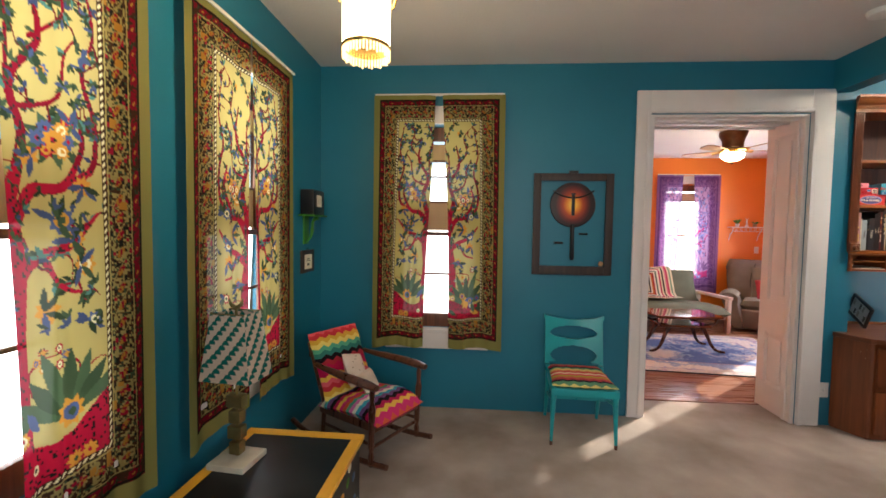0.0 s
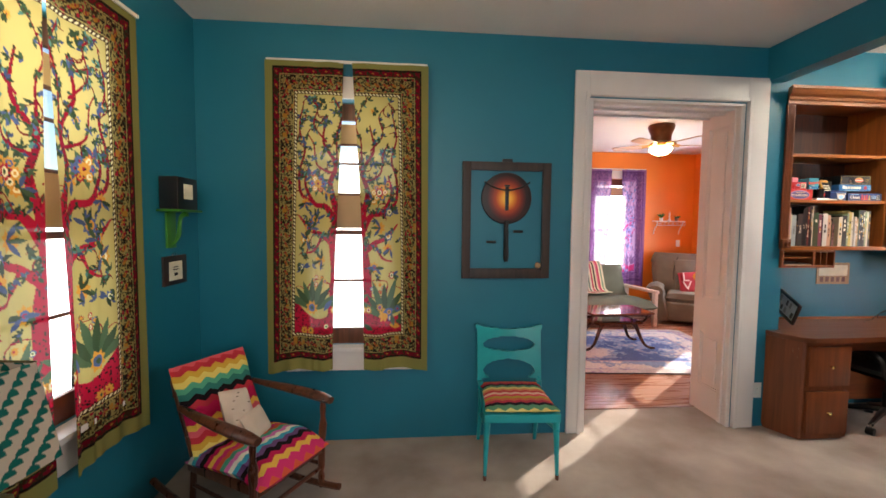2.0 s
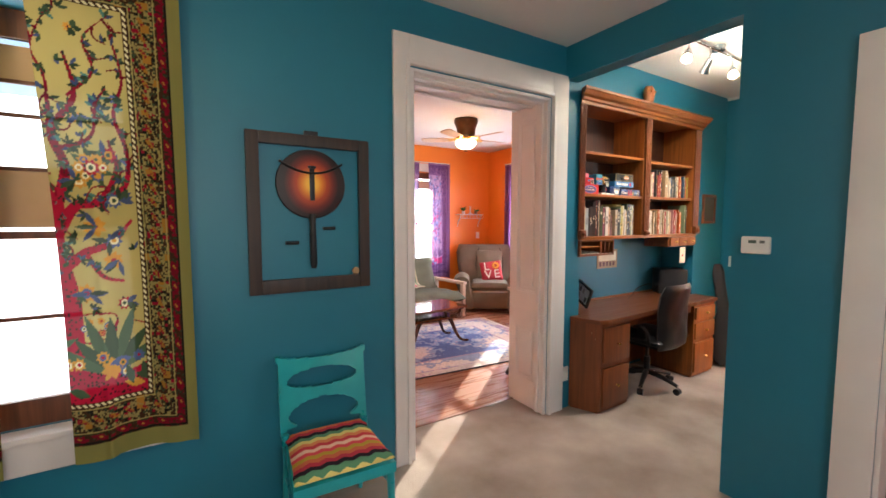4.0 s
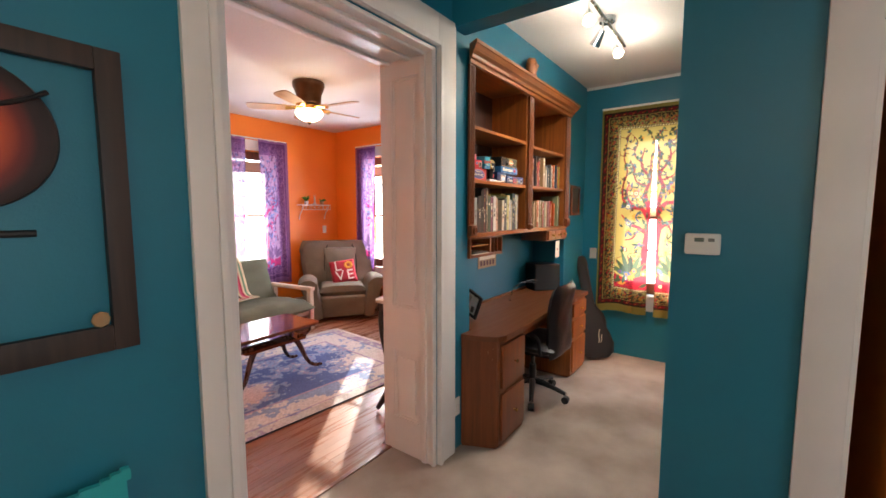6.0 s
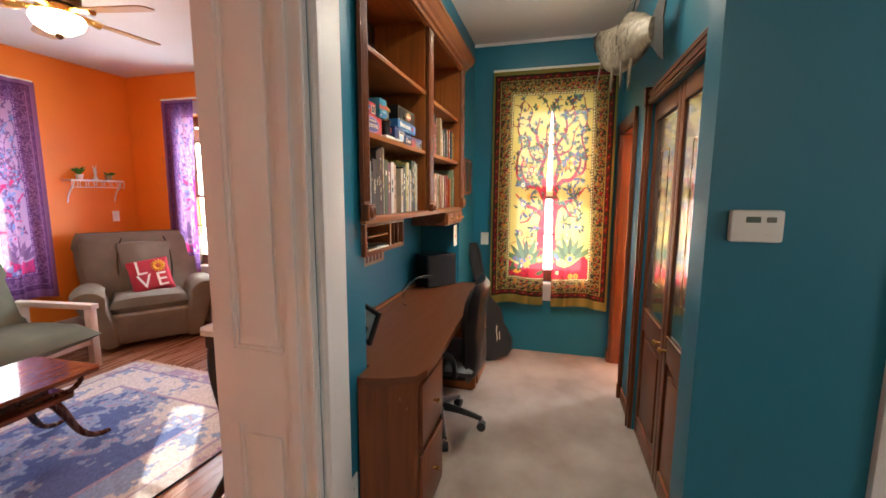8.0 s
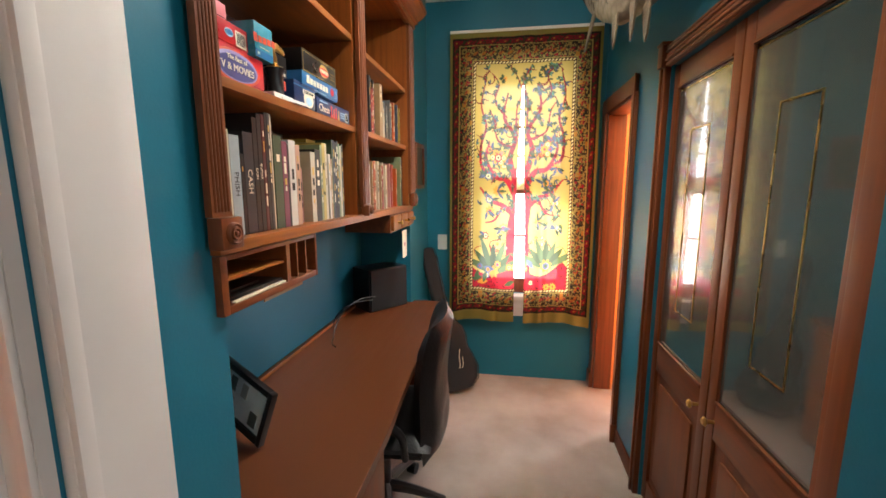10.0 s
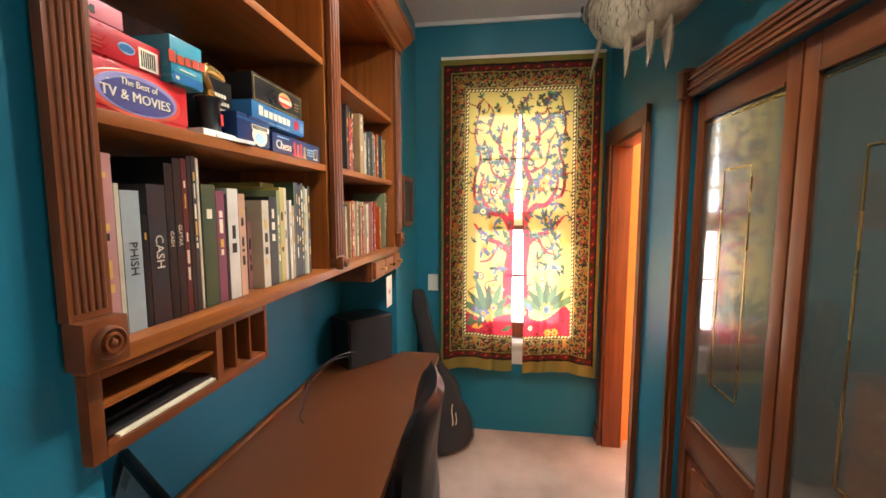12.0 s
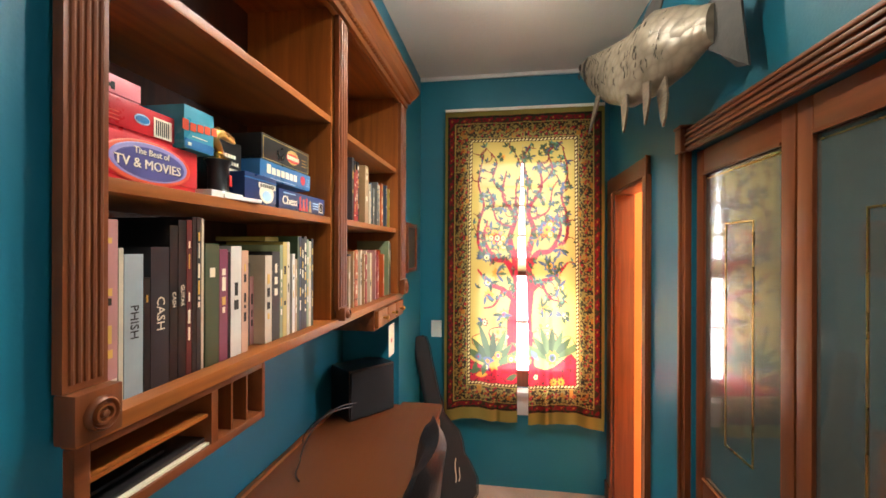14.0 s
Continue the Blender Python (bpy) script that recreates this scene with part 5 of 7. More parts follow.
part("wire", tube(bez((4.27, 3.33, 0.85), (4.1, 3.42, 0.90), (4.0, 3.46, 0.80), (3.92, 3.44, 0.748), 16) + bez((3.92, 3.44, 0.748), (3.85, 3.40, 0.748), (3.80, 3.42, 0.75), (3.76, 3.36, 0.748), 8), 0.003, 8), BLACK, cd, smooth=True)
part("wire", tube(bez((4.27, 3.35, 0.83), (4.05, 3.46, 0.88), (4.02, 3.49, 0.78), (4.04, 3.49, 0.749), 12), 0.003, 8), BLACK, cd, smooth=True)
tg = thing("paper_tag", "white paper tag hanging from the small drawers", "tag", (4.30, FY - 0.012, 1.25))
boxes("paper", [(-0.05, 0.05, -0.001, 0.0, -0.165, -0.01)], PAPER, tg)
boxes("print", [(-0.012, 0.012, -0.0016, -0.001, -0.10, -0.08)], RED, tg)
cal = thing("pinned_sketch", "small faded landscape picture pinned to the niche wall", "picture", (3.62, AY + 0.326, 1.13))
boxes("card", [(-0.15, 0.15, -0.004, 0, -0.09, 0.09)], BOOKS["tan"], cal)
boxes("print", [(-0.13, 0.13, -0.0055, -0.004, -0.02, 0.07)], PAPER, cal)
for i in range(5):
    boxes("print_line", [(-0.12 + 0.05 * i, -0.09 + 0.05 * i, -0.006, -0.0052, -0.07, -0.03)], BOOKS["maroon"], cal)
pf = thing("desk_picture_frame", "black framed photo collage leaning back on the desk", "picture frame", (2.97, 3.33, 0.746))
pf.matrix_world = pose(3.084, 3.381, 0.878, -9.6, 15.4, -112.8)
boxes("frame", [(-0.163, -0.145, -0.01, 0.01, -0.083, 0.083), (0.145, 0.163, -0.01, 0.01, -0.083, 0.083), (-0.145, 0.145, -0.01, 0.01, -0.083, -0.065), (-0.145, 0.145, -0.01, 0.01, 0.065, 0.083)], BLACK, pf, bevel=0.002)
boxes("mat_board", [(-0.145, 0.145, 0.0, 0.004, -0.065, 0.065)], flat("white_print_sheet", "fbfaf6", 0.6), pf)
rr = random.Random(4)
for i in range(5):
    for j in range(2):
        if (i * 2 + j) % 3 == 0: continue
        boxes("photo", [(-0.135 + 0.055 * i, -0.098 + 0.055 * i + rr.uniform(-0.012, 0.006), -0.0012, 0.0, -0.055 + 0.06 * j, -0.012 + 0.06 * j)], BOOKS[("yellow", "grey", "white")[(i + 2 * j) % 3]], pf)
boxes("strut", [(-0.03, 0.03, 0.010, 0.016, -0.083, 0.05)], BLACK, pf)


def plate(at, turn, label, kind_="light_switch"):
    p = thing(kind_, label, "switch" if "switch" in kind_ else "outlet", at, turn)
    boxes("plate", [(-0.036, 0.036, -0.006, 0, -0.058, 0.058)], PLASTIC, p, bevel=0.002)
    boxes("toggle", [(-0.005, 0.005, -0.014, -0.0055, -0.012, 0.012)], PLASTIC, p)
    return p


plate((AX, 3.06, 1.11), 90, "cream plastic light switch on the teal wall").matrix_world = pose(AX, 3.073, 1.06, 0, 0, -90)
plate((2.68, AY, 0.28), 0, "cream plastic outlet low on the teal wall", "wall_outlet")
sm = thing("small_picture", "small dark portrait in a narrow wooden frame on the teal wall", "picture", (4.82, AY, 1.62))
boxes("frame", [(-0.13, -0.105, -0.02, 0, -0.15, 0.15), (0.105, 0.13, -0.02, 0, -0.15, 0.15), (-0.105, 0.105, -0.02, 0, 0.125, 0.15), (-0.105, 0.105, -0.02, 0, -0.15, -0.125)], OAK_DARK, sm, bevel=0.003)
boxes("print", [(-0.105, 0.105, -0.008, -0.002, -0.125, 0.125)], flat("dark_portrait", "3c4038"), sm)

# ---- teal room ----
def zigzag(name, colours, period, amp, wave, axis="y", cross="x"):
    """Crocheted zigzag stripes across a cushion."""
    m, nt, b = base_mat(name, 0.95)
    n, l = nt.nodes, nt.links
    tc, sp_ = n.new("ShaderNodeTexCoord"), n.new("ShaderNodeSeparateXYZ")
    l.new(tc.outputs["Object"], sp_.inputs[0])
    pp = n.new("ShaderNodeMath"); pp.operation = "PINGPONG"; pp.inputs[1].default_value = wave
    l.new(sp_.outputs[cross.upper()], pp.inputs[0])
    md = n.new("ShaderNodeMath"); md.operation = "MULTIPLY_ADD"; md.inputs[1].default_value = amp / wave
    l.new(pp.outputs[0], md.inputs[0]); l.new(sp_.outputs[axis.upper()], md.inputs[2])
    nz = n.new("ShaderNodeTexNoise"); nz.inputs["Scale"].default_value = 25
    l.new(tc.outputs["Object"], nz.inputs[0])
    jit = n.new("ShaderNodeMath"); jit.operation = "MULTIPLY_ADD"; jit.inputs[1].default_value = 0.010
    l.new(nz.outputs[0], jit.inputs[0]); l.new(md.outputs[0], jit.inputs[2])
    dv = n.new("ShaderNodeMath"); dv.operation = "DIVIDE"; dv.inputs[1].default_value = period
    l.new(jit.outputs[0], dv.inputs[0])
    fr = n.new("ShaderNodeMath"); fr.operation = "FRACT"
    l.new(dv.outputs[0], fr.inputs[0])
    r = n.new("ShaderNodeValToRGB"); r.color_ramp.interpolation = "CONSTANT"
    els = r.color_ramp.elements
    els[0].position, els[0].color = 0.0, rgb(colours[0])
    els[1].position, els[1].color = 1 / len(colours), rgb(colours[1])
    for i, c in enumerate(colours[2:], 2):
        e = els.new(i / len(colours)); e.color = rgb(c)
    l.new(fr.outputs[0], r.inputs[0]); l.new(r.outputs[0], b.inputs["Base Color"])
    k = n.new("ShaderNodeTexNoise"); k.inputs["Scale"].default_value = 160
    l.new(tc.outputs["Object"], k.inputs[0])
    bp = n.new("ShaderNodeBump"); bp.inputs["Strength"].default_value, bp.inputs["Distance"].default_value = 0.7, 0.004
    l.new(k.outputs[0], bp.inputs["Height"]); l.new(bp.outputs[0], b.inputs["Normal"])
    b.inputs["Specular IOR Level"].default_value = 0.15
    return m


STRIPES = ["b01c4c", "a8303c", "1c1418", "2c6f66", "4f9a7c", "d8c66a", "c8a03a", "b8323e", "cf5a66", "d9b24a", "b01c4c"]
ZIG = zigzag("crochet_zigzag", STRIPES, 0.36, 0.022, 0.042, "y", "x")
ZIG2 = zigzag("crochet_zigzag_seat", ["c8326a", "d8b04a", "b01c4c", "1c1418", "6a4a78", "3fa0b4", "e0dcc8", "d070a8", "4f9a7c", "c85a3a"], 0.30, 0.02, 0.04, "y", "x")
ZIG3 = zigzag("chair_zigzag", ["c8404a", "d8885a", "d8c87a", "5a8a6a", "2a2028", "b83a4a", "c86a4a", "b89a3a", "d8505a", "e8c0a8"], 0.26, 0.014, 0.035, "y", "x")
ROCKWOOD = wood("walnut_rocker", (0.035, 0.010, 0.005, 1), (0.14, 0.045, 0.020, 1), "z", 0.28)

# rocking chair: local x to its right, y to its back
rc = thing("rocking_chair", "low dark walnut rocking chair with bright crocheted zigzag cushions", "chair", (-0.77, 2.57, 0.0), 60)
rc.scale = (0.92, 0.97, 0.975)
for s in (-1, 1):
    pts = bez((s * 0.245, -0.40, 0.050), (s * 0.245, -0.10, 0.005), (s * 0.245, 0.25, 0.0), (s * 0.245, 0.52, 0.095), 16)
    part("rocker", tube([Vector(p) + Vector((0, 0, 0.020)) for p in pts], 0.019, 8), ROCKWOOD, rc, smooth=True)
    part("leg", tube([(s * 0.245, -0.27, 0.035), (s * 0.245, -0.27, 0.10), (s * 0.245, -0.27, 0.13), (s * 0.245, -0.27, 0.16), (s * 0.245, -0.275, 0.30), (s * 0.25, -0.28, 0.40), (s * 0.25, -0.28, 0.44), (s * 0.25, -0.28, 0.50), (s * 0.25, -0.28, 0.54)],
         [0.015, 0.021, 0.014, 0.022, 0.020, 0.024, 0.014, 0.018, 0.013], 10), ROCKWOOD, rc, smooth=True)
    part("leg", tube([(s * 0.22, 0.22, 0.03), (s * 0.215, 0.20, 0.30), (s * 0.215, 0.24, 0.42)], 0.017, 8), ROCKWOOD, rc, smooth=True)
    part("arm", tube(bez((s * 0.262, -0.33, 0.545), (s * 0.27, -0.15, 0.565), (s * 0.255, 0.05, 0.555), (s * 0.235, 0.27, 0.57), 10), [0.020, 0.026, 0.028, 0.027, 0.026, 0.025, 0.023, 0.021, 0.019, 0.017, 0.015], 10, flat=1.3), ROCKWOOD, rc, "polished walnut arm", smooth=True)
    part("back_post", tube([(s * 0.21, 0.21, 0.30), (s * 0.215, 0.32, 0.60), (s * 0.21, 0.37, 0.70)], 0.016, 8), ROCKWOOD, rc, smooth=True)
    part("stretcher", tube([(s * 0.245, -0.27, 0.17), (s * 0.22, 0.21, 0.17)], 0.011, 8), ROCKWOOD, rc, smooth=True)
boxes("seat_frame", [(-0.235, 0.235, -0.29, 0.23, 0.245, 0.295)], ROCKWOOD, rc, bevel=0.006)
part("stretcher", tube([(-0.24, -0.27, 0.15), (0.24, -0.27, 0.15)], [0.012, 0.012], 8), ROCKWOOD, rc, smooth=True)
boxes("back_rail", [(-0.21, 0.21, 0.355, 0.375, 0.60, 0.66)], ROCKWOOD, rc)
bm = pad(0.50, 0.56, 0.13, power=0.30, n=16, seed=3, rough=0.012)
for v in bm.verts:
    v.co = Vector((v.co.x, v.co.y - 0.045, v.co.z + 0.35 - 0.05 * max(0, -v.co.y - 0.12) / 0.15 - 0.10 * (v.co.y + 0.28)))
part("seat_cushion", bm, ZIG2, rc, "thick crocheted seat cushion in zigzag stripes", smooth=True)
bm = pad(0.48, 0.53, 0.11, power=0.30, n=16, seed=5, rough=0.012)
bq = part("back_cushion", bm, ZIG, rc, "crocheted back cushion in zigzag stripes", smooth=True)
bq.matrix_basis = pose(0, 0.25, 0.525, 66, 0, 0)
# small pillow on the seat
LINEN = two_tone("cream_linen", (0.55, 0.45, 0.36, 1), (0.66, 0.55, 0.45, 1), 0.9, scale=8, bump=0.4, bump_scale=220)
pl = thing("pillow", "cream cotton pillow with small dark prints on the rocking chair", "pillow")
pl.matrix_world = rc.matrix_world @ pose(-0.02, 0.09, 0.50, 60, 14, 8)
part("cushion", pad(0.20, 0.23, 0.07, power=0.35, n=10, seed=8, rough=0.008), LINEN, pl, smooth=True)
bm = pad(0.17, 0.15, 0.06, power=0.35, n=10, seed=9)
o = part("cushion", bm, LINEN, pl, smooth=True); o.matrix_basis = pose(0.05, -0.10, 0.045, 0, 0, 18)
rr = random.Random(9)
boxes("print", [(x - 0.007, x + 0.007, y - 0.002, y + 0.002, 0.0335, 0.0352) for x, y in [(rr.uniform(-0.07, 0.07), 0.085 - 0.02 * k) for k in range(9)]], flat("print_ink", "4a3c30", 0.8), pl)

# turquoise chair
ch = thing("side_chair", "turquoise painted wooden chair with a striped zigzag seat", "chair", (0.730, 2.865, 0.0), -3)
ch.scale = (1, 1.08, 1)
for s in (-1, 1):
    part("leg", tube([(s * 0.215, -0.185, 0.020), (s * 0.205, -0.175, 0.37)], [0.010, 0.021], 12), TEAL_CHAIR, ch, "tapered turquoise front leg", smooth=True)
    part("foot_cap", tube([(s * 0.2155, -0.1855, 0.0), (s * 0.215, -0.185, 0.030)], [0.0105, 0.0125], 12), ROCKWOOD, ch, smooth=True)
    part("leg", tube([(s * 0.20, 0.245, 0.0), (s * 0.195, 0.16, 0.33), (s * 0.20, 0.165, 0.45)], [0.012, 0.020, 0.018], 12), TEAL_CHAIR, ch, smooth=True)
    part("stretcher", tube([(s * 0.205, -0.17, 0.30), (s * 0.196, 0.17, 0.22)], 0.010, 8), TEAL_CHAIR, ch, smooth=True)
part("apron", prism([(-0.225, -0.205), (0.225, -0.205), (0.205, 0.19), (-0.205, 0.19)], 0.355, 0.405, bevel=0.005), TEAL_CHAIR, ch, smooth=True)
boxes("cross_bar", [(-0.195, 0.195, 0.0, 0.022, 0.245, 0.275)], TEAL_CHAIR, ch, bevel=0.005)
bm = pad(0.44, 0.40, 0.055, power=0.22, n=14)
for v in bm.verts:
    v.co = Vector((v.co.x * (1 - 0.22 * (v.co.y + 0.2)), v.co.y - 0.005, v.co.z + 0.425))
part("seat", bm, ZIG3, ch, "seat covered in zigzag striped cloth", smooth=True)
# backrest: a plate with two oval openings and a dipped top
bm = bmesh.new()
cols_, rows_ = 44, 52
def back_full(u, z):
    top = 0.785 + 0.040 * abs(u / 0.225) ** 2.6
    low = 0.425 if abs(u) > 0.185 else 0.46
    if z > top or z < low or abs(u) > 0.225 - 0.02 * (0.8 - z): return False
    if (u / 0.180) ** 2 + ((z - 0.685) / 0.050) ** 2 < 1: return False
    if (u / 0.175) ** 2 + ((z - 0.510) / 0.072) ** 2 < 1: return False
    return True
vg = {}
def bv(i, j, side):
    k = (i, j, side)
    if k not in vg:
        u, z = -0.23 + 0.46 * i / cols_, 0.42 + 0.41 * j / rows_
        y = 0.175 + 0.05 * (z - 0.42) / 0.4 + 0.030 * (1 - (u / 0.23) ** 2)
        vg[k] = bm.verts.new((u, y + side * 0.016, z))
    return vg[k]
full = {(i, j) for i in range(cols_) for j in range(rows_) if back_full(-0.23 + 0.46 * (i + 0.5) / cols_, 0.42 + 0.41 * (j + 0.5) / rows_)}
for i, j in full:
    bm.faces.new((bv(i, j, 0), bv(i + 1, j, 0), bv(i + 1, j + 1, 0), bv(i, j + 1, 0)))
    bm.faces.new((bv(i, j, 1), bv(i, j + 1, 1), bv(i + 1, j + 1, 1), bv(i + 1, j, 1)))
    for (a, b_), (p, q) in (((-1, 0), ((0, 1), (0, 0))), ((1, 0), ((1, 0), (1, 1))), ((0, -1), ((0, 0), (1, 0))), ((0, 1), ((1, 1), (0, 1)))):
        if (i + a, j + b_) not in full:
            bm.faces.new((bv(i + p[0], j + p[1], 0), bv(i + p[0], j + p[1], 1), bv(i + q[0], j + q[1], 1), bv(i + q[0], j + q[1], 0)))
bmesh.ops.smooth_vert(bm, verts=[v for v in bm.verts if v.is_boundary or len(v.link_faces) < 4 or any(len(e.link_faces) == 2 and e.calc_face_angle(0) > 1 for e in v.link_edges)], factor=0.5, use_axis_x=True, use_axis_z=True)
bmesh.ops.recalc_face_normals(bm, faces=bm.faces)
part("backrest", bm, TEAL_CHAIR, ch, "curved turquoise backrest with two oval openings", smooth=True)

# open frame with a guitar-body picture
FRW = wood("dark_frame_wood", (0.012, 0.008, 0.007, 1), (0.045, 0.026, 0.020, 1), "z", 0.5)
pc = thing("wall_art", "open dark frame around a sunburst disc on the teal wall", "wall art", (0.725, AY, 1.537))
W2, H2, b_ = 0.310, 0.402, 0.058
boxes("frame", [(-W2, -W2 + b_, -0.030, -0.002, -H2, H2), (W2 - b_, W2, -0.030, -0.002, -H2, H2), (-W2 + b_, W2 - b_, -0.030, -0.002, H2 - b_, H2), (-W2 + b_, W2 - b_, -0.030, -0.002, -H2, -H2 + b_ + 0.012)], FRW, pc, bevel=0.004)
boxes("hanger", [(-0.035, 0.035, -0.026, -0.004, H2, H2 + 0.022)], BLACK, pc, bevel=0.003)
m, nt, bs = base_mat("sunburst_lacquer", 0.45)
n, l = nt.nodes, nt.links
tc, mp, gr, rp = n.new("ShaderNodeTexCoord"), n.new("ShaderNodeMapping"), n.new("ShaderNodeTexGradient"), n.new("ShaderNodeValToRGB")
gr.gradient_type = "SPHERICAL"
mp.inputs["Scale"].default_value = (6.4, 1, 5.6)
l.new(tc.outputs["Object"], mp.inputs[0]); l.new(mp.outputs[0], gr.inputs[0]); l.new(gr.outputs[0], rp.inputs[0])
rp.color_ramp.elements[0].position, rp.color_ramp.elements[0].color = 0.0, (0.012, 0.004, 0.003, 1)
rp.color_ramp.elements[1].position, rp.color_ramp.elements[1].color = 0.85, (0.92, 0.55, 0.06, 1)
for p_, c_ in ((0.12, (0.02, 0.004, 0.003, 1)), (0.30, (0.14, 0.010, 0.004, 1)), (0.50, (0.42, 0.05, 0.006, 1)), (0.66, (0.72, 0.22, 0.014, 1))):
    e = rp.color_ramp.elements.new(p_); e.color = c_
l.new(rp.outputs[0], bs.inputs["Base Color"])
SUNB = m
bm = lathe([(0.176, 0), (0.178, 0.006), (0.174, 0.014), (0.150, 0.018), (0.02, 0.019)], 48)
o = part("disc", bm, SUNB, pc, "sunburst lacquered disc, amber to black", smooth=True)
o.matrix_basis = pose(0, -0.003, 0.155, 90, 0, 0)
o.matrix_basis = Matrix.Translation((0, -0.003, 0.155)) @ Matrix.Rotation(radians(90), 4, "X")
mp.inputs["Scale"].default_value = (6.4, 5.6, 1)
part("arc", tube([(0.165 * math.sin(a) , -0.0235, 0.270 - 0.06 * (1 - abs(math.sin(a)) ** 2) ) for a in [radians(-75 + 10 * i) for i in range(16)]], 0.006, 8), BLACK, pc, smooth=True)
boxes("bridge", [(-0.02, 0.02, -0.028, -0.020, 0.235, 0.248), (-0.013, 0.013, -0.027, -0.020, 0.07, 0.235)], BLACK, pc, bevel=0.003)
part("neck", tube([(0, -0.012, 0.0), (0, -0.012, -0.04), (0.003, -0.012, -0.26), (0.003, -0.012, -0.285)], [0.020, 0.016, 0.019, 0.012], 12), BLACK, pc, smooth=True)
part("bar", tube([(0.055, -0.008, -0.075), (0.12, -0.008, -0.075)], 0.009, 10), BLACK, pc, smooth=True)
part("bar", tube([(-0.135, -0.008, -0.148), (-0.07, -0.008, -0.148)], 0.009, 10), BLACK, pc, smooth=True)
part("tag", tube([(0.225, -0.032, -0.31), (0.225, -0.036, -0.31)], [0.022, 0.018], 8), BOOKS["tan"], pc)

# low chest with a painted top
tb = thing("low_table", "low black-topped chest with a yellow painted border", "table")
tb.matrix_world = pose(-0.910, 1.445, 0, 0, 0, -1)
TW, TD, TZ = 0.305, 0.43, 0.428
boxes("top_edge", [(-TW, TW, TD - 0.06, TD, TZ - 0.025, TZ), (-TW, TW, -TD, -TD + 0.06, TZ - 0.025, TZ), (TW - 0.052, TW, -TD + 0.06, TD - 0.06, TZ - 0.025, TZ), (-TW, -TW + 0.052, -TD + 0.06, TD - 0.06, TZ - 0.025, TZ)], YELLOW, tb, "bright yellow painted border", bevel=0.003)
boxes("top", [(-TW + 0.052, TW - 0.052, -TD + 0.06, TD - 0.06, TZ - 0.024, TZ - 0.001)], BLACK, tb, "glossy black top")
boxes("body", [(-TW + 0.02, TW - 0.02, -TD + 0.02, TD - 0.02, 0.05, TZ - 0.026)], BLACK, tb)
for sx in (-1, 1):
    for sy in (-1, 1):
        boxes("foot", [(sx * (TW - 0.07), sx * (TW - 0.02), sy * (TD - 0.07), sy * (TD - 0.02), 0, 0.05)], BLACK, tb)
rr = random.Random(21)
for k in range(26):
    y, z = rr.uniform(-TD + 0.06, TD - 0.06), rr.uniform(0.09, TZ - 0.07)
    bm = lathe([(rr.uniform(0.016, 0.04), 0), (0.004, 0.002)], 7)
    o = part("painted_flower", bm, rr.choice([YELLOW, RED, GREEN, BLUEC, PAPER]), tb)
    o.matrix_basis = pose(TW - 0.0202, y, z, 0, 90, 0)

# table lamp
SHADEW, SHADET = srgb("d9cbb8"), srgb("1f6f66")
lm = thing("table_lamp", "table lamp with a tapered teal scallop shade", "lamp")
lm.matrix_world = pose(-1.095, 1.57, TZ, 0, 0, -6)
STONE = two_tone("cream_stone", (0.5, 0.46, 0.36, 1), (0.62, 0.57, 0.46, 1), 0.5, scale=14)
OLIVE = two_tone("antique_brass", (0.16, 0.13, 0.05, 1), (0.30, 0.24, 0.10, 1), 0.4, 0.7, scale=14)
part("base", prism([(-0.088, -0.085), (0.088, -0.085), (0.088, 0.085), (-0.088, 0.085)], 0, 0.026, bevel=0.003), STONE, lm, "rectangular cream stone base", smooth=True)
part("stem", tube([(0, 0, 0.03), (0, 0, 0.68)], 0.0065, 10), OLIVE, lm, smooth=True)
for z, rr_ in ((0.07, 0.026), (0.14, 0.034), (0.21, 0.028), (0.28, 0.038)):
    part("block", prism([(-rr_, -0.022), (rr_, -0.022), (rr_, 0.022), (-rr_, 0.022)], z - 0.028, z + 0.028, bevel=0.005), OLIVE, lm, "olive brass block on the stem", smooth=True)
part("finial", tube([(0, 0, 0.68), (0, 0, 0.695)], [0.006, 0.012], 10) , OLIVE, lm, smooth=True)
for s in (-1, 1):
    part("finial_leaf", tube(bez((0, 0, 0.695), (s * 0.02, 0, 0.70), (s * 0.03, 0, 0.71), (s * 0.032, 0, 0.735), 6), [0.008, 0.009, 0.010, 0.009, 0.007, 0.004, 0.002], 8), OLIVE, lm, smooth=True)
SHADEM = cloth_material("printed_shade", 0.35, 0.0)
sh = new("shade"); sh.parent = lm
tagged(sh, "tapered square shade in teal and cream scallops")
Z0, Z1, RT, RB, R2 = 0.385, 0.675, 0.080, 0.118, 0.72
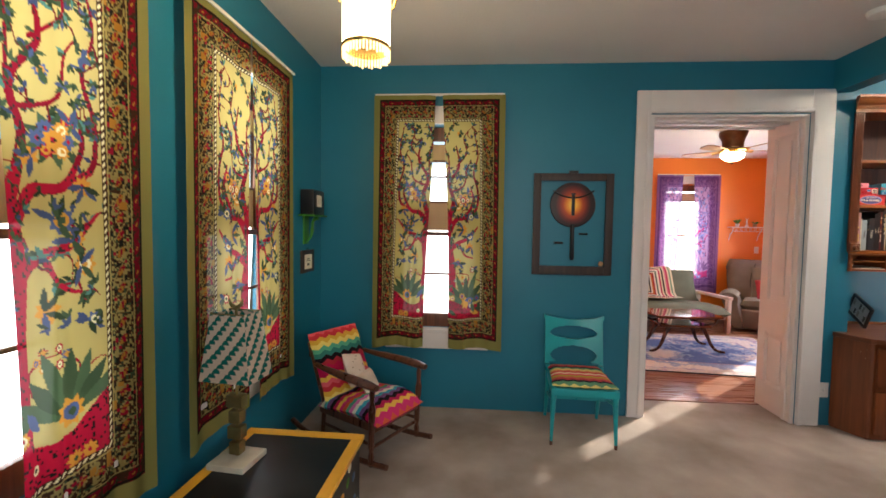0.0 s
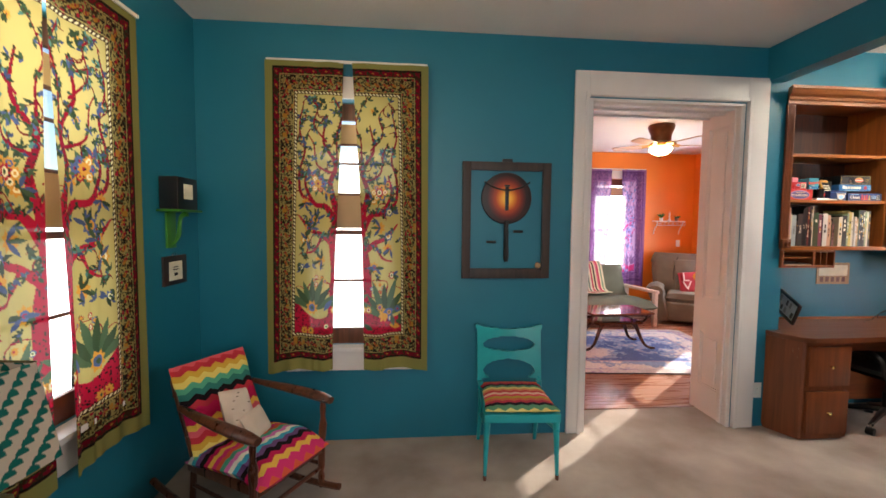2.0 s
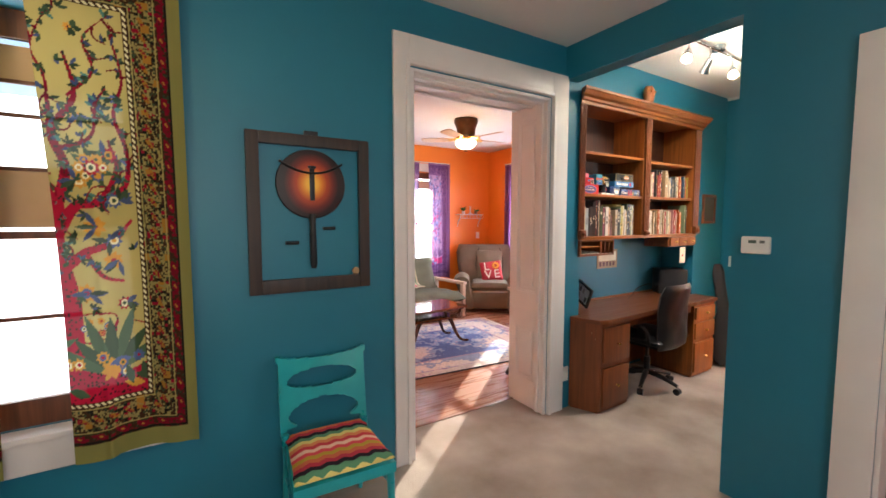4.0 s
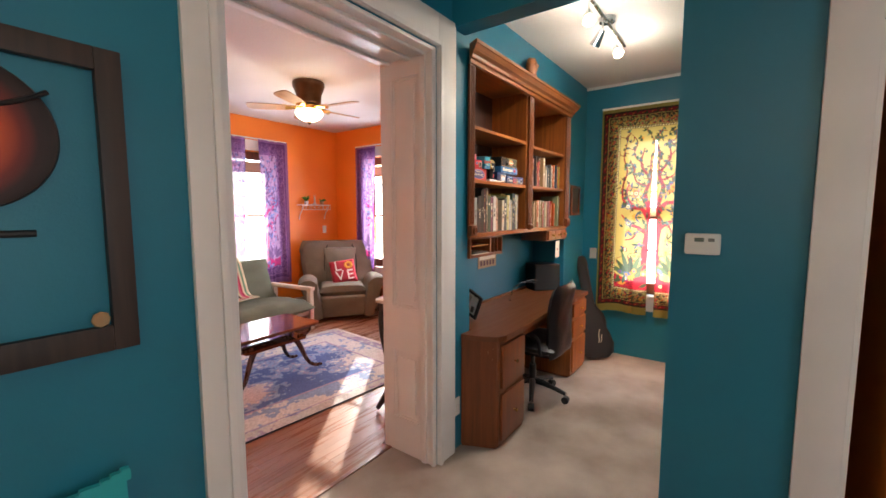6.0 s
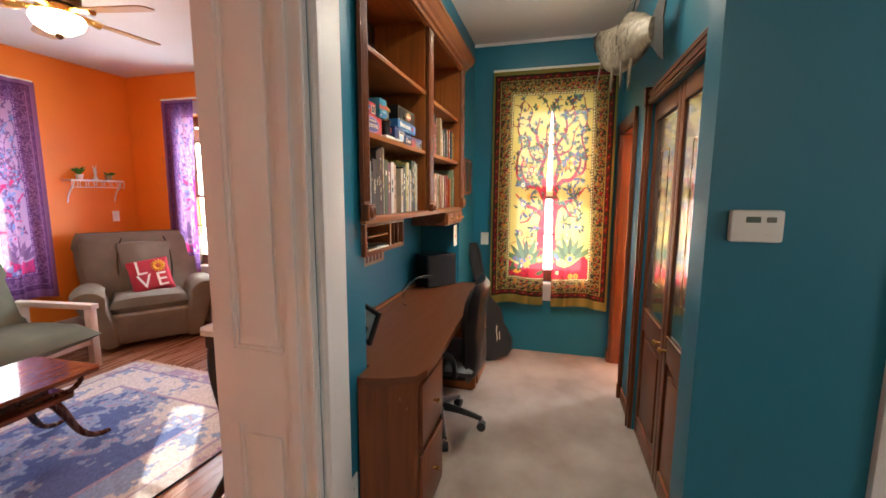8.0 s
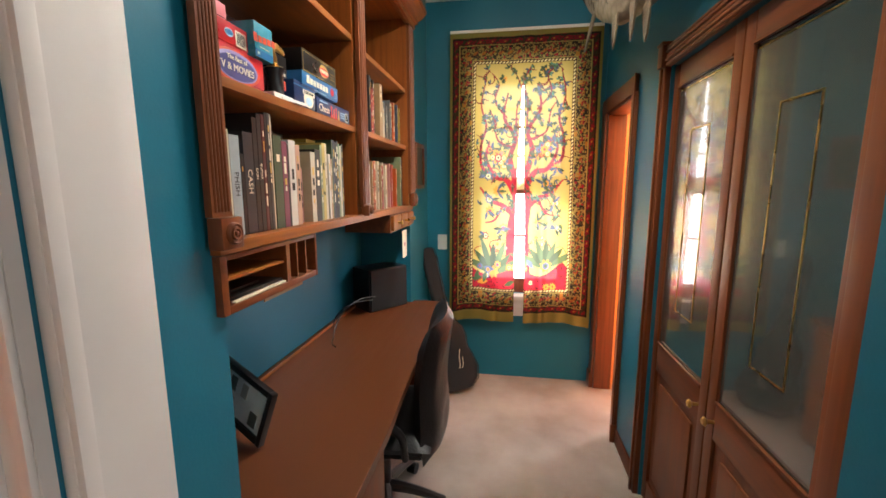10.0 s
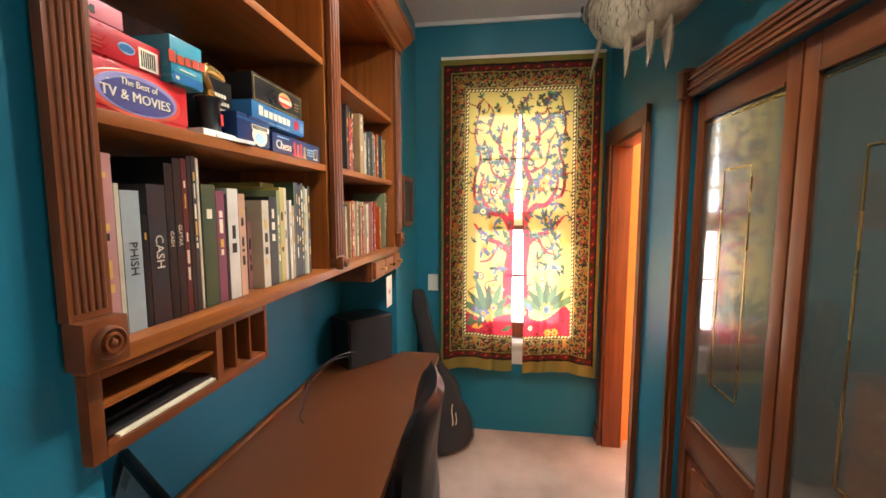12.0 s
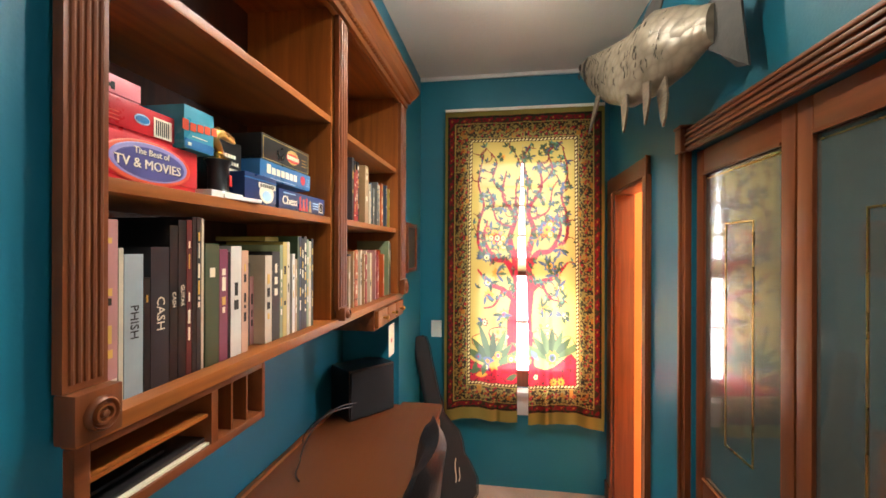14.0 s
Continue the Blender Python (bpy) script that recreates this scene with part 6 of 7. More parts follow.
for k in range(4):
    nu, nv = 90, 80
    U, V = np.meshgrid(np.linspace(-1, 1, nu), np.linspace(0, 1, nv))
    wide = (RB + (RT - RB) * V) * (1 if k % 2 == 0 else R2)
    deep = (RB + (RT - RB) * V) * (R2 if k % 2 == 0 else 1)
    P = np.stack([U * wide, -deep, Z0 + (Z1 - Z0) * V], axis=-1)
    a = k * math.pi / 2
    P = np.stack([P[..., 0] * math.cos(a) - P[..., 1] * math.sin(a), P[..., 0] * math.sin(a) + P[..., 1] * math.cos(a), P[..., 2]], axis=-1)
    s_ = 0.040
    X_, Z_ = U * (RB * (1 if k % 2 == 0 else R2)), V * (Z1 - Z0)
    C = np.zeros(U.shape + (3,)); C[:] = SHADEW
    for row in range(14, -3, -1):
        zc = row * s_ * 0.5
        off = (row % 2) * s_ / 2
        col = np.round((X_ - off) / s_)
        inside = ((X_ - off - col * s_) ** 2 + (Z_ - zc) ** 2 < (s_ * 0.5) ** 2) & (Z_ > zc - 0.001)
        C[inside] = np.where(((col + row // 2) % 2 == 0)[..., None], SHADET, SHADEW)[inside]
    me = grid_mesh("side", P, SHADEM, C)
    o = new("side", me); o.parent = sh
boxes("rim", [(-RT - 0.001, RT + 0.001, -RT * R2 - 0.002, -RT * R2 + 0.001, Z1 - 0.004, Z1 + 0.002)], OLIVE, sh)
boxes("rim", [(-RT - 0.001, RT + 0.001, RT * R2 - 0.001, RT * R2 + 0.002, Z1 - 0.004, Z1 + 0.002)], OLIVE, sh)

# green shelf and small pictures by the corner
gs = thing("wall_bracket_shelf", "small green scrolled wooden wall shelf on the teal wall", "shelf", (WX, 2.87, 1.575), 90)
boxes("top", [(-0.125, 0.125, -0.125, 0, -0.012, 0.0)], GREEN, gs, bevel=0.003)
boxes("back_board", [(-0.045, 0.045, -0.012, 0, -0.22, -0.012)], GREEN, gs, bevel=0.003)
part("scroll", tube(bez((0, -0.10, -0.02), (0, -0.02, -0.03), (0, -0.09, -0.15), (0, -0.012, -0.20), 12), [0.020, 0.016, 0.013, 0.012, 0.011, 0.011, 0.012, 0.013, 0.014, 0.012, 0.010, 0.008, 0.006], 8, flat=0.7), GREEN, gs, smooth=True)
kx = thing("display_box", "black slant-fronted box with a white card, on the green shelf", "box", (WX + 0.062, 2.86, 1.575), 90)
part("body", prism([(-0.105, -0.05), (0.105, -0.05), (0.105, 0.05), (-0.105, 0.05)], 0, 0.182, bevel=0.006), BLACK, kx, smooth=True)
boxes("card", [(-0.045, 0.050, -0.0512, -0.050, 0.060, 0.145)], PAPER, kx)
sq = thing("small_picture", "small dark framed saying with a hanging ring on the teal wall", "picture", (WX, 2.90, 1.222), 90)
boxes("frame", [(-0.120, 0.120, -0.012, 0, -0.085, 0.085)], FRW, sq, bevel=0.004)
boxes("print", [(-0.068, 0.068, -0.0132, -0.012, -0.058, 0.052)], PAPER, sq)
boxes("print_lines", [(-0.025, 0.025, -0.0138, -0.013, 0.016, 0.022), (-0.030, 0.030, -0.0138, -0.013, 0.002, 0.008), (-0.018, 0.018, -0.0138, -0.013, -0.032, -0.015)], INK, sq)
part("ring", tube([(0.018 * math.cos(a), -0.005, 0.088 + 0.014 * math.sin(a)) for a in [i * math.pi / 6 for i in range(13)]], 0.002, 6), CHROME, sq, smooth=True)

# pendant lamp
SHG = glow("glowing_cloth_shade", (1.0, 0.74, 0.36, 1), 6.0)
FRINGE = glow("lit_fringe", (1.0, 0.62, 0.24, 1), 1.2)
pn = thing("pendant_lamp", "small lit cloth pendant lamp with beaded fringe", "lamp", (-0.471, 1.376, CH))
pn.scale = (0.96, 0.96, 1.075)
part("canopy", lathe([(0.055, -0.025), (0.06, -0.01), (0.06, 0.0)], 24), BRASS, pn, smooth=True)
part("stem", tube([(0, 0, -0.02), (0, 0, -0.28)], 0.006, 8), BRASS, pn, smooth=True)
bm = bmesh.new()
seg, R_ = 48, 0.090
for z0_, z1_ in ((-0.615, -0.32),):
    rings = [[bm.verts.new((R_ * math.cos(2 * math.pi * i / seg) * (1 + 0.012 * (i % 2)), R_ * math.sin(2 * math.pi * i / seg) * (1 + 0.012 * (i % 2)), z)) for i in range(seg)] for z in (z0_, z1_)]
    for i in range(seg):
        bm.faces.new((rings[0][i], rings[0][(i + 1) % seg], rings[1][(i + 1) % seg], rings[1][i]))
pnl = part("shade", bm, SHG, pn, "glowing pleated cream cloth drum shade", smooth=True)
pnl.visible_shadow = False
bead = finish("bead", lathe([(0.002, -0.036), (0.0045, -0.032), (0.0035, -0.018), (0.0045, -0.012), (0.004, 0)], 6), FRINGE)
for i in range(44):
    o = new("fringe_strand", bead); a = 2 * math.pi * i / 44
    o.location = (0.088 * math.cos(a), 0.088 * math.sin(a), -0.614 + 0.004 * math.sin(i * 2.1))
    o.parent = pn
part("ring", lathe([(0.092, -0.620), (0.094, -0.614), (0.092, -0.608)], 40), BRASS, pn, smooth=True)
for i in range(6):
    a = 2 * math.pi * i / 6 + 0.3
    o = part("gilt_ornament", tube(bez((0, 0, 0), (0.03, 0, 0.02), (0.03, 0, -0.06), (0.006, 0, -0.11), 10), [0.006, 0.008, 0.006, 0.009, 0.006, 0.008, 0.006, 0.008, 0.005, 0.007, 0.004], 6), BRASS, pn, smooth=True)
    o.matrix_basis = pose(0.094 * math.cos(a), 0.094 * math.sin(a), -0.36, 0, 0, math.degrees(a))

sd_ = thing("smoke_detector", "round cream smoke detector on the ceiling", "smoke detector", (2.296, 2.482, CH))
part("case", lathe([(0.05, -0.034), (0.062, -0.028), (0.068, -0.01), (0.068, 0)], 28), PLASTIC, sd_, smooth=True)

# thermostat
tm = thing("thermostat", "white plastic thermostat with a grey display on the teal wall", "thermostat", (EX, 1.917, 1.380), -90)
tm.matrix_world = pose(EX, 1.917, 1.380, 0, 0, -90)
bm = bmesh.new(); add_box(bm, -0.063, 0.063, -0.026, 0, -0.044, 0.044, 0.010)
part("case", bm, PLASTIC, tm, smooth=True)
boxes("display", [(-0.028, 0.006, -0.0272, -0.0258, 0.010, 0.026)], flat("grey_display", "5d6a62", 0.2), tm)
boxes("button", [(0.020, 0.042, -0.0285, -0.0258, 0.011, 0.025)], flat("grey_button", "6b6a66", 0.5), tm, bevel=0.002)
boxes("rib", [(-0.05, 0.05, -0.0268, -0.0258, -0.004, -0.002), (0.02, 0.045, -0.0272, -0.0258, -0.024, -0.018)], PLASTIC, tm)

# ---- alcove: chair, guitar bag, fish, track light ----
oc = thing("office_chair", "black leather office chair on castors at the desk", "chair", (3.68, 3.11, 0), 4)
for k in range(5):
    a = radians(72 * k - 18)
    c_, s_ = math.cos(a), math.sin(a)
    part("base_arm", tube(bez((0, 0, 0.135), (0.10 * c_, 0.10 * s_, 0.13), (0.2 * c_, 0.2 * s_, 0.10), (0.27 * c_, 0.27 * s_, 0.075), 6), [0.028, 0.026, 0.023, 0.021, 0.019, 0.017, 0.016], 8), BLACK, oc, smooth=True)
    cst = part("castor", tube([(0.272 * c_ - 0.022 * s_, 0.272 * s_ + 0.022 * c_, 0.028), (0.272 * c_ + 0.022 * s_, 0.272 * s_ - 0.022 * c_, 0.028)], 0.028, 14), BLACK, oc, smooth=True)
    part("castor_stem", tube([(0.272 * c_, 0.272 * s_, 0.035), (0.272 * c_, 0.272 * s_, 0.085)], 0.008, 8), CHROME, oc, smooth=True)
part("gas_lift", tube([(0, 0, 0.12), (0, 0, 0.27), (0, 0, 0.271), (0, 0, 0.42)], [0.028, 0.028, 0.016, 0.016], 14), BLACK, oc, smooth=True)
bm = pad(0.50, 0.48, 0.11, power=0.25, n=14, seed=2)
for v in bm.verts: v.co.z += 0.475
part("seat", bm, LEATHER, oc, smooth=True)
boxes("seat_pan", [(-0.2, 0.2, -0.2, 0.2, 0.405, 0.43)], BLACK, oc, bevel=0.01)
bm = pad(0.47, 0.56, 0.10, power=0.28, n=16, seed=6, rough=0.01)
for v in bm.verts:
    x_, y_, z_ = v.co
    v.co = Vector((x_ * (1 - 0.10 * (y_ > 0) * (y_ / 0.28) ** 2), -0.215 - z_ - 0.05 * (y_ / 0.28) ** 2 * (1 if y_ > 0 else 0.3) + 0.04 * (x_ / 0.23) ** 2 - 0.02, 0.685 + y_))
part("backrest", bm, LEATHER, oc, "padded black leather backrest with worn grey sheen", smooth=True)
part("back_bar", tube([(0, -0.10, 0.41), (0, -0.235, 0.43), (0, -0.27, 0.60)], 0.018, 10), BLACK, oc, smooth=True)
for s in (-1, 1):
    part("armrest", tube(bez((s * 0.24, -0.14, 0.44), (s * 0.29, -0.14, 0.54), (s * 0.28, -0.16, 0.60), (s * 0.27, -0.02, 0.60), 8) + [Vector((s * 0.27, 0.12, 0.595))], [0.014, 0.014, 0.014, 0.015, 0.016, 0.018, 0.020, 0.022, 0.022, 0.018], 10), BLACK, oc, smooth=True)

gb = thing("guitar_bag", "black nylon guitar gig bag leaning in the corner", "guitar bag")
up_ = Vector((0.20, 0.27, 0.98)).normalized()
fr_ = Vector((-0.90, -0.36, 0.25)); fr_ = (fr_ - up_ * fr_.dot(up_)).normalized()
rt_ = (-fr_).cross(up_).normalized()
gb.matrix_world = Matrix.Translation((4.83, 2.90, 0.012)) @ Matrix(((rt_.x, -fr_.x, up_.x, 0), (rt_.y, -fr_.y, up_.y, 0), (rt_.z, -fr_.z, up_.z, 0), (0, 0, 0, 1))) @ Matrix.Scale(0.93, 4)
side = []
outl = [(0.0, 0.0), (0.10, 0.008), (0.165, 0.06), (0.188, 0.15), (0.165, 0.25), (0.138, 0.32), (0.145, 0.40), (0.135, 0.47), (0.095, 0.53), (0.062, 0.60), (0.055, 0.75), (0.055, 0.95), (0.060, 1.06), (0.050, 1.13), (0.02, 1.15), (0.0, 1.152)]
bm = bmesh.new()
rings = []
for w_, z in outl[1:-1]:
    ring = []
    th = 0.055 if z < 0.5 else 0.055 - 0.02 * min(1, (z - 0.5) / 0.2)
    for k in range(20):
        a = 2 * math.pi * k / 20
        cx_, sx_ = math.cos(a), math.sin(a)
        ring.append(bm.verts.new((w_ * math.copysign(abs(cx_) ** 0.6, cx_), th * math.copysign(abs(sx_) ** 0.5, sx_), z)))
    rings.append(ring)
for r0, r1 in zip(rings, rings[1:]):
    for k in range(20):
        bm.faces.new((r0[k], r0[(k + 1) % 20], r1[(k + 1) % 20], r1[k]))
bm.faces.new(rings[0][::-1]); bm.faces.new(rings[-1])
part("bag", bm, NYLON, gb, smooth=True)
part("piping", tube([(w_ * 0.99, -0.045, z) for w_, z in outl[1:-1]], 0.004, 6), BLACK, gb, smooth=True)
part("logo_stroke", tube(bez((0.03, -0.0585, 0.17), (0.055, -0.0585, 0.22), (0.03, -0.0585, 0.24), (0.065, -0.0585, 0.31), 10), 0.0035, 6), PAPER, gb, "plain white brand stroke", smooth=True)
part("logo_stroke", tube(bez((0.05, -0.0585, 0.17), (0.08, -0.0585, 0.20), (0.06, -0.0585, 0.22), (0.075, -0.0585, 0.25), 6), 0.0028, 6), PAPER, gb, smooth=True)

# mounted fish
FISH, nt, bs = base_mat("silver_fish_skin", 0.38)
n, l = nt.nodes, nt.links
tc, mp, vo, rp = n.new("ShaderNodeTexCoord"), n.new("ShaderNodeMapping"), n.new("ShaderNodeTexVoronoi"), n.new("ShaderNodeValToRGB")
mp.inputs["Scale"].default_value = (24, 24, 30)
l.new(tc.outputs["Object"], mp.inputs[0]); l.new(mp.outputs[0], vo.inputs[0]); vo.inputs["Scale"].default_value = 1.0
l.new(vo.outputs["Distance"], rp.inputs[0])
rp.color_ramp.elements[0].color, rp.color_ramp.elements[0].position = (0.27, 0.225, 0.165, 1), 0.30
rp.color_ramp.elements[1].color, rp.color_ramp.elements[1].position = (0.18, 0.145, 0.105, 1), 0.75
l.new(rp.outputs[0], bs.inputs["Base Color"])
bp = n.new("ShaderNodeBump"); bp.inputs["Strength"].default_value, bp.inputs["Distance"].default_value, bp.invert = 0.7, 0.006, True
l.new(vo.outputs["Distance"], bp.inputs["Height"]); l.new(bp.outputs[0], bs.inputs["Normal"])
bs.inputs["Metallic"].default_value = 0.15
FIN = two_tone("fin_skin", (0.10, 0.08, 0.06, 1), (0.24, 0.18, 0.12, 1), 0.5, scale=20, stretch=(1, 1, 6), bump=0.4)
DARKFIN = two_tone("dark_fin_skin", (0.012, 0.012, 0.012, 1), (0.040, 0.036, 0.032, 1), 0.6, scale=20, bump=0.4)
fi = thing("mounted_fish", "large silver mounted fish with dark tail hanging on the teal wall", "mounted fish", (3.97, 1.925, 2.40))
spine = [(0.71, 0.265, 0.205, 0.018), (0.69, 0.264, 0.195, 0.036), (0.65, 0.260, 0.175, 0.050), (0.55, 0.255, 0.130, 0.074), (0.41, 0.245, 0.050, 0.102), (0.23, 0.225, -0.030, 0.126), (0.05, 0.195, -0.092, 0.142), (-0.11, 0.155, -0.096, 0.148), (-0.23, 0.125, -0.117, 0.114), (-0.31, 0.105, -0.128, 0.074), (-0.36, 0.090, -0.136, 0.058)]
bm = bmesh.new(); rings = []
for x_, y_, z_, r_ in spine:
    rings.append([bm.verts.new((x_, y_ + r_ * 0.42 * math.cos(2 * math.pi * k / 28), z_ + r_ * math.sin(2 * math.pi * k / 28))) for k in range(28)])
for r0, r1 in zip(rings, rings[1:]):
    for k in range(28):
        bm.faces.new((r0[k], r0[(k + 1) % 28], r1[(k + 1) % 28], r1[k]))
bm.faces.new(rings[0][::-1]); bm.faces.new(rings[-1])
bmesh.ops.recalc_face_normals(bm, faces=bm.faces)
bmesh.ops.subdivide_edges(bm, edges=[e for e in bm.edges if abs(e.verts[0].co.x - e.verts[1].co.x) > 0.02], cuts=3, use_grid_fill=True)
part("body", bm, FISH, fi, "silvery scaled fish body", smooth=True)


def fin(name, pts, mat_, thick=0.006, yoff=0.0):
    """A fin from an outline in x, y, z."""
    bm = bmesh.new()
    lo = [bm.verts.new((p[0], p[1] - thick / 2, p[2])) for p in pts]
    hi = [bm.verts.new((p[0], p[1] + thick / 2, p[2])) for p in pts]
    bm.faces.new(lo[::-1]); bm.faces.new(hi)
    for i in range(len(pts)):
        j = (i + 1) % len(pts)
        bm.faces.new((lo[i], lo[j], hi[j], hi[i]))
    bmesh.ops.recalc_face_normals(bm, faces=bm.faces)
    return part(name, bm, mat_, fi)


fin("tail_fin", [(-0.33, 0.095, -0.07), (-0.39, 0.080, -0.02), (-0.50, 0.065, 0.13), (-0.49, 0.065, 0.02), (-0.455, 0.070, -0.12), (-0.465, 0.068, -0.20), (-0.485, 0.065, -0.315), (-0.44, 0.070, -0.300), (-0.38, 0.085, -0.235), (-0.34, 0.095, -0.205)], DARKFIN)


def belly_fin(base, tip, wide, mat_):
    """A tapering fin with a rounded hind edge, hanging from base to tip."""
    b_, t_ = Vector(base), Vector(tip)
    d_ = t_ - b_
    w_ = Vector((wide, 0, wide * 0.25))
    pts = [b_ + w_ * 0.55 - d_ * 0.12, b_ - w_ * 0.55 - d_ * 0.12, b_ - w_ * 0.62 + d_ * 0.35, b_ - w_ * 0.30 + d_ * 0.80, t_, b_ + w_ * 0.16 + d_ * 0.80, b_ + w_ * 0.42 + d_ * 0.35]
    fin("belly_fin", [tuple(p) for p in pts], mat_, 0.007)


belly_fin((0.31, 0.262, -0.085), (0.395, 0.285, -0.235), 0.075, FIN)
belly_fin((0.035, 0.225, -0.205), (0.045, 0.225, -0.332), 0.068, FIN)
belly_fin((-0.135, 0.200, -0.225), (-0.105, 0.195, -0.348), 0.060, FIN)
belly_fin((-0.155, 0.160, -0.222), (-0.190, 0.165, -0.380), 0.085, FIN)
fin("back_fin", [(0.02, 0.185, 0.02), (-0.12, 0.155, 0.03), (-0.17, 0.140, 0.13), (-0.04, 0.165, 0.10)], DARKFIN)
part("gill_plate", tube([(0.505, 0.272, 0.178), (0.490, 0.290, 0.140), (0.480, 0.296, 0.100), (0.478, 0.290, 0.055), (0.488, 0.270, 0.022)], [0.003, 0.006, 0.006, 0.006, 0.003], 8), DARKFIN, fi, smooth=True)
part("mouth", tube([(0.705, 0.272, 0.195), (0.66, 0.288, 0.150), (0.625, 0.290, 0.118)], [0.003, 0.005, 0.003], 6), DARKFIN, fi, smooth=True)
o = part("eye", lathe([(0.019, 0), (0.016, 0.006), (0.006, 0.010)], 16), BLACK, fi, "dark glassy eye", smooth=True)
o.matrix_basis = pose(0.628, 0.284, 0.182, -90, 0, 0)
rr = random.Random(31)
marks = bmesh.new()
for k in range(70):
    u = rr.uniform(-0.22, 0.46)
    i = max(j for j in range(len(spine)) if spine[j][0] >= u)
    f_ = (u - spine[i][0]) / (spine[i + 1][0] - spine[i][0])
    y_, z_, r_ = [spine[i][c] + f_ * (spine[i + 1][c] - spine[i][c]) for c in (1, 2, 3)]
    a_ = radians(rr.uniform(-35, 55))
    q = [(u + 0.010 * math.sin(g * 2.1 + k), y_ + (r_ * 0.42 + 0.0012) * math.cos(a_ + g * 0.11), z_ + (r_ + 0.0012) * math.sin(a_ + g * 0.11)) for g in range(rr.randint(2, 4))]
    tube(q, rr.uniform(0.0008, 0.0016), 5, bm=marks)
part("dark_scale_marks", marks, DARKFIN, fi, "scattered dark upright scale edges")
boxes("wall_mount", [(-0.06, 0.06, 0.0, 0.10, -0.06, 0.02)], OAK_DARK, fi)

# track light
WARM = glow("lit_spot_bulb", (1.0, 0.80, 0.50, 1), 30.0)
tl = thing("track_light", "brushed metal ceiling track with swivel spot lamps, lit", "ceiling light", (3.58, 2.59, CH))
part("track", tube([(-0.52, 0, -0.025), (0.50, 0, -0.025)], 0.011, 10), CHROME, tl, smooth=True)
part("canopy", lathe([(0.05, -0.03), (0.055, 0.0)], 20), CHROME, tl, smooth=True)
for x_, ax_, az_ in ((-0.40, 40, -70), (-0.10, 42, 150), (0.24, 45, -60)):
    h = new("spot_head"); h.parent = tl
    part("stem", tube([(x_, 0, -0.03), (x_, 0, -0.110)], 0.007, 8), CHROME, tl, smooth=True)
    h.matrix_basis = pose(x_, 0, -0.110, 0, 0, az_) @ pose(0, 0, 0, 180 - ax_, 0, 0)
    tagged(h, "brushed metal spot head")
    part("shade", lathe([(0.018, 0.0), (0.024, 0.03), (0.030, 0.075), (0.038, 0.10), (0.036, 0.10), (0.022, 0.06)], 20), CHROME, h, smooth=True)
    part("lamp_face", lathe([(0.026, 0.088), (0.024, 0.092)], 16), WARM, h)

# ---- living room ----
FLOORW = wood("oak_floor_board", (0.19, 0.078, 0.042, 1), (0.31, 0.135, 0.072, 1), "x", 0.26, bump=0.08, island=0.35)
CREAMW = two_tone("cream_futon_paint", (0.62, 0.52, 0.44, 1), (0.70, 0.60, 0.52, 1), 0.45, scale=5)
FRONT = flat("wire_white", "e8ded6", 0.5)

# rug
RX0, RX1, RY0, RY1 = 1.15, 3.86, 4.18, 5.94
nx, ny = 240, 156
X, Y = np.meshgrid(np.linspace(RX0, RX1, nx), np.linspace(RY0, RY1, ny))
rs = np.random.RandomState(7)


def soft(cells_x, cells_y):
    g = rs.rand(cells_y + 2, cells_x + 2)
    fx, fy = np.linspace(0, cells_x, nx), np.linspace(0, cells_y, ny)
    ix, iy = fx.astype(int), fy.astype(int)
    tx, ty = (fx - ix)[None, :], (fy - iy)[:, None]
    tx, ty = tx * tx * (3 - 2 * tx), ty * ty * (3 - 2 * ty)
    a, b = g[iy][:, ix], g[iy][:, ix + 1]
    c, d = g[iy + 1][:, ix], g[iy + 1][:, ix + 1]
    return (a * (1 - tx) + b * tx) * (1 - ty) + (c * (1 - tx) + d * tx) * ty


N = soft(7, 5) * 0.58 + soft(24, 16) * 0.30 + soft(90, 60) * 0.24
blue1, blue2, cream, mauve = srgb("5b6ea2"), srgb("8fa2c4"), srgb("d2cecc"), srgb("a596b0")
E_ = np.minimum(np.minimum(X - RX0, RX1 - X), np.minimum(Y - RY0, RY1 - Y))
C = np.zeros((ny, nx, 3)); C[:] = blue2
C[N < 0.52] = blue1
C[N > 0.68] = cream
C[(N > 0.60) & (N < 0.63)] = mauve
bandm = (E_ > 0.12) & (E_ < 0.36)
C[bandm & (N > 0.50)] = cream
C[bandm & (N <= 0.50)] = blue2
C[(np.abs(E_ - 0.37) < 0.010) | (np.abs(E_ - 0.115) < 0.008)] = mauve
C[E_ < 0.10] = cream * 0.85
C[(E_ < 0.10) & (N < 0.5)] = mauve
C *= (0.82 + 0.36 * rs.rand(ny, nx, 1))
RUGM, nt, bs = base_mat("woven_rug", 0.95)
at = nt.nodes.new("ShaderNodeAttribute"); at.attribute_name = "print"
nt.links.new(at.outputs["Color"], bs.inputs["Base Color"])
bs.inputs["Specular IOR Level"].default_value = 0.1
rug = thing("area_rug", "worn blue and cream oriental rug with short fringe", "rug", (0, 0, 0))
rug.matrix_world = Matrix.Translation((3.86, 5.94, 0)) @ Matrix.Rotation(radians(-4.5), 4, "Z") @ Matrix.Translation((-3.80, -5.94, 0))
P = np.stack([X, Y, np.full_like(X, 0.010) + 0.002 * N], axis=-1)
o = new("field", grid_mesh("field", P, RUGM, C)); o.parent = rug
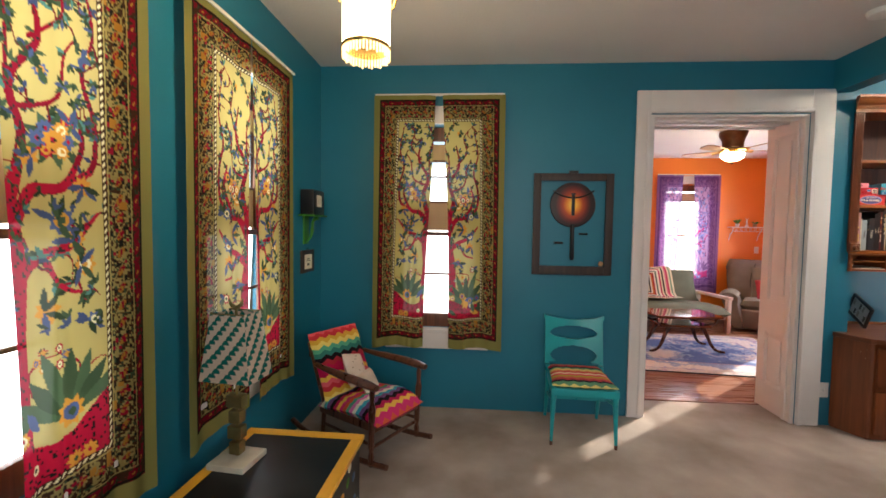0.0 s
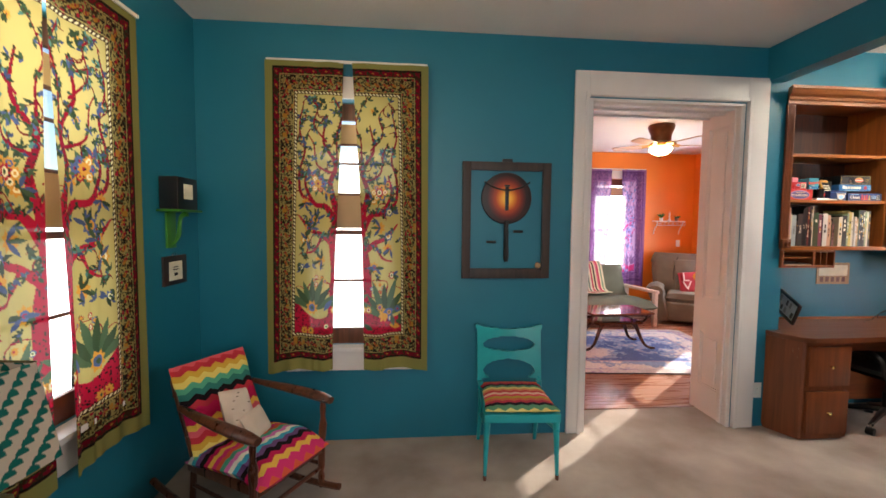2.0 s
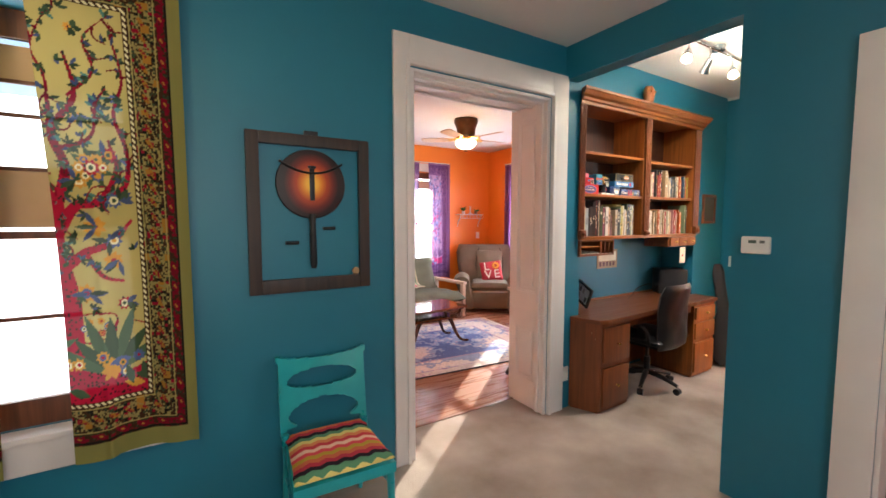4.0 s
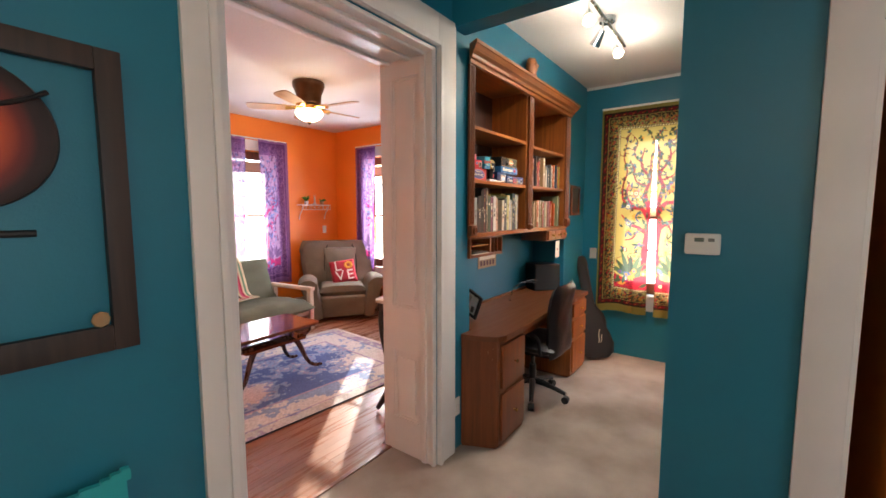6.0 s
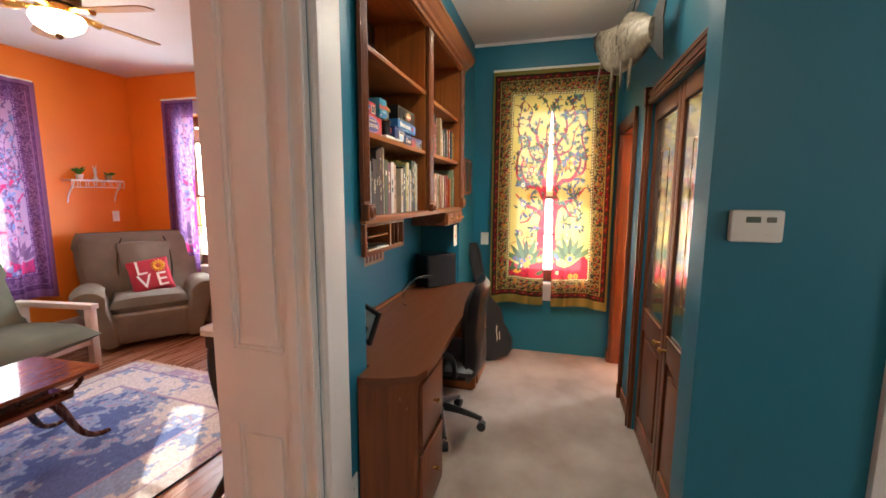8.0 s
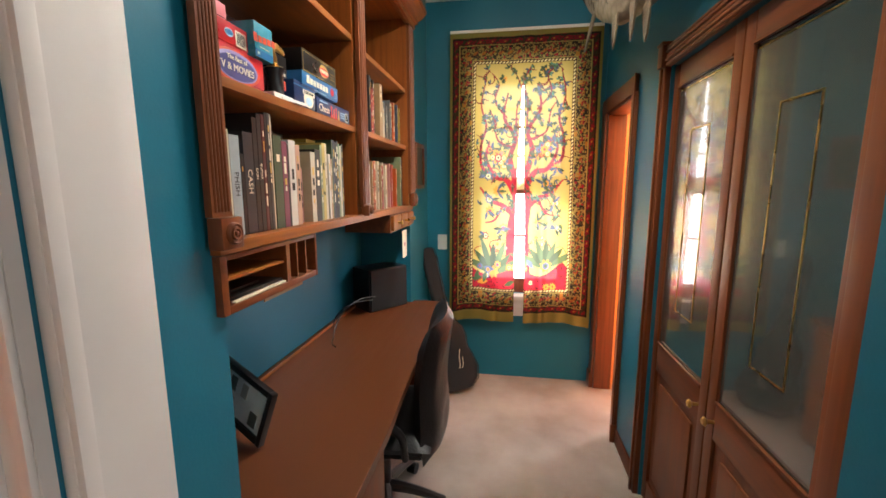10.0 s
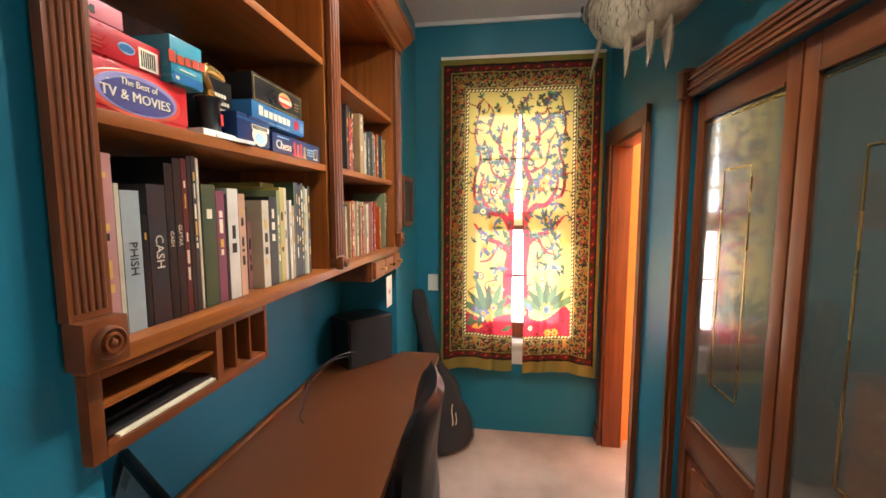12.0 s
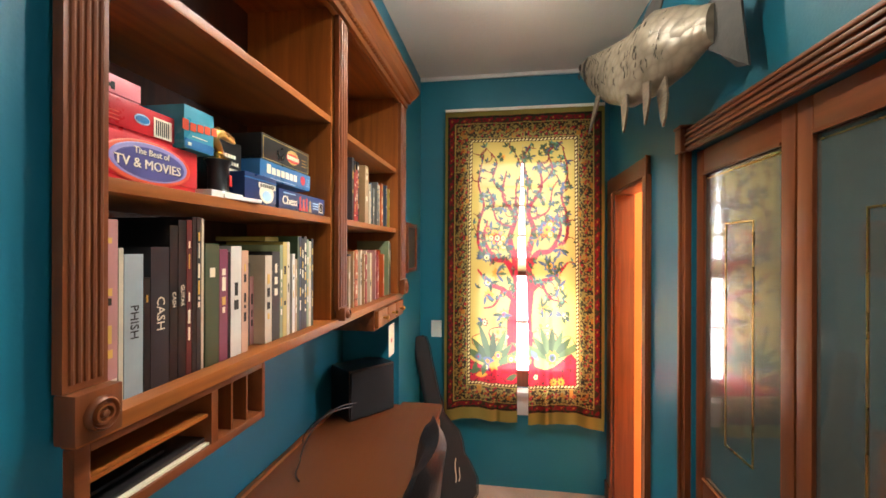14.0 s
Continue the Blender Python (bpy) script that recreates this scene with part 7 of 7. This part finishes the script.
boxes("edge", [(RX0, RX1, RY0 - 0.004, RY0, 0, 0.010), (RX0, RX1, RY1, RY1 + 0.004, 0, 0.010), (RX0, RX1, RY0, RY1, 0.001, 0.008)], BOOKS["navy"], rug)
bm = bmesh.new()
rr = random.Random(3)
for i in range(150):
    y = RY0 + (RY1 - RY0) * i / 149
    add_box(bm, RX1, RX1 + 0.045 + rr.uniform(0, 0.02), y - 0.003 + rr.uniform(-0.002, 0.002), y + 0.003, 0.001, 0.006)
part("fringe", bm, FRONT, rug, kind="stuff")

# coffee table: glossy top, curved legs
TOPM = wood("polished_tabletop", (0.08, 0.022, 0.010, 1), (0.22, 0.07, 0.03, 1), "x", 0.07, bump=0.01)
ct = thing("coffee_table", "dark two-tier coffee table with a polished red-brown top and sabre legs", "table", (2.585, 5.20, 0.0128), 2)
part("tabletop", prism([(-0.40, -0.235), (-0.375, -0.265), (0.375, -0.265), (0.40, -0.235), (0.40, 0.235), (0.375, 0.265), (-0.375, 0.265), (-0.40, 0.235)], 0.445, 0.466, bevel=0.005), TOPM, ct, "glossy red-brown top")
part("lower_tier", prism([(-0.30, -0.17), (-0.28, -0.19), (0.28, -0.19), (0.30, -0.17), (0.30, 0.17), (0.28, 0.19), (-0.28, 0.19), (-0.30, 0.17)], 0.315, 0.340, bevel=0.004), TOPM, ct, "glossy lower shelf")
boxes("apron", [(-0.36, 0.36, -0.225, 0.225, 0.425, 0.445)], DARKWOOD, ct, bevel=0.004)
for s in (-1, 1):
    for q in (-1, 1):
        part("leg", tube(bez((s * 0.20, q * 0.14, 0.32), (s * 0.30, q * 0.15, 0.18), (s * 0.27, q * 0.17, 0.02), (s * 0.45, q * 0.19, 0.020), 12), [0.027, 0.026, 0.025, 0.023, 0.022, 0.020, 0.019, 0.018, 0.017, 0.016, 0.016, 0.017, 0.012], 10), DARKWOOD, ct, "curved dark wood sabre leg", smooth=True)
        part("support", tube(bez((s * 0.35, q * 0.15, 0.430), (s * 0.375, q * 0.15, 0.355), (s * 0.30, q * 0.15, 0.335), (s * 0.22, q * 0.15, 0.345), 8), 0.014, 8), DARKWOOD, ct, "curved dark support", smooth=True)
part("stretcher", tube([(-0.24, 0, 0.30), (0.24, 0, 0.30)], 0.014, 10), DARKWOOD, ct, smooth=True)

# futon
fu = thing("futon_sofa", "cream-painted futon sofa with a sage green fitted cover", "sofa", (2.84, 6.46, 0), 7)
for s in (-1, 1):
    boxes("arm", [(s * 0.86, s * 0.93, -0.42, 0.36, 0.50, 0.545), (s * 0.865, s * 0.925, -0.40, -0.34, 0, 0.50), (s * 0.865, s * 0.925, 0.28, 0.34, 0, 0.50), (s * 0.87, s * 0.92, -0.34, 0.28, 0.20, 0.26)], CREAMW, fu, "cream painted arm frame", bevel=0.006)
boxes("seat_frame", [(-0.86, 0.86, -0.38, 0.34, 0.20, 0.25)], CREAMW, fu)
bm = pad(1.74, 0.88, 0.17, power=0.16, n=22, seed=4, rough=0.02)
for v in bm.verts:
    v.co = Vector((v.co.x, v.co.y - 0.05, v.co.z + 0.335 - 0.04 * v.co.y - 0.05 * max(0, -0.3 - v.co.y) / 0.14))
part("seat_mattress", bm, SAGE, fu, smooth=True)
bm = pad(1.74, 0.62, 0.16, power=0.16, n=22, seed=14, rough=0.02)
o = part("back_mattress", bm, SAGE, fu, smooth=True)
o.matrix_basis = pose(0, 0.32, 0.585, 70, 0, 0)
# crochet blanket
nx2 = ny2 = 150
U, V = np.meshgrid(np.linspace(-1, 1, nx2), np.linspace(-1, 1, ny2))
ringc = [srgb(h) for h in ("c83a62", "e0608a", "c83a62", "e6dcc4", "2c2a34", "e6dcc4", "6f5a78", "e6dcc4", "2c2a34", "e8e0cc", "c8733a", "a02a3a", "e8e0cc", "4f6f68", "e8e0cc", "b8285a", "e0d2b0", "2c2a34", "e0d2b0", "d8708a", "b83a58", "e8dcbc", "6f9a80", "e8dcbc")]
D = np.maximum(np.abs(U), np.abs(V))
ri = np.clip((D * len(ringc)).astype(int), 0, len(ringc) - 1)
C = np.array(ringc)[ri]
A_ = np.where(np.abs(U) > np.abs(V), V, U)
holes = (((A_ * 34).astype(int) + ri) % 2 == 0)
C[holes] = C[holes] * 0.62
BLK, nt, bs = base_mat("crochet_wool", 0.95)
at = nt.nodes.new("ShaderNodeAttribute"); at.attribute_name = "print"
nt.links.new(at.outputs["Color"], bs.inputs["Base Color"])
bs.inputs["Specular IOR Level"].default_value = 0.1
bl = thing("crochet_blanket", "granny-square crochet blanket in pink, red and cream over the futon back", "blanket")
bl.matrix_world = fu.matrix_world
TT = np.linspace(0, 1, ny2)
def drape(t):
    pts = [(-0.02, 0.455), (0.135, 0.458), (0.190, 0.50), (0.315, 0.840), (0.375, 0.910), (0.45, 0.895)]
    seg_ = [0]
    for a, b in zip(pts, pts[1:]): seg_.append(seg_[-1] + math.dist(a, b))
    d = t * seg_[-1]
    for i in range(len(pts) - 1):
        if d <= seg_[i + 1] + 1e-9:
            k = (d - seg_[i]) / (seg_[i + 1] - seg_[i])
            return pts[i][0] + k * (pts[i + 1][0] - pts[i][0]), pts[i][1] + k * (pts[i + 1][1] - pts[i][1])
yz = np.array([drape(t) for t in TT])
for _ in range(6):
    yz[1:-1] = (yz[:-2] + yz[1:-1] * 2 + yz[2:]) / 4
XX = -0.36 + U * 0.62
YY, ZZ = yz[:, 0][:, None] + 0 * U, yz[:, 1][:, None] + 0.006 * np.sin(U * 9) + 0 * V + 0.012
P = np.stack([XX + 0.15, YY - 0.018, ZZ], axis=-1)
o = new("blanket_cloth", grid_mesh("blanket_cloth", P, BLK, C)); o.parent = bl
sol = o.modifiers.new("thickness", "SOLIDIFY"); sol.thickness = 0.008

# recliner, local y to its back
re_ = thing("recliner", "taupe upholstered recliner armchair with rolled arms in the room corner", "armchair", (4.52, 6.48, 0), -36)
re_.scale = (1.13, 0.90, 0.99)
part("base", prism([(-0.30, -0.36), (0.30, -0.36), (0.30, 0.30), (-0.30, 0.30)], 0.035, 0.30, bevel=0.03), TAUPE, re_, smooth=True)
bm = pad(0.58, 0.58, 0.20, power=0.2, n=16, seed=31, rough=0.012)
for v in bm.verts: v.co += Vector((0, -0.09, 0.40))
part("seat", bm, TAUPE, re_, smooth=True)
bm = pad(0.58, 0.30, 0.10, power=0.2, n=14, seed=33)
o = part("footrest", bm, TAUPE, re_, smooth=True); o.matrix_basis = pose(0, -0.385, 0.20, 90, 0, 0)
for s in (-1, 1):
    bm = bmesh.new(); rings = []
    for yy, top, w_ in ((-0.44, 0.50, 0.075), (-0.42, 0.585, 0.105), (-0.34, 0.62, 0.118), (-0.1, 0.62, 0.115), (0.15, 0.60, 0.11), (0.36, 0.58, 0.10)):
        ring = []
        for k in range(20):
            a = 2 * math.pi * k / 20
            cx_, sz_ = math.cos(a), math.sin(a)
            if sz_ > 0:
                p = (w_ * cx_, top - 0.10 + 0.10 * sz_)
            else:
                p = (w_ * 0.78 * math.copysign(abs(cx_) ** 0.35, cx_), (top - 0.10) + (top - 0.14) * math.copysign(abs(sz_) ** 0.5, sz_))
            flare = 0.30 + 0.115 * max(0.0, min(1.0, (p[1] - 0.05) / 0.50)) ** 1.3
            ring.append(bm.verts.new((s * flare + p[0], yy, max(0.035, p[1]))))
        rings.append(ring)
    for r0, r1 in zip(rings, rings[1:]):
        for k in range(20):
            bm.faces.new((r0[k], r0[(k + 1) % 20], r1[(k + 1) % 20], r1[k]))
    bm.faces.new(rings[0][::-1]); bm.faces.new(rings[-1])
    bmesh.ops.recalc_face_normals(bm, faces=bm.faces)
    part("arm", bm, TAUPE, re_, "rolled padded arm", smooth=True)
bm = pad(1.10, 0.80, 0.26, power=0.26, n=20, seed=35, rough=0.015)
for v in bm.verts:
    v.co.x *= 1 - 0.16 * (1 - v.co.y / 0.37) * 0.5 - 0.14 * max(0, v.co.y / 0.40) ** 3
o = part("back", bm, TAUPE, re_, smooth=True); o.matrix_basis = pose(0, 0.30, 0.70, 72, 0, 0)
bm = pad(0.46, 0.60, 0.16, power=0.22, n=16, seed=36, rough=0.012)
for v in bm.verts: v.co.x *= 1 - 0.25 * (0.5 - v.co.y / 0.66) * 0.6
o = part("back_cushion", bm, TAUPE, re_, "channelled middle back cushion", smooth=True); o.matrix_basis = pose(0, 0.205, 0.700, 72, 0, 0)
for s in (-1, 1):
    part("welt", tube(bez((s * 0.17, 0.12, 0.45), (s * 0.22, 0.14, 0.62), (s * 0.22, 0.20, 0.85), (s * 0.16, 0.27, 1.02), 10), 0.007, 6), flat("dark_taupe_welt", "3b332b", 0.9), re_, smooth=True)
# LOVE cushion
lv = thing("throw_pillow", "red throw pillow with white letters and a sunflower", "pillow")
lv.matrix_world = re_.matrix_world @ pose(0.03, 0.015, 0.625, 62, 0, 0) @ pose(0, 0, 0.0, 0, 0, 8)
PR = two_tone("red_cotton", (0.36, 0.02, 0.035, 1), (0.46, 0.03, 0.05, 1), 0.9, scale=10, bump=0.3, bump_scale=200)
part("cushion", pad(0.36, 0.36, 0.12, power=0.28, n=14, seed=41), PR, lv, smooth=True)
for s_, px, py in (("L", -0.075, 0.07), ("V", -0.065, -0.080), ("E", 0.080, -0.080)):
    text(s_, lv, (px, py, 0.060), 0.21, FRONT, rot=(0, 0, 0), extrude=0.003)
for k in range(14):
    a = 2 * math.pi * k / 14
    o = part("petal", tube([(0.025, 0, 0), (0.045, 0, 0.002), (0.068, 0, 0)], [0.006, 0.011, 0.003], 6), YELLOW, lv)
    o.matrix_basis = pose(0.08, 0.075, 0.060, 0, 0, math.degrees(a))
part("flower_centre", lathe([(0.032, 0), (0.026, 0.006), (0.01, 0.009)], 16, at=(0.08, 0.075, 0.058)), BOOKS["orange"], lv, smooth=True)

# wire shelf with plants
ws = thing("wall_shelf", "white scrolled wire wall shelf on the orange wall", "shelf", (4.56, LY1, 1.60))
boxes("board", [(-0.26, 0.26, -0.13, 0, 0, 0.012)], FRONT, ws, bevel=0.002)
boxes("rail", [(-0.26, 0.26, -0.132, -0.126, -0.070, -0.063), (-0.26, 0.26, -0.132, -0.126, -0.006, 0.0)], FRONT, ws)
for i in range(14):
    x_ = -0.25 + i * 0.0385
    part("spindle", tube([(x_, -0.129, -0.068), (x_ + (0.012 if i % 2 else -0.012), -0.129, -0.035), (x_, -0.129, 0.0)], 0.003, 6), FRONT, ws)
for s in (-1, 1):
    part("bracket", tube(bez((s * 0.23, -0.12, -0.01), (s * 0.23, -0.10, -0.10), (s * 0.23, -0.03, -0.08), (s * 0.23, -0.006, -0.22), 10), 0.007, 8), FRONT, ws, smooth=True)


def potted(x, h, m, label):
    p = thing("potted_plant", label, "plant", (x, LY1 - 0.07, 1.612))
    part("pot", lathe([(0.024, 0), (0.032, 0.04), (0.034, 0.052), (0.030, 0.052)], 18), PLASTIC if m else BOOKS["tan"], p, smooth=True)
    LEAFM = GREEN
    r_ = random.Random(int(x * 100))
    for k in range(22):
        a, l_ = r_.uniform(0, 6.28), r_.uniform(0.5, 1.0) * h
        d_ = r_.uniform(0.02, 0.055)
        part("leaf", tube([(0, 0, 0.045), (d_ * 0.6 * math.cos(a), d_ * 0.6 * math.sin(a), 0.045 + l_ * 0.7), (d_ * 1.3 * math.cos(a), d_ * 1.3 * math.sin(a), 0.045 + l_)], [0.003, 0.012, 0.002], 5, flat=0.5), LEAFM, p)


potted(4.42, 0.09, True, "small green potted plant on the white wall shelf")
potted(4.70, 0.04, False, "tiny potted plant on the white wall shelf")
ga = thing("figurine", "small white figurine on the wall shelf", "ornament", (4.57, LY1 - 0.07, 1.612))
part("body", lathe([(0.028, 0), (0.022, 0.02), (0.010, 0.05), (0.016, 0.08), (0.012, 0.105), (0.003, 0.12)], 14), PLASTIC, ga, smooth=True)
for s in (-1, 1):
    part("ear", tube([(s * 0.004, 0, 0.10), (s * 0.018, 0, 0.15)], [0.007, 0.003], 8), PLASTIC, ga, smooth=True)
plate((4.79, LY1, 1.22), 0, "white plastic switch plate on the orange wall")

# ceiling fan
FANM = two_tone("bronze_fan_metal", (0.10, 0.06, 0.035, 1), (0.16, 0.10, 0.06, 1), 0.35, 0.8, scale=12)
BLADE = wood("light_fan_blade", (0.32, 0.17, 0.07, 1), (0.52, 0.30, 0.14, 1), "x", 0.4)
cf = thing("ceiling_fan", "five-bladed ceiling fan with bronze housing, pale blades and a lit bowl", "ceiling fan", (3.20, 5.32, LC))
part("housing", lathe([(0.10, -0.21), (0.115, -0.19), (0.12, -0.12), (0.15, -0.05), (0.155, -0.02), (0.15, 0.0)], 32), FANM, cf, smooth=True)
part("hub", lathe([(0.06, -0.275), (0.09, -0.26), (0.095, -0.225), (0.07, -0.21)], 28), BRASS, cf, smooth=True)
for k in range(5):
    b = new("blade"); b.parent = cf
    tagged(b, "pale wooden fan blade")
    b.matrix_basis = pose(0, 0, -0.245, 0, 0, -7 + 72 * k)
    bm = prism([(0.17, -0.045), (0.30, -0.062), (0.52, -0.068), (0.565, -0.058), (0.58, -0.03), (0.58, 0.03), (0.565, 0.058), (0.52, 0.068), (0.30, 0.062), (0.17, 0.045)], -0.004, 0.004, bevel=0.0015)
    bm.transform(Matrix.Rotation(radians(11), 4, "X"))
    part("panel", bm, BLADE, b)
    part("blade_iron", tube([(0.07, 0, 0), (0.13, 0, 0.006), (0.22, 0, -0.006)], [0.012, 0.016, 0.022], 8, flat=1.4), BRASS, b, smooth=True)
BOWL = glow("lit_glass_bowl", (1.0, 0.80, 0.50, 1), 7.0)
bo = part("glass_bowl", lathe([(0.02, -0.375), (0.07, -0.362), (0.115, -0.33), (0.132, -0.295), (0.125, -0.272)], 32), BOWL, cf, "lit frosted glass bowl", smooth=True)
bo.visible_shadow = False
part("finial", lathe([(0.004, -0.405), (0.018, -0.392), (0.020, -0.375)], 14), FANM, cf, smooth=True)

# carved stand by the door
st = thing("plant_stand", "black carved wooden stand with a pale marble top", "side table", (2.885, 3.79, 0))
st.scale = (0.92, 0.92, 1.205)
part("marble_top", prism([(-0.19, -0.15), (-0.15, -0.19), (0.15, -0.19), (0.19, -0.15), (0.19, 0.15), (0.15, 0.19), (-0.15, 0.19), (-0.19, 0.15)], 0.70, 0.722, bevel=0.005), two_tone("pale_marble", (0.6, 0.6, 0.58, 1), (0.75, 0.75, 0.72, 1), 0.15, scale=6), st, smooth=True)
part("under_top", prism([(-0.175, -0.14), (-0.14, -0.175), (0.14, -0.175), (0.175, -0.14), (0.175, 0.14), (0.14, 0.175), (-0.14, 0.175), (-0.175, 0.14)], 0.65, 0.70, bevel=0.008), BLACK, st, smooth=True)
for s in (-1, 1):
    for q in (-1, 1):
        part("leg", tube(bez((s * 0.13, q * 0.13, 0.66), (s * 0.17, q * 0.17, 0.45), (s * 0.05, q * 0.05, 0.25), (s * 0.12, q * 0.12, 0.10), 12) + [Vector((s * 0.17, q * 0.17, 0.02))], [0.030, 0.028, 0.026, 0.023, 0.020, 0.018, 0.018, 0.020, 0.024, 0.028, 0.030, 0.028, 0.026, 0.018], 10), BLACK, st, smooth=True)
boxes("shelf", [(-0.10, 0.10, -0.10, 0.10, 0.20, 0.225)], BLACK, st, bevel=0.005)

# floor boards, running across the doorway's axis
wb = 0.062
board_me = {}
fl = new("wood_floor"); tagged(fl, "reddish brown strip oak floor", kind="structure")
rr = random.Random(17)
y = AY + 0.364
rows_ = int((LY1 - y) / wb)
count = 0
for i in range(rows_):
    x = LX0 + 0.002 if y + i * wb > LY0 + 0.022 else L0 + 0.022
    xe = LX1 if y + i * wb > LY0 + 0.022 else L1 - 0.022
    while x < xe - 0.01:
        ln = rr.choice((0.9, 1.2, 1.5, 1.8))
        ln = min(ln, xe - x)
        key = round(ln, 2)
        if key not in board_me:
            bm = bmesh.new(); add_box(bm, 0, ln - 0.0012, 0, wb - 0.0012, -0.012, 0.0, 0.0)
            board_me[key] = finish("floor_board", bm, FLOORW)
        o = new("floor_board", board_me[key]); o.location = (x, y + i * wb, 0.0); o.parent = fl
        x += ln
        count += 1
